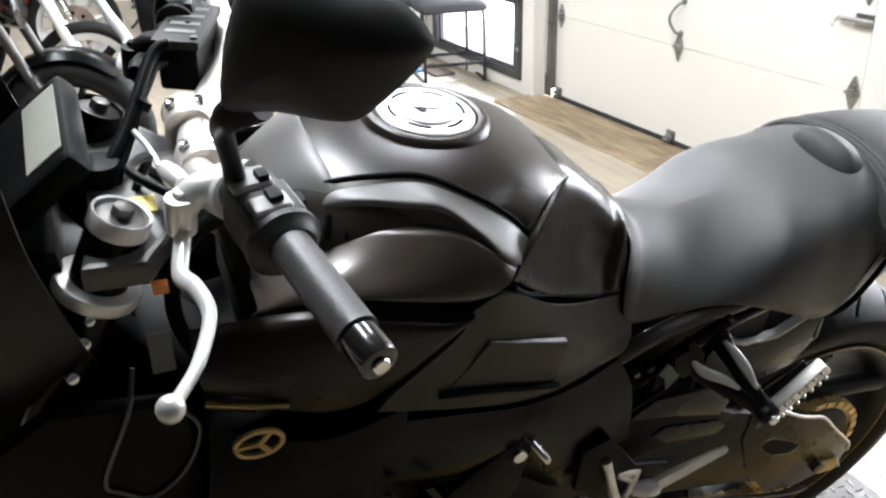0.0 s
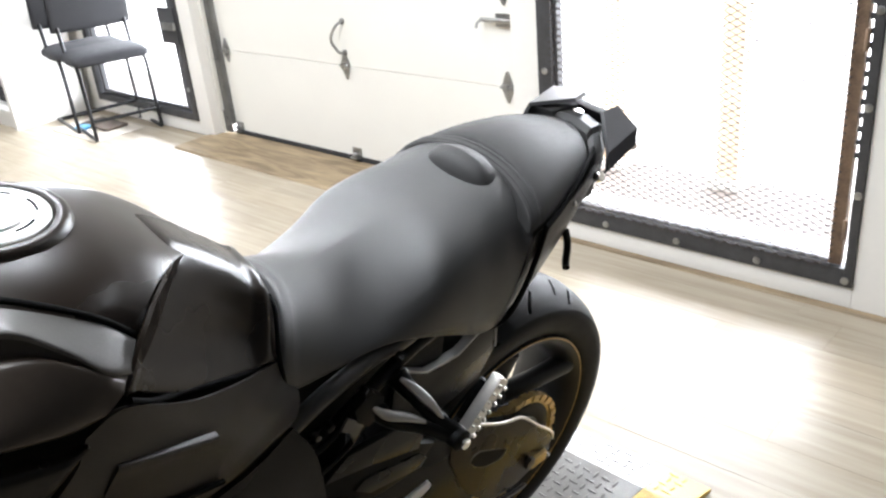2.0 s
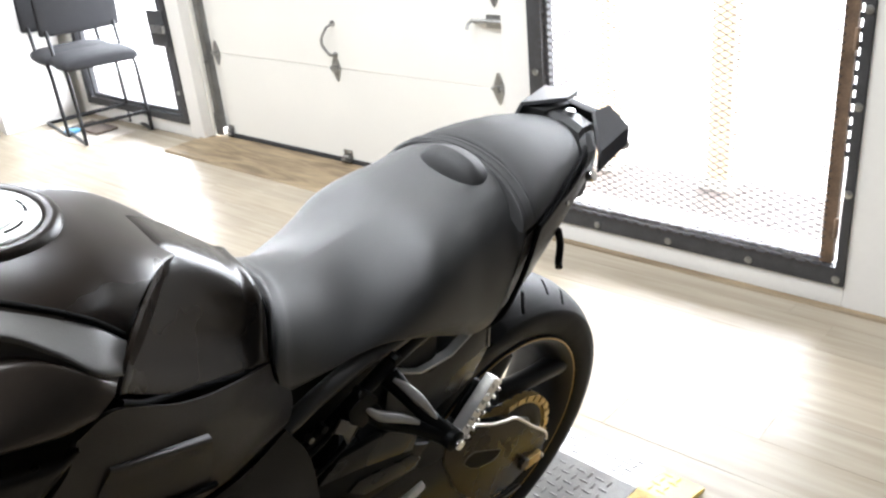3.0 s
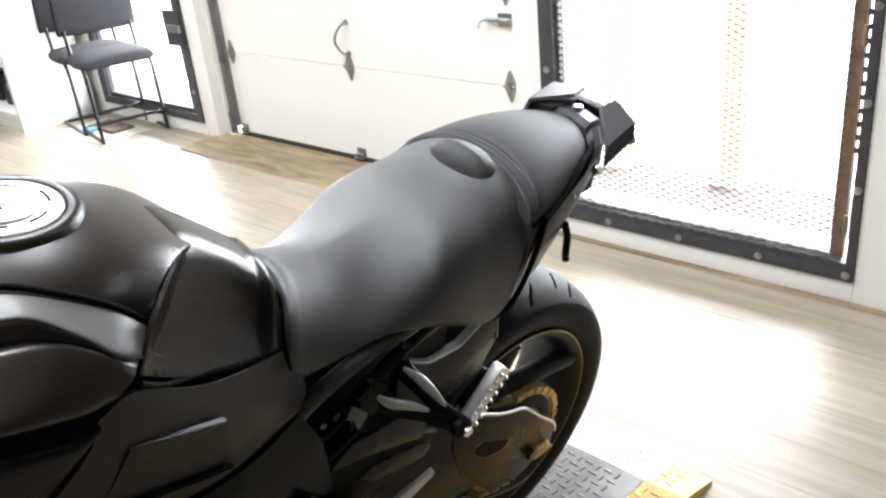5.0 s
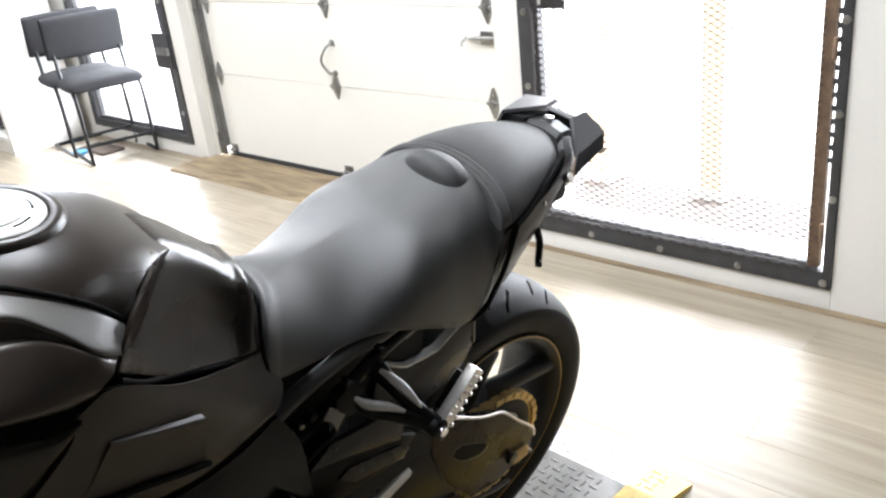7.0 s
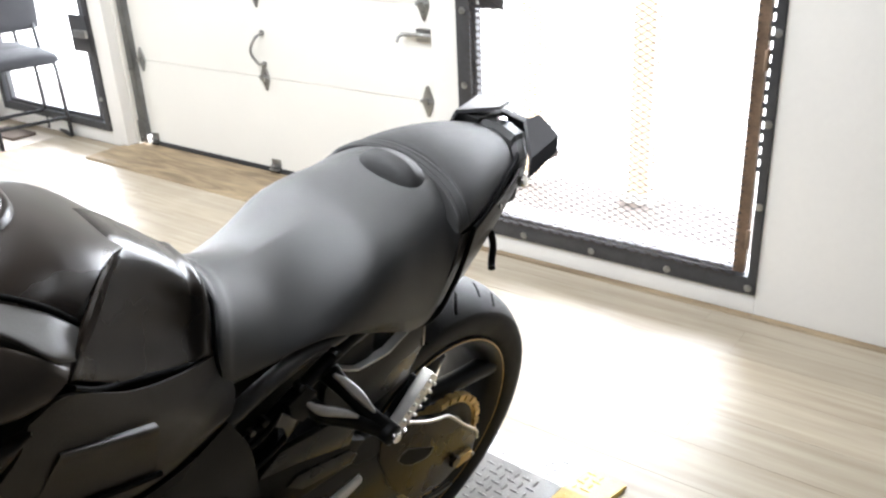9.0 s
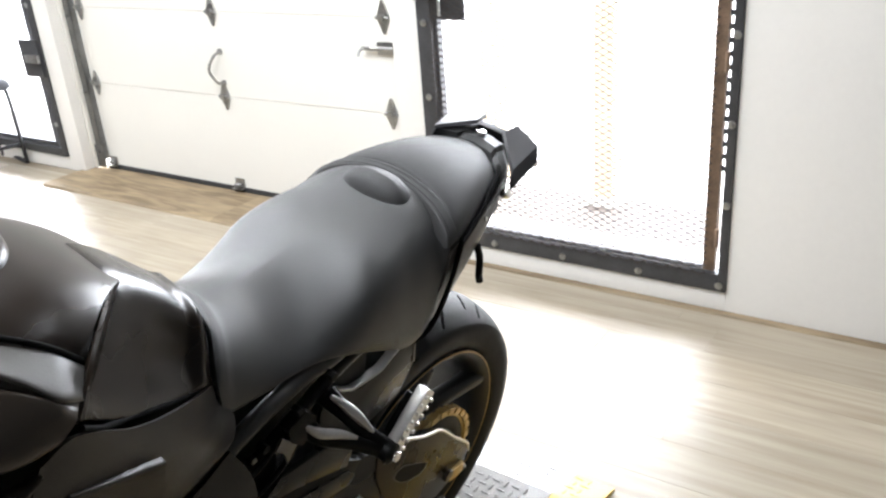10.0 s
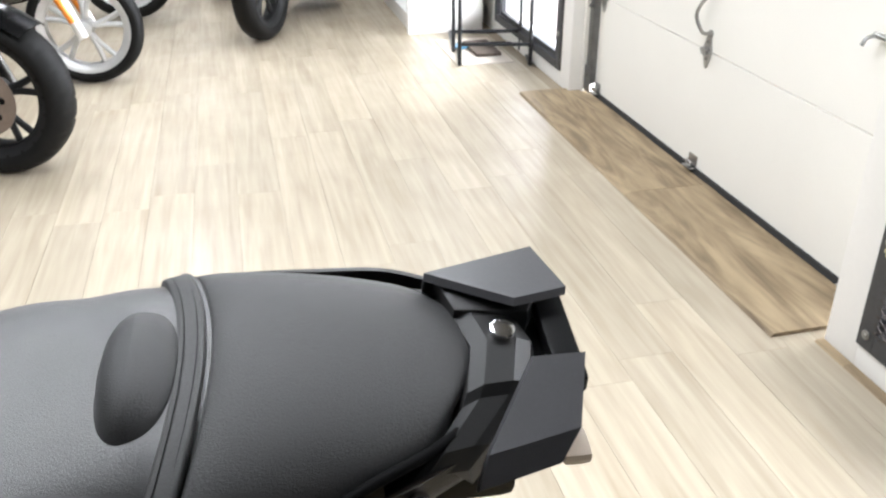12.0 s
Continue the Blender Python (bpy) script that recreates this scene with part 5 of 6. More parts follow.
for k in range(3):
    a = math.pi / 2 + k * 2 * math.pi / 3
    bm = bmesh.new()
    add_box(bm, (0.0005, -0.0032, 0.0), (0.0045, 0.0032, 0.0235), 0.001, pose(0.205, -0.989, 0.528, 0, 12, -2) @ Matrix.Rotation(a, 4, "X"))
    part("badge_arm", bm, M_GOLD, em)
tube("bright_trim", [(0.172, -1.03, 0.562), (0.190, -0.985, 0.562), (0.196, -0.955, 0.560)], 0.0035, M_GOLD, bp(tube("trim_base", [(0.168, -1.032, 0.558), (0.190, -0.985, 0.556)], 0.004, M_PLAST)), "bronze trim edge")

# engine block, clutch side cover, mounting bolts
eng = bp(box("engine_block", (-0.155, -0.90, -0.08), (0.150, -0.50, 0.27), M_ENGINE, None, "dark cast engine", bev=0.03, seg=3))
for i in range(4):
    cyl("header_pipe", (-0.12 + 0.08 * i, -0.93, 0.20), (-0.09 + 0.06 * i, -0.98, -0.02), 0.02, M_STEEL, eng, seg=14)
turned("stator_cover", [(0.150, 0.086), (0.182, 0.082), (0.190, 0.066), (0.192, 0.03), (0.192, 0.001)], 40, M_ENGINE, eng, "round black engine cover", at=(0, -0.62, 0.09))
box("radiator", (-0.15, -1.02, 0.08), (0.15, -0.985, 0.40), M_STEEL, eng, "dark radiator core", bev=0.004)
box("sump", (-0.10, -0.88, -0.14), (0.10, -0.56, -0.075), M_ENGINE, eng, bev=0.02)
mt = bp(prism("slider_mount", [(-0.73, 0.33), (-0.66, 0.375), (-0.645, 0.355), (-0.66, 0.27), (-0.72, 0.235), (-0.80, 0.21), (-0.82, 0.24)], 0.165, 0.18, M_PLAST, None, "black engine mount bracket", bev=0.004))
cyl("mount_bolt", (0.178, -0.668, 0.352), (0.19, -0.668, 0.352), 0.010, M_CHROME, mt, "bright bolt", seg=10)
tube("cable_clip", [(0.175, -0.645, 0.355), (0.195, -0.635, 0.345), (0.19, -0.63, 0.33)], 0.006, M_CHROME, mt)

# subframe tubes, passenger peg bracket, rider controls
sf = bp(tube("subframe_rail", [(0.128, -0.545, 0.396), (0.128, -0.521, 0.410), (0.128, -0.481, 0.428), (0.127, -0.444, 0.441), (0.125, -0.406, 0.449), (0.122, -0.368, 0.453), (0.114, -0.305, 0.446), (0.09, -0.15, 0.455), (0.08, 0.08, 0.50)], 0.0125, mat("satin_upper_rail", (0.030, 0.029, 0.028), 0.4, 0.0, var=0.25, scale=18, spec=0.4), None, "satin black subframe rail"))
tube("subframe_rail_lower", [(0.132, -0.53, 0.318), (0.124, -0.476, 0.346), (0.120, -0.379, 0.390), (0.116, -0.290, 0.424), (0.10, -0.16, 0.43)], 0.0105, M_RAIL, sf)
tube("subframe_rail", [(-0.136, -0.545, 0.392), (-0.130, -0.388, 0.453), (-0.105, -0.15, 0.455), (-0.08, 0.08, 0.50)], 0.0125, M_RAIL, sf)
prism("rail_gusset", [(-0.30, 0.462), (-0.22, 0.452), (-0.20, 0.425), (-0.262, 0.405), (-0.296, 0.430)], 0.108, 0.114, M_BROWN, sf, "dark bronze-tinted rail gusset", bev=0.002)
for pts, r in (([(0.138, -0.525, 0.372), (0.143, -0.49, 0.365), (0.139, -0.45, 0.372), (0.134, -0.41, 0.398)], 0.0048), ([(0.134, -0.50, 0.30), (0.146, -0.46, 0.33), (0.142, -0.42, 0.345), (0.136, -0.385, 0.37)], 0.0042)):
    tube("tail_cable", pts, r, M_PLAST, sf, seg=8)
for y0, z0, r in ((-0.515, 0.378, 0.006), (-0.498, 0.362, 0.0045), (-0.478, 0.392, 0.005), (-0.522, 0.352, 0.0045)):
    cyl("frame_screw", (0.136, y0, z0), (0.147, y0, z0), r, M_STEEL, sf, seg=8, bev=0.001)
for y0 in (-0.46, -0.40, -0.34):
    cyl("frame_fastener", (0.135, y0, 0.40 + (y0 + 0.46) * 0.4), (0.15, y0, 0.40 + (y0 + 0.46) * 0.4), 0.007, M_PLAST, sf, seg=6)
box("battery_tray", (-0.09, -0.48, 0.30), (0.09, -0.20, 0.43), M_PLAST, sf, bev=0.015)
box("shock_body", (-0.03, -0.55, 0.10), (0.03, -0.48, 0.36), M_PLAST, sf, bev=0.012)
prism("chain_guard", [(-0.472, 0.302), (-0.434, 0.330), (-0.342, 0.323), (-0.291, 0.278), (-0.300, 0.252), (-0.402, 0.286)], 0.138, 0.150, M_RAIL, sf, "satin black chain guard", bev=0.004)
prism("chain_guard_lower", [(-0.420, 0.250), (-0.401, 0.262), (-0.296, 0.239), (-0.280, 0.220), (-0.291, 0.206), (-0.390, 0.224)], 0.140, 0.150, M_RAIL, sf, "black lower chain guard", bev=0.004)
prism("chain_side_cover", [(-0.50, 0.29), (-0.46, 0.31), (-0.30, 0.26), (-0.26, 0.235), (-0.30, 0.20), (-0.44, 0.20), (-0.50, 0.22)], 0.128, 0.146, M_PLAST, sf, bev=0.006)

br = bp(tube("passenger_peg_bracket", [(0.128, -0.335, 0.402), (0.165, -0.325, 0.378), (0.205, -0.305, 0.342), (0.215, -0.298, 0.330)], [0.017, 0.012, 0.013, 0.015], M_PLAST, None, "black cast passenger peg bracket", flat=0.7))
tube("bracket_arm", [(0.140, -0.388, 0.388), (0.160, -0.368, 0.364), (0.185, -0.335, 0.350), (0.212, -0.300, 0.330)], [0.017, 0.013, 0.012, 0.014], M_PLAST, br, flat=0.7)
# silver strips draw the highlights on top of the two bracket arms
M_GLINT = mat("arm_glint_silver", (0.40, 0.395, 0.385), 0.42, 0.6, var=0.25, scale=40, rvar=0.3)
tube("worn_edge", [(0.146, -0.343, 0.414), (0.160, -0.332, 0.402), (0.178, -0.322, 0.386), (0.197, -0.309, 0.360)], [0.003, 0.0065, 0.0075, 0.003], M_GLINT, br, "silver strip standing in for light on the arm's top")
tube("worn_edge", [(0.149, -0.394, 0.397), (0.160, -0.377, 0.380), (0.174, -0.353, 0.371), (0.189, -0.333, 0.361)], [0.003, 0.0075, 0.007, 0.003], M_GLINT, br, "silver strip standing in for light on the arm's top")
turned("pivot_boss", [(0.196, 0.016), (0.226, 0.016), (0.229, 0.012), (0.229, 0.001)], 20, M_PLAST, br, at=(0, -0.297, 0.330))
cyl("pivot_bolt", (0.228, -0.297, 0.330), (0.236, -0.297, 0.330), 0.008, M_CHROME, br, "bright pivot bolt", seg=12)
bm = bmesh.new()
pm = Matrix.Translation((0.216, -0.285, 0.318)) @ Matrix.Rotation(math.atan2(0.391 - 0.318, -0.216 + 0.285), 4, "X")
add_box(bm, (-0.013, 0.0, -0.011), (0.006, 0.102, 0.011), 0.004, pm)
peg = part("folding_peg", bm, M_ALU, br, "bare aluminium folding peg with grip studs")
for k in range(7):
    for dz in (-0.0075, 0.0075):
        q = pm @ Vector((0.006, 0.012 + 0.013 * k, dz))
        q2 = pm @ Vector((0.0105, 0.012 + 0.013 * k, dz))
        cyl("grip_stud", q, q2, 0.003, M_ALU, peg, seg=8, bev=0.0008)
cyl("return_spring", pm @ Vector((-0.022, 0.02, 0.0)), pm @ Vector((-0.022, 0.085, 0.0)), 0.007, M_PLAST, br, seg=10)
bm = bmesh.new()
add_prism(bm, [(-0.445, 0.385), (-0.434, 0.402), (-0.424, 0.392), (-0.404, 0.376), (-0.412, 0.366), (-0.423, 0.350), (-0.430, 0.372)], 0.146, 0.150, "x", 0.001)
part("switch_tag", bm, M_GREY, sf, "crumpled grey plastic tag", angle=20)
prism("rear_lock_body", [(-0.425, 0.41), (-0.395, 0.425), (-0.375, 0.405), (-0.372, 0.375), (-0.40, 0.365), (-0.42, 0.385)], 0.132, 0.152, M_PLAST, sf, bev=0.004)

rc = bp(prism("rider_peg_bracket", [(-0.56, 0.30), (-0.52, 0.315), (-0.46, 0.235), (-0.40, 0.215), (-0.43, 0.17), (-0.50, 0.18), (-0.56, 0.22)], 0.165, 0.176, M_PLAST, None, "black rider peg plate", bev=0.004))
bm = bmesh.new()
for k in (-1, 0, 1):
    add_tube(bm, [(0.188, -0.432 + 0.006 * k, 0.188 + 0.010 * k), (0.200, -0.383 + 0.004 * k, 0.228 + 0.008 * k), (0.210, -0.338 + 0.001 * k, 0.260 + 0.003 * k)], [0.0065, 0.0055, 0.0045], 8)
add_tube(bm, [(0.180, -0.46, 0.185), (0.190, -0.435, 0.190), (0.192, -0.425, 0.196)], [0.010, 0.014, 0.010], 10)
part("rider_peg", bm, M_SILVER, rc, "bare aluminium rider peg with two slots")
bm = bmesh.new()
for a, b, c in (((0.172, -0.487, 0.222), (0.178, -0.45, 0.19), (0.176, -0.425, 0.135)), ((0.172, -0.453, 0.217), (0.18, -0.465, 0.18), (0.176, -0.488, 0.150)), ((0.172, -0.548, 0.190), (0.178, -0.50, 0.165), (0.176, -0.428, 0.130)), ((0.172, -0.487, 0.222), (0.176, -0.47, 0.222), (0.172, -0.453, 0.217))):
    add_tube(bm, [a, b, c], [0.007, 0.0055, 0.007], 8)
part("heel_guard", bm, M_ALU, rc, "bare aluminium cast heel bracket")
tube("shift_lever", [(0.178, -0.52, 0.27), (0.195, -0.50, 0.20), (0.195, -0.47, 0.16), (0.20, -0.44, 0.12)], 0.008, M_ALU, rc)
sst = bp(tube("side_stand", [(0.12, -0.55, 0.02), (0.20, -0.58, -0.16), (0.262, -0.60, -0.262)], [0.016, 0.014, 0.012], M_FRAME, None, "black side stand, folded out"))
cyl("stand_foot", (0.265, -0.60, -0.262), (0.268, -0.60, -0.2535), 0.028, M_FRAME, sst)

# tail: side panels, rear cap, fins, bolts, strap hook, plate carrier
for s in (1, -1):
    tp = bp(skin("tail_panel", [
        [(0.148, -0.100, 0.545), (0.140, -0.04, 0.554), (0.126, 0.02, 0.564), (0.108, 0.08, 0.574), (0.080, 0.135, 0.575)],
        [(0.151, -0.118, 0.500), (0.142, -0.05, 0.512), (0.127, 0.02, 0.533), (0.108, 0.08, 0.550), (0.080, 0.14, 0.556)],
        [(0.146, -0.140, 0.440), (0.138, -0.075, 0.458), (0.122, -0.005, 0.480), (0.095, 0.08, 0.525), (0.07, 0.135, 0.54)],
        [(0.137, -0.150, 0.412), (0.130, -0.085, 0.432), (0.114, -0.015, 0.462), (0.085, 0.07, 0.512), (0.05, 0.13, 0.53)]],
        26, 16, 0.004, M_TEXT, None, "matt black tail side panel", mirror=s < 0))
    tube("panel_edge", [(0.137 * s, -0.152, 0.410), (0.130 * s, -0.087, 0.430), (0.122 * s, -0.045, 0.445), (0.114 * s, -0.012, 0.462)], 0.0032, M_LIP, tp, "thin bright lower edge", seg=8)
    bp(cyl("tail_bolt", (0.128 * s, 0.005, 0.548), (0.134 * s, 0.005, 0.55), 0.0045, M_CHROME, None, "small bright bolt", seg=10))
def tail_cap():
    c = 0.012
    sect = [(0.098, -0.026, -0.060), (0.086, -0.012, -0.044), (0.050, 0.0, -0.014), (0.043, 0.007, -0.010), (0.0, 0.009, 0.0), (-0.043, 0.007, -0.010), (-0.050, 0.0, -0.014), (-0.086, -0.012, -0.044), (-0.098, -0.026, -0.060)]
    rows = []
    for y0, z0, k in ((0.118, 0.560, 0.98), (0.130, 0.590, 0.96), (0.142, 0.597, 0.94), (0.164, 0.595, 0.88), (0.176, 0.590, 0.84), (0.180, 0.570, 0.82)):
        rows.append([(c + x * k, y0 + dy, z0 + dz) for x, dz, dy in sect])
    bm = bmesh.new()
    vv = [[bm.verts.new(p) for p in r] for r in rows]
    for a, b in zip(vv, vv[1:]):
        for i in range(len(a) - 1):
            bm.faces.new((a[i], a[i + 1], b[i + 1], b[i]))
    bm.faces.new([r[0] for r in vv] + [r[-1] for r in vv[::-1]])
    bm.faces.new(vv[0][::-1])
    bm.faces.new(vv[-1])
    return bp(part("tail_cap", bm, M_FIN, None, "black plastic tail cap with faceted edges", angle=12))


rear = tail_cap()
rear.data.materials[0] = M_SHELL
cyl("cap_bolt", (0.006, 0.154, 0.602), (0.006, 0.1545, 0.6105), 0.0095, M_CHROME, rear, "shiny bolt", seg=16)
cyl("side_bolt", (0.112, 0.078, 0.560), (0.122, 0.080, 0.566), 0.009, M_CHROME, rear, "shiny bolt", seg=16)
box("tail_core", (-0.05, -0.05, 0.47), (0.06, 0.165, 0.573), M_PLAST, rear, bev=0.012)
box("tail_bridge", (-0.035, 0.186, 0.588), (0.055, 0.208, 0.604), M_PLAST, rear, bev=0.003)
box("tail_filler", (-0.045, 0.150, 0.570), (0.068, 0.196, 0.586), M_PLAST, rear, bev=0.004)
prism("fin_block", [(-0.064, 0.110), (-0.02, 0.122), (-0.012, 0.178), (-0.026, 0.186), (-0.046, 0.176), (-0.062, 0.140)], 0.578, 0.607, M_SHELL, rear, "black block under the fin", axis="z", bev=0.003)
for s in (1, -1):
    top = [(0.045, 0.168, 0.620), (0.046, 0.205, 0.621), (0.100, 0.189, 0.608), (0.112, 0.175, 0.587), (0.104, 0.122, 0.551), (0.095, 0.129, 0.580)]
    if s < 0:
        top = [(-0.012, 0.166, 0.622), (-0.023, 0.209, 0.619), (-0.081, 0.195, 0.611), (-0.092, 0.180, 0.592), (-0.070, 0.104, 0.580), (-0.057, 0.104, 0.613)]
    bm = bmesh.new()
    a = [bm.verts.new(p) for p in top]
    b = [bm.verts.new((x - 0.004 * s, y - 0.001, z - 0.005)) for x, y, z in top]
    for q in ((0, 1, 2, 5), (2, 3, 4, 5)):
        bm.faces.new([a[i] for i in q])
        bm.faces.new([b[i] for i in q[::-1]])
    for i in range(6):
        bm.faces.new((a[i], b[i], b[(i + 1) % 6], a[(i + 1) % 6]))
    bp(part("tail_fin", bm, M_FIN, None, "dark grey angular tail fin", angle=15))
bp(box("tail_lamp", (-0.03, 0.15, 0.53), (0.055, 0.182, 0.566), mat("red_lamp_lens", (0.03, 0.004, 0.004), 0.15, coat=0.5), None, "dark red tail lamp", bev=0.006))
pc = bp(prism("tail_underside", [(0.02, 0.50), (0.16, 0.535), (0.175, 0.525), (0.15, 0.50), (0.06, 0.47)], -0.03, 0.05, M_PLAST, None, "black tail underside", bev=0.004))
for x0, x1, y0 in ((0.076, 0.102, 0.181), (-0.066, -0.044, 0.188)):
    box("indicator_lens", (x0, y0, 0.566), (x1, y0 + 0.021, 0.578), M_REFL, pc, "pale smoked indicator lens", bev=0.006)
bp(tube("strap_hook", [(0.128, 0.0, 0.502), (0.134, 0.004, 0.478), (0.142, -0.004, 0.455), (0.150, -0.012, 0.450)], 0.006, M_PLAST, None, "black strap hook"))

# handlebar, controls
bar = bp(tube("handlebar", [(-0.355, -0.905, 0.79), (-0.25, -0.920, 0.79), (-0.15, -0.926, 0.768), (-0.07, -0.967, 0.756), (0.0, -0.994, 0.750), (0.07, -0.998, 0.757), (0.15, -0.985, 0.785), (0.25, -0.962, 0.80), (0.355, -0.940, 0.792)], 0.0152, M_BAR, None, "silver handlebar", seg=16, n=60))
for s in (1, -1):
    gdir = (Vector((0.385, -0.934, 0.790)) - Vector((0.245, -0.963, 0.801))).normalized()
    g0 = Vector((0.247, -0.9625, 0.801))
    prof = []
    for i in range(40):
        t = i / 39
        r = 0.0165 + 0.0004 * (i % 2) + 0.004 * math.exp(-((t - 0.0) / 0.05) ** 2)
        prof.append((t * 0.112, r))
    prof = [(0, 0.013)] + prof + [(0.112, 0.013)]
    vs2, fs2 = revolve(prof, 24)
    q = gdir.to_track_quat("X", "Z").to_matrix().to_4x4()
    mm = Matrix.Translation(g0) @ q
    pts = [mm @ Vector(v) for v in vs2]
    mesh("grip", [(p.x * s, p.y, p.z) for p in pts], fs2, M_GRIP, bar, "ribbed black rubber grip", angle=25)
    e0, e1 = g0 + gdir * 0.112, g0 + gdir * 0.143
    cyl("bar_end", (e0.x * s, e0.y, e0.z), (e1.x * s, e1.y, e1.z), 0.0155, M_GLOSS, bar, "gloss black bar end weight", bev=0.004)
    cyl("bar_end_screw", (e1.x * s, e1.y, e1.z), ((e1 + gdir * 0.004).x * s, (e1 + gdir * 0.004).y, (e1 + gdir * 0.004).z), 0.007, M_CHROME, bar, seg=10)
    # switch housing with buttons
    bm = bmesh.new()
    hm = Matrix.Translation((0.208, -0.970, 0.799)) @ q
    add_box(bm, (-0.034, -0.023, -0.030), (0.032, 0.022, 0.022), 0.015, hm, 4)
    add_box(bm, (-0.030, 0.008, -0.026), (0.018, 0.032, 0.010), 0.009, hm, 3)
    add_cyl(bm, hm @ Vector((-0.040, 0, 0)), hm @ Vector((-0.030, 0, 0)), 0.021, seg=20, bev=0.003)
    for v in bm.verts:
        v.co.x *= s
    swh = part("switch_housing", bm, M_SHELL, bar, "grey and black switch housing")
    for lo, hi in (((-0.032, -0.020, 0.012), (-0.006, 0.014, 0.0265)), ((0.004, -0.018, 0.010), (0.026, 0.016, 0.0255)), ((-0.026, 0.020, -0.018), (0.012, 0.0345, 0.004))):
        bm = bmesh.new()
        add_box(bm, lo, hi, 0.006, hm, 3)
        for v in bm.verts:
            v.co.x *= s
        part("switch_cover", bm, M_SWITCH, swh, "light grey switch cover")
    for dx, dy, dz, w in ((-0.014, 0.006, 0.025, 0.006), (0.012, 0.004, 0.024, 0.007), (-0.008, 0.034, -0.006, 0.007)):
        bm = bmesh.new()
        add_box(bm, (dx - w, dy - w * 0.8, dz - 0.004), (dx + w, dy + w * 0.8, dz + 0.007), 0.002, hm)
        for v in bm.verts:
            v.co.x *= s
        part("switch_button", bm, M_PLAST, swh)
    vs2, fs2 = revolve([(0.030, 0.012), (0.030, 0.027), (0.034, 0.031), (0.040, 0.031), (0.043, 0.027), (0.047, 0.025), (0.050, 0.022), (0.050, 0.012)], 28)
    pts = [hm @ Vector(v) for v in vs2]
    mesh("grip_flange", [(p.x * s, p.y, p.z) for p in pts], fs2, M_SHELL, bar, "black rubber grip flange")
    # lever perch and lever
    bm = bmesh.new()
    add_cyl(bm, (0.130 * s, -0.989, 0.778), (0.166 * s, -0.981, 0.791), 0.023, seg=24, bev=0.004)
    add_tube(bm, [(0.146 * s, -0.995, 0.790), (0.146 * s, -1.012, 0.790), (0.150 * s, -1.026, 0.778)], [0.017, 0.014, 0.013], 12)
    add_cyl(bm, (0.150 * s, -1.028, 0.755), (0.150 * s, -1.026, 0.790), 0.0135, seg=18, bev=0.003)
    add_cyl(bm, (0.150 * s, -1.027, 0.748), (0.150 * s, -1.026, 0.796), 0.006, seg=6)
    add_cyl(bm, (0.135 * s, -0.968, 0.800), (0.150 * s, -0.966, 0.808), 0.006, seg=8)
    add_tube(bm, [(0.126 * s, -1.02, 0.785), (0.110 * s, -1.026, 0.785), (0.095 * s, -1.032, 0.786)], [0.008, 0.010, 0.007], 10)
    perch = part("lever_perch", bm, M_SILVER if s > 0 else M_PLAST, bar, "silver lever perch", angle=50)
    tube("clutch_lever" if s > 0 else "brake_lever", [(0.150 * s, -1.026, 0.760), (0.178 * s, -1.034, 0.752), (0.200 * s, -1.038, 0.747), (0.225 * s, -1.030, 0.752), (0.26 * s, -1.026, 0.752), (0.32 * s, -1.043, 0.766), (0.38 * s, -1.062, 0.799), (0.40 * s, -1.069, 0.811)], [0.009, 0.0085, 0.0082, 0.0075, 0.0068, 0.0064, 0.006, 0.006], M_SILVER, perch, "silver painted lever", flat=0.75, seg=12, n=50)
    bm = bmesh.new()
    bmesh.ops.create_uvsphere(bm, u_segments=16, v_segments=10, radius=0.009, matrix=Matrix.Translation((0.402 * s, -1.070, 0.812)))
    part("lever_ball", bm, M_SILVER, perch)
    # mirror: stem, shell, glass
    mir = bp(tube("mirror", [(0.185 * s, -0.985, 0.815), (0.20 * s, -0.99, 0.85), (0.24 * s, -1.0, 0.90), (0.285 * s, -1.0, 0.935), (0.30 * s, -0.985, 0.95)], [0.010, 0.008, 0.0085, 0.011, 0.013], M_PLAST, None, "black rear-view mirror"))
    grid, faces = [], []
    nu, nv = 44, 12
    outline = [(-0.068, -0.041), (-0.064, 0.0), (-0.047, 0.042), (0.0, 0.053), (0.05, 0.047), (0.080, 0.030), (0.079, 0.014), (0.050, -0.024), (0.030, -0.040), (-0.020, -0.047), (-0.062, -0.057)]
    ring = crom(outline + [outline[0]], nu + 1)[:nu]
    for wx, wz in ring:
        for j in range(nv):
            r = math.sin(math.pi / 2 * j / (nv - 1))
            grid.append((wx * r, -0.034 * math.sqrt(max(0, 1 - r ** 2.6)), wz * r))
    for i in range(nu):
        for j in range(nv - 1):
            faces.append((i * nv + j, ((i + 1) % nu) * nv + j, ((i + 1) % nu) * nv + j + 1, i * nv + j + 1))
    mx = Matrix.Translation((0.326, -0.957, 0.992)) @ pose(0, 0, 0, -10, 0, 42) @ Matrix.Scale(0.88, 4)
    pts = [mx @ Vector(p) for p in grid]
    mesh("mirror_shell", [(p.x * s, p.y, p.z) for p in pts], faces, M_SHELL, mir, "smooth black mirror shell", angle=80)
    glass = [mx @ Vector((g[0] * 0.985, 0.001, g[2] * 0.985)) for g in grid[nv - 1::nv]]
    mesh("mirror_glass", [(p.x * s, p.y, p.z) for p in glass], [tuple(range(nu))], M_CHROME, mir, "mirror glass", smooth=False)

# fork, clamps, front wheel
rake = Vector((0, -0.405, -0.914))
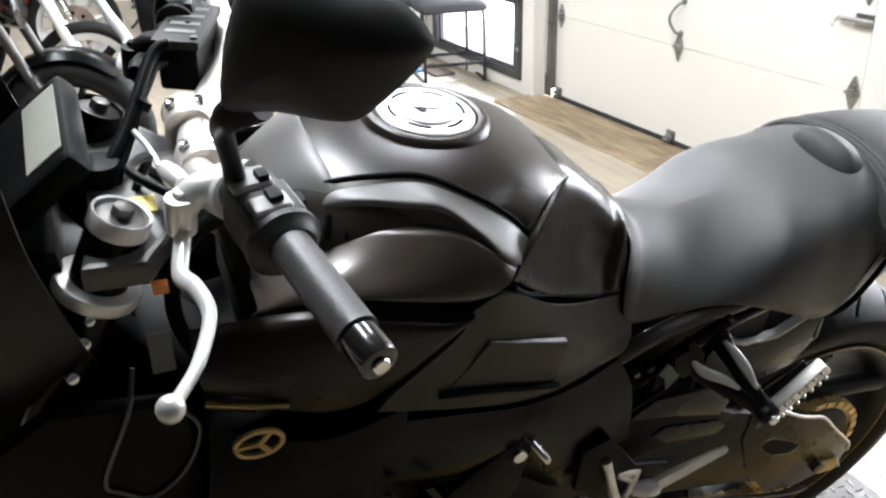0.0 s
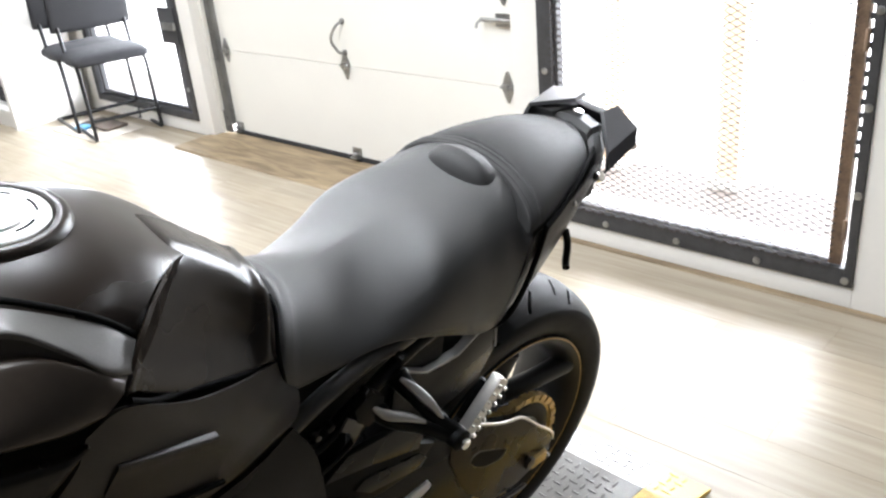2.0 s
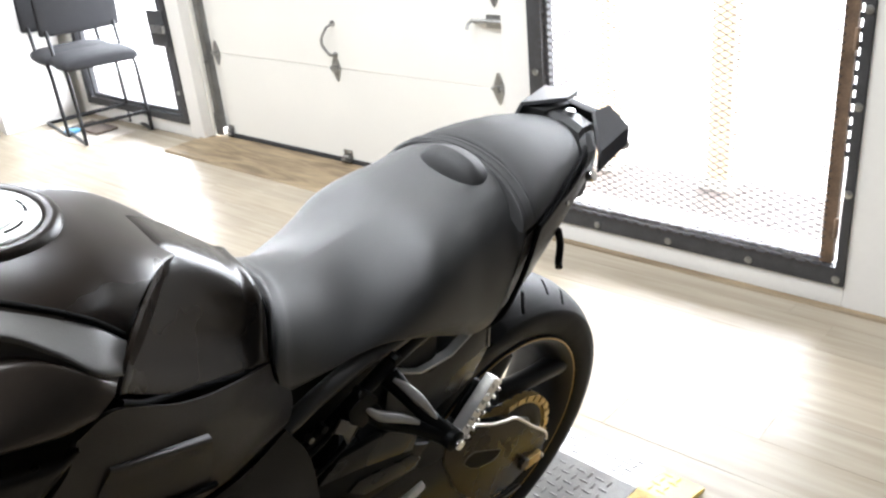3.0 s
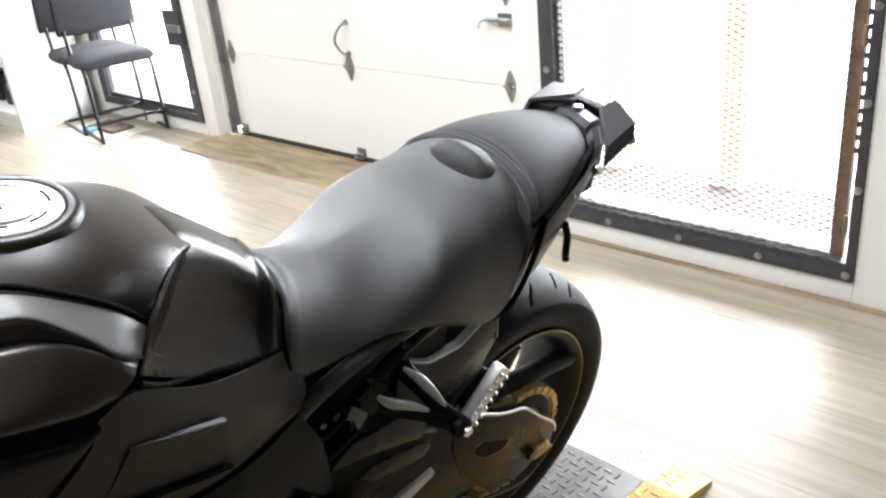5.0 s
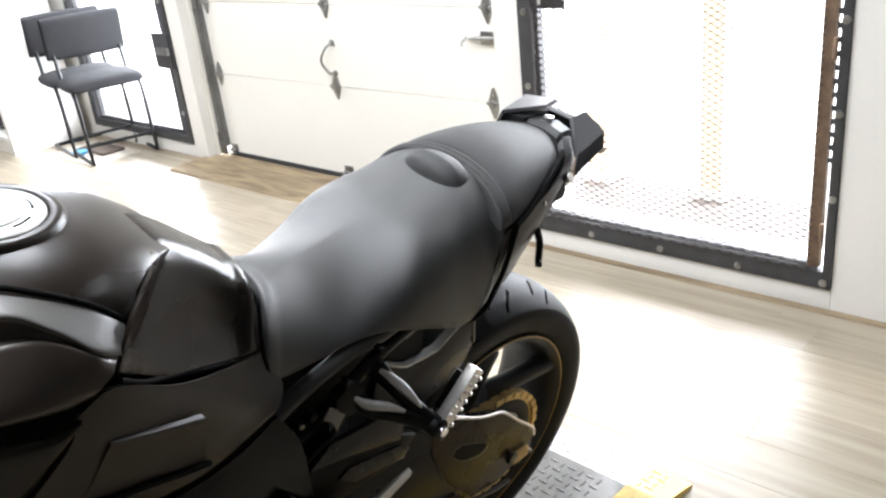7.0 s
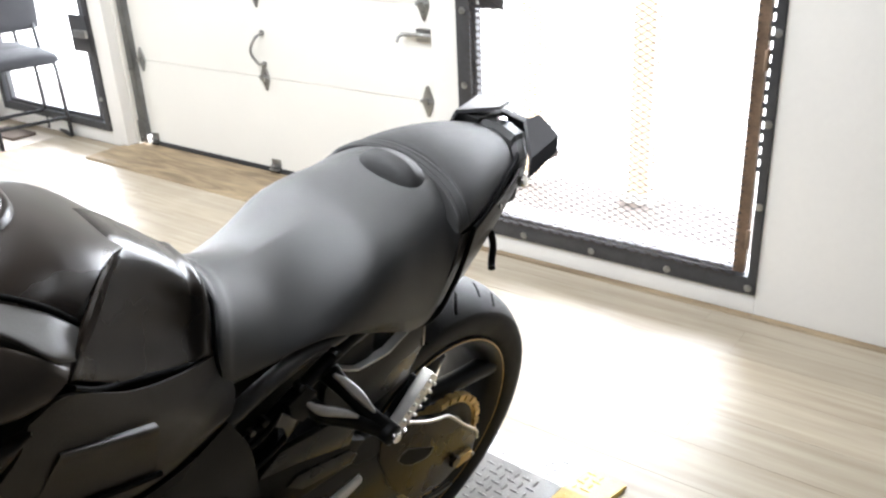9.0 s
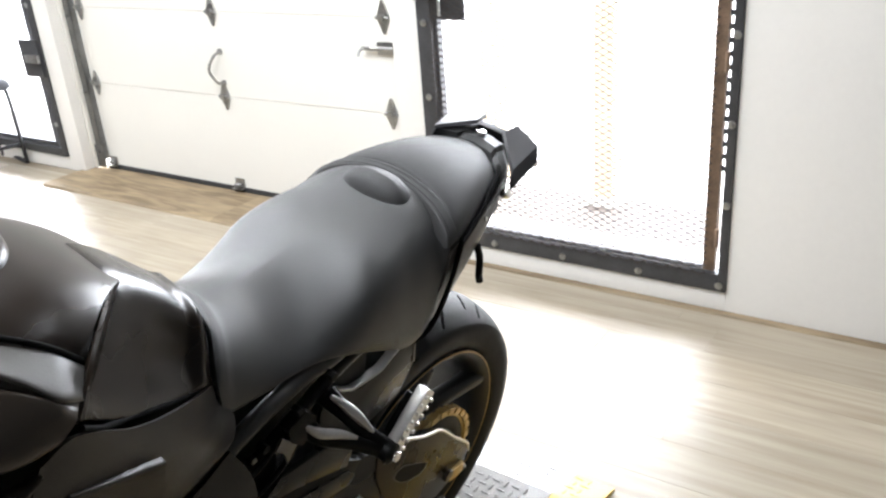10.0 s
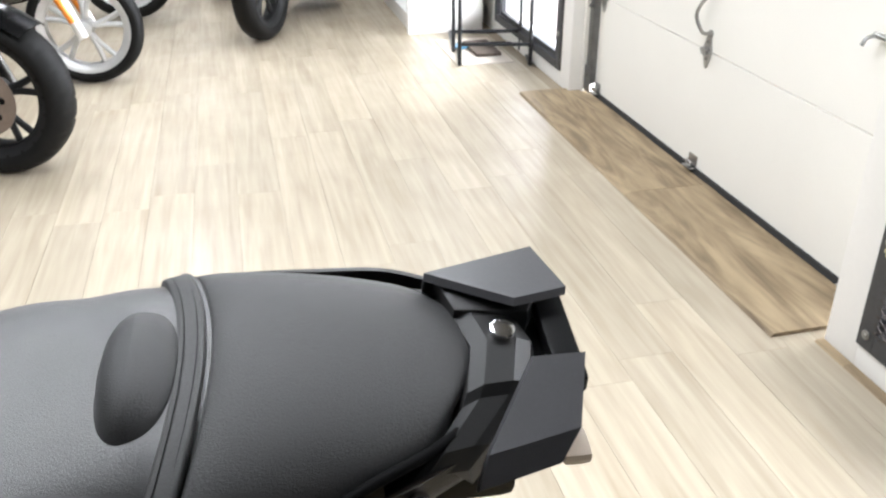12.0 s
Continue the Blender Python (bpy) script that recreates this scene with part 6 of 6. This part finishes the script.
for s in (1, -1):
    top = Vector((0.1 * s, -1.077, 0.738))
    fk = bp(cyl("fork_leg", top, top + rake * 0.42, 0.0265, M_FRAME, None, "black upside-down fork leg", seg=28))
    cyl("fork_slider", top + rake * 0.42, top + rake * 0.80, 0.0215, M_ALU, fk, seg=24)
    cyl("fork_cap", top + rake * 0.002, top - rake * 0.009, 0.0225, M_STEEL, fk, "dark fork cap", seg=32, bev=0.003)
    vs2, fs2 = revolve([(0.0, 0.0235), (-0.012, 0.0240), (-0.013, 0.0262), (-0.010, 0.0275), (0.004, 0.0275)], 40)
    qm = Matrix.Translation(top) @ rake.to_track_quat("X", "Z").to_matrix().to_4x4()
    mesh("cap_ring", [qm @ Vector(v) for v in vs2], fs2, M_SILVER if s > 0 else M_FRAME, fk, "machined ring")
    cyl("adjuster_nut", top - rake * 0.009, top - rake * 0.020, 0.010, M_STEEL, fk, seg=6)
bm = bmesh.new()
add_prism(bm, [(-0.135, -1.115), (-0.06, -1.10), (0.06, -1.10), (0.135, -1.115), (0.14, -1.06), (0.08, -1.02), (0.04, -0.975), (-0.04, -0.975), (-0.08, -1.02), (-0.14, -1.06)], 0.694, 0.722, "z", 0.006)
tc2 = bp(part("top_clamp", bm, M_GREY, None, "grey cast top clamp", smooth=False))
for s in (1, -1):
    bm = bmesh.new()
    add_cyl(bm, (0.024 * s, -0.992, 0.752), (0.060 * s, -0.992, 0.754), 0.0235, seg=24, bev=0.003)
    add_cyl(bm, (0.042 * s, -0.996, 0.712), (0.042 * s, -0.994, 0.745), 0.021, seg=20, bev=0.003)
    part("bar_clamp", bm, M_BAR, tc2, "machined bar clamp")
    for dy in (-0.014, 0.014):
        cyl("clamp_bolt", (0.042 * s, -0.992 + dy, 0.768), (0.042 * s, -0.992 + dy, 0.778), 0.0055, M_CHROME, tc2, seg=8)
cyl("steering_nut", (0, -1.02, 0.722), (0, -1.02, 0.735), 0.02, M_STEEL, tc2, seg=6)
cyl("ignition_lock", (0.0, -1.085, 0.715), (0.0, -1.083, 0.745), 0.019, M_PLAST, tc2)
box("warning_label", (0.040, -1.066, 0.7225), (0.068, -1.040, 0.7240), mat("yellow_label", (0.6, 0.5, 0.12), 0.5), tc2, "small yellow label", bev=0)
bm = bmesh.new()
add_prism(bm, [(-0.13, -1.175), (0.13, -1.175), (0.135, -1.12), (0.05, -1.07), (-0.05, -1.07), (-0.135, -1.12)], 0.50, 0.535, "z", 0.006)
bp(part("lower_clamp", bm, M_FRAME, None, "black lower clamp", smooth=False))
bp(box("fork_label", (0.128, -1.072, 0.576), (0.130, -1.050, 0.628), M_LABEL, None, "small printed grey label", bev=0, m=None))
fw = bp(turned("front_wheel", [(-0.055, 0.212), (-0.058, 0.224), (-0.05, 0.222), (-0.04, 0.205), (0.04, 0.205), (0.05, 0.222), (0.058, 0.224), (0.055, 0.212), (0.035, 0.196), (-0.035, 0.196), (-0.055, 0.212)], 72, M_RIM, None, "black cast front wheel", at=(0, -1.405, -0.012)))
tyre("tyre", 0.122, 0.300, 0.220, 300, fw, (0, -1.405, -0.012), grooves=False, label="black front tyre")
for k in range(5):
    a = 2 * math.pi * k / 5
    tube("spoke", [(0, -1.405 + r * math.cos(a), -0.012 + r * math.sin(a)) for r in (0.03, 0.10, 0.20)], [0.02, 0.015, 0.017], M_RIM, fw, n=6)
for s in (1, -1):
    turned("brake_disc", [(0.066 * s, 0.085), (0.066 * s, 0.155), (0.071 * s, 0.155), (0.071 * s, 0.085), (0.066 * s, 0.085)], 64, M_STEEL, fw, at=(0, -1.405, -0.012))
rows = []
for sx in np.linspace(-1, 1, 9):
    rr = 0.325 - 0.035 * abs(sx) ** 3
    rows.append([(0.072 * sx, -1.405 + rr * math.cos(a), -0.012 + rr * math.sin(a)) for a in [radians(d) for d in (20, 45, 75, 105, 135)]])
bp(skin("front_fender", rows, 24, 13, 0.004, M_TANK, None, "black front fender"))

# inner front bodywork
bp(prism("inner_fairing", [(-1.24, 0.60), (-1.13, 0.66), (-1.07, 0.56), (-0.98, 0.46), (-0.98, 0.15), (-1.12, 0.08), (-1.24, 0.34)], -0.072, 0.072, M_PLAST, None, "black inner fairing behind the fork", bev=0.02))
for s in (1, -1):
    bp(prism("intake_duct", [(-1.28, 0.50), (-1.17, 0.575), (-1.05, 0.555), (-1.03, 0.40), (-1.08, 0.16), (-1.2, 0.14), (-1.27, 0.3)], 0.135 * s, 0.158 * s, M_PLAST, None, "black air intake duct", bev=0.01))
    col = Vector((0.1 * s, -1.077, 0.738)) + rake * 0.062
    ck = bp(cyl("fork_collar", col, col + rake * 0.016, 0.040, M_SILVER if s > 0 else M_FRAME, None, "silver cast clamp collar round the fork", seg=32, bev=0.004))
    box("collar_marker", (0.128 * s, -1.06, 0.678), (0.136 * s, -1.045, 0.69), M_AMBER, ck, "small orange marker", bev=0.002)

# dash, head cowl, screen, reservoir, cables
dm = Matrix.Translation((0.005, -1.132, 0.772)) @ pose(0, 0, 0, 38, 0, 0)
bm = bmesh.new()
add_box(bm, (-0.080, -0.050, -0.018), (0.080, 0.043, 0.010), 0.012, dm, 4)
add_box(bm, (-0.070, -0.062, -0.014), (0.070, -0.046, 0.004), 0.006, dm, 3)
dash = bp(part("dash", bm, M_PLAST, None, "black instrument pod"))
bm = bmesh.new()
add_box(bm, (-0.060, -0.004, 0.0095), (0.060, 0.036, 0.0115), 0.0006, dm)
part("display", bm, M_SCREEN, dash, "greenish grey display, switched off")
cowl = bp(skin("head_cowl", [
    [(0.115, -1.16, 0.80), (0.105, -1.22, 0.79), (0.075, -1.30, 0.73), (0.03, -1.35, 0.66)],
    [(0.140, -1.15, 0.74), (0.135, -1.22, 0.71), (0.105, -1.30, 0.64), (0.05, -1.36, 0.57)],
    [(0.145, -1.13, 0.66), (0.140, -1.20, 0.62), (0.11, -1.28, 0.54), (0.06, -1.34, 0.49)],
    [(0.12, -1.12, 0.60), (0.115, -1.18, 0.56), (0.09, -1.25, 0.49), (0.05, -1.30, 0.46)]], 20, 18, 0.004, M_TEXT, None, "black head cowl"))
skin("cowl_far_side", [
    [(0.115, -1.16, 0.80), (0.105, -1.22, 0.79), (0.075, -1.30, 0.73), (0.03, -1.35, 0.66)],
    [(0.140, -1.15, 0.74), (0.135, -1.22, 0.71), (0.105, -1.30, 0.64), (0.05, -1.36, 0.57)],
    [(0.145, -1.13, 0.66), (0.140, -1.20, 0.62), (0.11, -1.28, 0.54), (0.06, -1.34, 0.49)],
    [(0.12, -1.12, 0.60), (0.115, -1.18, 0.56), (0.09, -1.25, 0.49), (0.05, -1.30, 0.46)]], 20, 18, 0.004, M_TEXT, cowl, mirror=True)
box("head_lamp", (-0.06, -1.345, 0.50), (0.06, -1.25, 0.62), M_GLOSS, cowl, "dark twin head lamp", bev=0.02)
box("cowl_bracket", (-0.10, -1.25, 0.55), (0.10, -1.13, 0.72), M_PLAST, cowl, bev=0.01)
rm = pose(-0.150, -0.968, 0, 0, 0, -24)
res = bp(box("fluid_reservoir", (-0.050, -0.022, 0.752), (0.046, 0.022, 0.800), M_PLAST, None, "square black brake fluid reservoir", bev=0.006, m=rm))
box("reservoir_lid", (-0.053, -0.025, 0.801), (0.049, 0.025, 0.811), M_SHELL, res, "grey-black lid", bev=0.003, m=rm)
for k in range(4):
    box("lid_print", (-0.040 + 0.020 * k, -0.016, 0.8112), (-0.032 + 0.020 * k, 0.016, 0.8116), M_LABEL, res, "pale printed caution bars", bev=0, m=rm)
for dx, dy in ((-0.044, -0.018), (0.040, 0.018)):
    cyl("lid_screw", rm @ Vector((dx, dy, 0.811)), rm @ Vector((dx, dy, 0.814)), 0.004, M_STEEL, res, seg=10, bev=0.0008)
bm = bmesh.new()
for pts, r in (([(-0.100, -0.993, 0.811), (-0.100, -1.004, 0.808), (-0.090, -1.016, 0.799), (-0.060, -1.034, 0.778), (-0.030, -1.053, 0.756), (0.000, -1.076, 0.734), (0.020, -1.093, 0.702), (0.030, -1.115, 0.647)], 0.0068),
               ([(-0.100, -1.000, 0.790), (-0.090, -1.012, 0.790), (-0.075, -1.022, 0.780), (-0.060, -1.032, 0.770), (-0.030, -1.048, 0.750), (0.000, -1.064, 0.732), (0.020, -1.075, 0.707)], 0.0040)):
    add_tube(bm, pts, r, 10)
bp(part("brake_hose", bm, M_PLAST, None, "black brake hoses"))
bp(tube("hose_fitting", [(-0.055, -1.031, 0.774), (-0.052, -1.036, 0.767)], 0.0105, M_PLAST, None, "black hose fitting", seg=12))
bp(tube("return_cable", [(0.000, -1.047, 0.772), (0.020, -1.037, 0.763), (0.050, -1.031, 0.756), (0.080, -1.027, 0.746)], 0.0030, M_SILVER, None, "thin silver cable", seg=8))
bp(tube("clutch_cable", [(0.14, -1.03, 0.785), (0.10, -1.06, 0.79), (0.05, -1.04, 0.77), (0.02, -1.06, 0.70), (0.04, -1.08, 0.55), (0.11, -1.02, 0.42)], 0.0045, M_PLAST, None, "black clutch cable"))
bp(tube("control_cable", [(0.14, -1.09, 0.60), (0.16, -1.101, 0.563), (0.16, -1.135, 0.475), (0.16, -1.123, 0.452), (0.16, -1.095, 0.433), (0.16, -1.058, 0.462), (0.16, -1.038, 0.516), (0.155, -1.056, 0.552)], 0.0028, M_STEEL, None, "thin looped control cable", n=40))
bp(tube("wiring_loom", [(0.17, -0.975, 0.775), (0.13, -1.0, 0.745), (0.10, -1.03, 0.69), (0.09, -1.04, 0.6), (0.10, -1.0, 0.5)], 0.008, M_PLAST, None, "taped wiring loom"))
for q, r in (((0.12, -1.13, 0.63), 0.007), ((0.13, -1.145, 0.60), 0.006), ((0.125, -1.12, 0.66), 0.005)):
    bp(cyl("cowl_fastener", q, (q[0] + 0.012, q[1] + 0.004, q[2] + 0.004), r, M_CHROME, None, "bright fastener", seg=10))
tagged(bike, "black naked motorcycle leaning on its side stand on the plate", "motorcycle")


# ---- other motorcycles in the shop ----
M_DISC = mat("worn_disc_steel", (0.24, 0.19, 0.155), 0.45, 0.6, var=0.2, scale=20)


def spoked_wheel(parent, name, c, r, width, rim_mat, spokes, disc=True, rimr=None):
    rimr = rimr or r * 0.73
    y, z = c
    w = turned(name, [(-width * 0.42, rimr), (-width * 0.45, rimr + 0.012), (-width * 0.3, rimr - 0.012), (-width * 0.25, rimr - 0.03), (width * 0.25, rimr - 0.03), (width * 0.3, rimr - 0.012), (width * 0.45, rimr + 0.012), (width * 0.42, rimr), (width * 0.36, rimr - 0.016), (width * 0.2, rimr - 0.030), (-width * 0.2, rimr - 0.030), (-width * 0.36, rimr - 0.016), (-width * 0.42, rimr)], 56, rim_mat, parent, "cast wheel rim", at=(0, y, z))
    fat_tread = 1.0 if width > 0.14 else 0.0
    half = [(width * 0.42, rimr + 0.004), (width * 0.5, rimr + 0.02), (width * 0.52, rimr + (r - rimr) * 0.5), (width * 0.45, r - 0.02), (width * 0.28, r - 0.006), (0, r)]
    prof = [(-a, b) for a, b in half] + [(a, b) for a, b in half[-2::-1]]

    def lugs(a, t, j):
        u = abs(t) / (width * 0.5)
        if u < 0.15 or u > 0.92 or fat_tread < 0.5:
            return 0.0
        q = (a * 22 / (2 * math.pi) + (0.5 if t > 0 else 0) + u * 0.5) % 1
        return -0.005 if q < 0.16 else 0.0
    turned("tyre", prof, 264, M_TYRE, w, "black tyre", at=(0, y, z), wob=lugs, angle=50)
    for k in range(spokes):
        a = 2 * math.pi * k / spokes + 0.2
        bm = bmesh.new()
        for d in ((-0.2, 0.2) if spokes < 8 else (0.0,)):
            add_tube(bm, [(0.0, y + q * math.cos(a + d * q / rimr), z + q * math.sin(a + d * q / rimr)) for q in (0.03, rimr * 0.5, rimr - 0.03)], [0.016, 0.013, 0.014], 8, n=5)
        part("spoke", bm, rim_mat, w)
    cyl("hub", (-width * 0.5, y, z), (width * 0.5, y, z), 0.04, rim_mat, w, seg=20)
    if disc:
        for s in (1,):
            d = turned("brake_disc", [(width * 0.56 * s, 0.055), (width * 0.56 * s, 0.135), (width * 0.56 * s + 0.005, 0.135), (width * 0.56 * s + 0.005, 0.055), (width * 0.56 * s, 0.055)], 48, M_DISC, w, "drilled tan brake disc", at=(0, y, z))
            for k in range(8):
                a = 2 * math.pi * k / 8
                cyl("disc_hole", (width * 0.56 + 0.0045, y + 0.085 * math.cos(a), z + 0.085 * math.sin(a)), (width * 0.56 + 0.0058, y + 0.085 * math.cos(a), z + 0.085 * math.sin(a)), 0.013, M_PLAST, d, seg=10, bev=0)
    return w


def parked_bike(m, paint, rim_mat, spokes, fork_mat, label, r=0.30, fat=0.13, marker=False, fender=True, disc=True, rimr=None):
    """Front wheel axle over the origin, front towards +y."""
    b = empty("parked_motorcycle", m)
    spoked_wheel(b, "front_wheel", (0, r), r, fat, rim_mat, spokes, disc, rimr)
    spoked_wheel(b, "rear_wheel", (-1.48, r), r, fat + 0.03, rim_mat, spokes, disc)
    for s in (-1, 1):
        x = s * (fat * 0.5 + 0.055)
        f = cyl("fork_leg", (x, 0.0, r), (x, -0.24, 0.92), 0.020, fork_mat, b, "fork leg")
        cyl("lower_slider", (x, 0.01, r - 0.03), (x, -0.095, r + 0.26), 0.025, fork_mat, f)
        if marker:
            tube("fork_reflector", [(x + 0.022, -0.02, r + 0.05), (x + 0.022, -0.075, r + 0.165)], 0.017, M_AMBER, f, "orange fork reflector", seg=8)
    if fender:
        rows = []
        for q in np.linspace(-1, 1, 7):
            rr = r + 0.035 - 0.03 * abs(q) ** 3
            rows.append([((fat * 0.62) * q, rr * math.cos(a), r + rr * math.sin(a)) for a in [radians(d) for d in (48, 75, 100, 125, 150, 175)]])
        skin("front_fender", rows, 22, 11, 0.004, paint, b, "painted front fender")
    vs2, fs2 = hull([(-1.02, 0.72, 0.06, 0.64), (-0.98, 0.80, 0.13, 0.66), (-0.75, 0.90, 0.165, 0.70), (-0.52, 0.92, 0.15, 0.74), (-0.42, 0.86, 0.08, 0.76)], 26, 14, power=2.3)
    mesh("fuel_tank", vs2, fs2, paint, b, "painted fuel tank", angle=70)
    vs2, fs2 = hull([(-1.75, 0.66, 0.07, 0.60), (-1.68, 0.74, 0.12, 0.62), (-1.45, 0.74, 0.15, 0.62), (-1.15, 0.70, 0.16, 0.60), (-0.98, 0.74, 0.12, 0.63)], 22, 12, power=2.6)
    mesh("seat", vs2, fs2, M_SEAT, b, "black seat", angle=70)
    rows = []
    for q in np.linspace(-1, 1, 7):
        rr = r + 0.04 - 0.03 * abs(q) ** 3
        rows.append([((fat * 0.7) * q, -1.48 + rr * math.cos(a), r + rr * math.sin(a)) for a in [radians(d) for d in (40, 75, 110, 145, 180)]])
    skin("rear_fender", rows, 18, 11, 0.004, paint, b, "painted rear fender")
    e = box("engine", (-0.17, -1.05, 0.20), (0.17, -0.55, 0.50), M_ENGINE, b, "dark engine", bev=0.04, seg=3)
    for yy, tilt in ((-0.72, 0.12), (-0.88, -0.12)):
        prof = [(0.48, 0.066)]
        for k in range(7):
            z = 0.495 + 0.028 * k
            prof += [(z, 0.066), (z, 0.085), (z + 0.014, 0.085), (z + 0.014, 0.066)]
        prof += [(0.70, 0.066), (0.71, 0.05), (0.71, 0.001)]
        vs2, fs2 = revolve(prof, 20)
        mesh("cylinder", [(y2, yy + z2 + tilt * (x2 - 0.48), x2) for x2, y2, z2 in vs2], fs2, M_STEEL, e, "finned cylinder", smooth=False)
    turned("primary_cover", [(0.17, 0.13), (0.20, 0.12), (0.21, 0.08), (0.212, 0.001)], 30, M_CHROME if rim_mat is M_ALU else M_ENGINE, e, at=(0, -0.92, 0.32))
    tube("frame_tube", [(0.12, -1.4, 0.45), (0.13, -1.1, 0.22), (0.12, -0.6, 0.17), (0.07, -0.38, 0.45), (0.03, -0.30, 0.80)], 0.018, M_FRAME, b)
    tube("frame_tube", [(-0.12, -1.4, 0.45), (-0.13, -1.1, 0.22), (-0.12, -0.6, 0.17), (-0.07, -0.38, 0.45), (-0.03, -0.30, 0.80)], 0.018, M_FRAME, b)
    tube("exhaust", [(0.10, -0.62, 0.55), (0.17, -0.48, 0.45), (0.19, -0.55, 0.22), (0.20, -0.95, 0.19), (0.20, -1.75, 0.22)], [0.022, 0.022, 0.024, 0.035, 0.042], M_STEEL, b, "dark exhaust pipe")
    h = turned("head_lamp", [(-0.09, 0.001), (-0.085, 0.05), (-0.05, 0.085), (0.0, 0.095), (0.02, 0.097), (0.025, 0.09), (0.03, 0.001)], 28, M_CHROME if rim_mat is M_ALU else M_GLOSS, b, "round head lamp")
    hm = Matrix.Translation((0, -0.14, 0.82)) @ pose(0, 0, 0, 0, 0, 90)
    for v in h.data.vertices:
        v.co = hm @ v.co
    for s in (-1, 1):
        cyl("indicator", (0.10 * s, -0.20, 0.80), (0.17 * s, -0.20, 0.80), 0.022, M_AMBER, b, "orange indicator", seg=14, bev=0.006)
    tube("handlebar", [(-0.40, -0.52, 1.02), (-0.28, -0.44, 1.05), (-0.10, -0.34, 0.98), (0.10, -0.34, 0.98), (0.28, -0.44, 1.05), (0.40, -0.52, 1.02)], 0.014, fork_mat, b, "handlebar")
    for s in (-1, 1):
        cyl("grip", (0.29 * s, -0.447, 1.045), (0.40 * s, -0.52, 1.02), 0.019, M_GRIP, b)
    tube("kick_stand", [(0.15, -0.85, 0.2), (0.26, -0.78, 0.04), (0.29, -0.72, 0.012)], 0.011, M_STEEL, b, "kick stand, folded out")
    box("top_yoke", (-0.13, -0.36, 0.88), (0.13, -0.26, 0.92), fork_mat, b, bev=0.01)
    return tagged(b, label, "motorcycle", "parked motorcycles")


M_RED = mat("deep_red_paint", (0.35, 0.012, 0.015), 0.2, coat=0.7)
M_WHITEF = mat("white_fork_paint", (0.75, 0.74, 0.72), 0.3, coat=0.3)
M_CASTGREY = mat("silver_cast_wheel", (0.55, 0.55, 0.54), 0.4, 0.4)
parked_bike(pose(-0.66, -2.52, 0, 0, 0, -18), M_FRAME, M_RIM, 5, M_STEEL, "black motorcycle with a fat knobbly front tyre", r=0.305, fat=0.15)
parked_bike(pose(-1.80, -2.33, 0, 0, 0, -6), M_PLAST, M_CASTGREY, 5, M_WHITEF, "black motorcycle with silver cast wheels and a white fork", r=0.275, fat=0.10, marker=True, fender=False, disc=False, rimr=0.212)
parked_bike(pose(-3.2, -2.25, 0, 0, 0, -4), M_RED, M_CASTGREY, 10, M_CHROME, "red motorcycle with chrome fork, standing in the row", r=0.30, fat=0.12)
parked_bike(pose(-2.46, -1.45, 0, 0, 0, 244), M_GLOSS, M_RIM, 5, M_WHITEF, "black motorcycle with a white fork at the aisle end", r=0.30, fat=0.13, marker=True, fender=False)
parked_bike(pose(-3.75, -1.66, 0, 0, 0, 252), M_RED, M_RIM, 5, M_CHROME, "red and black motorcycle behind another at the aisle end", r=0.30, fat=0.13)

lay_planks()
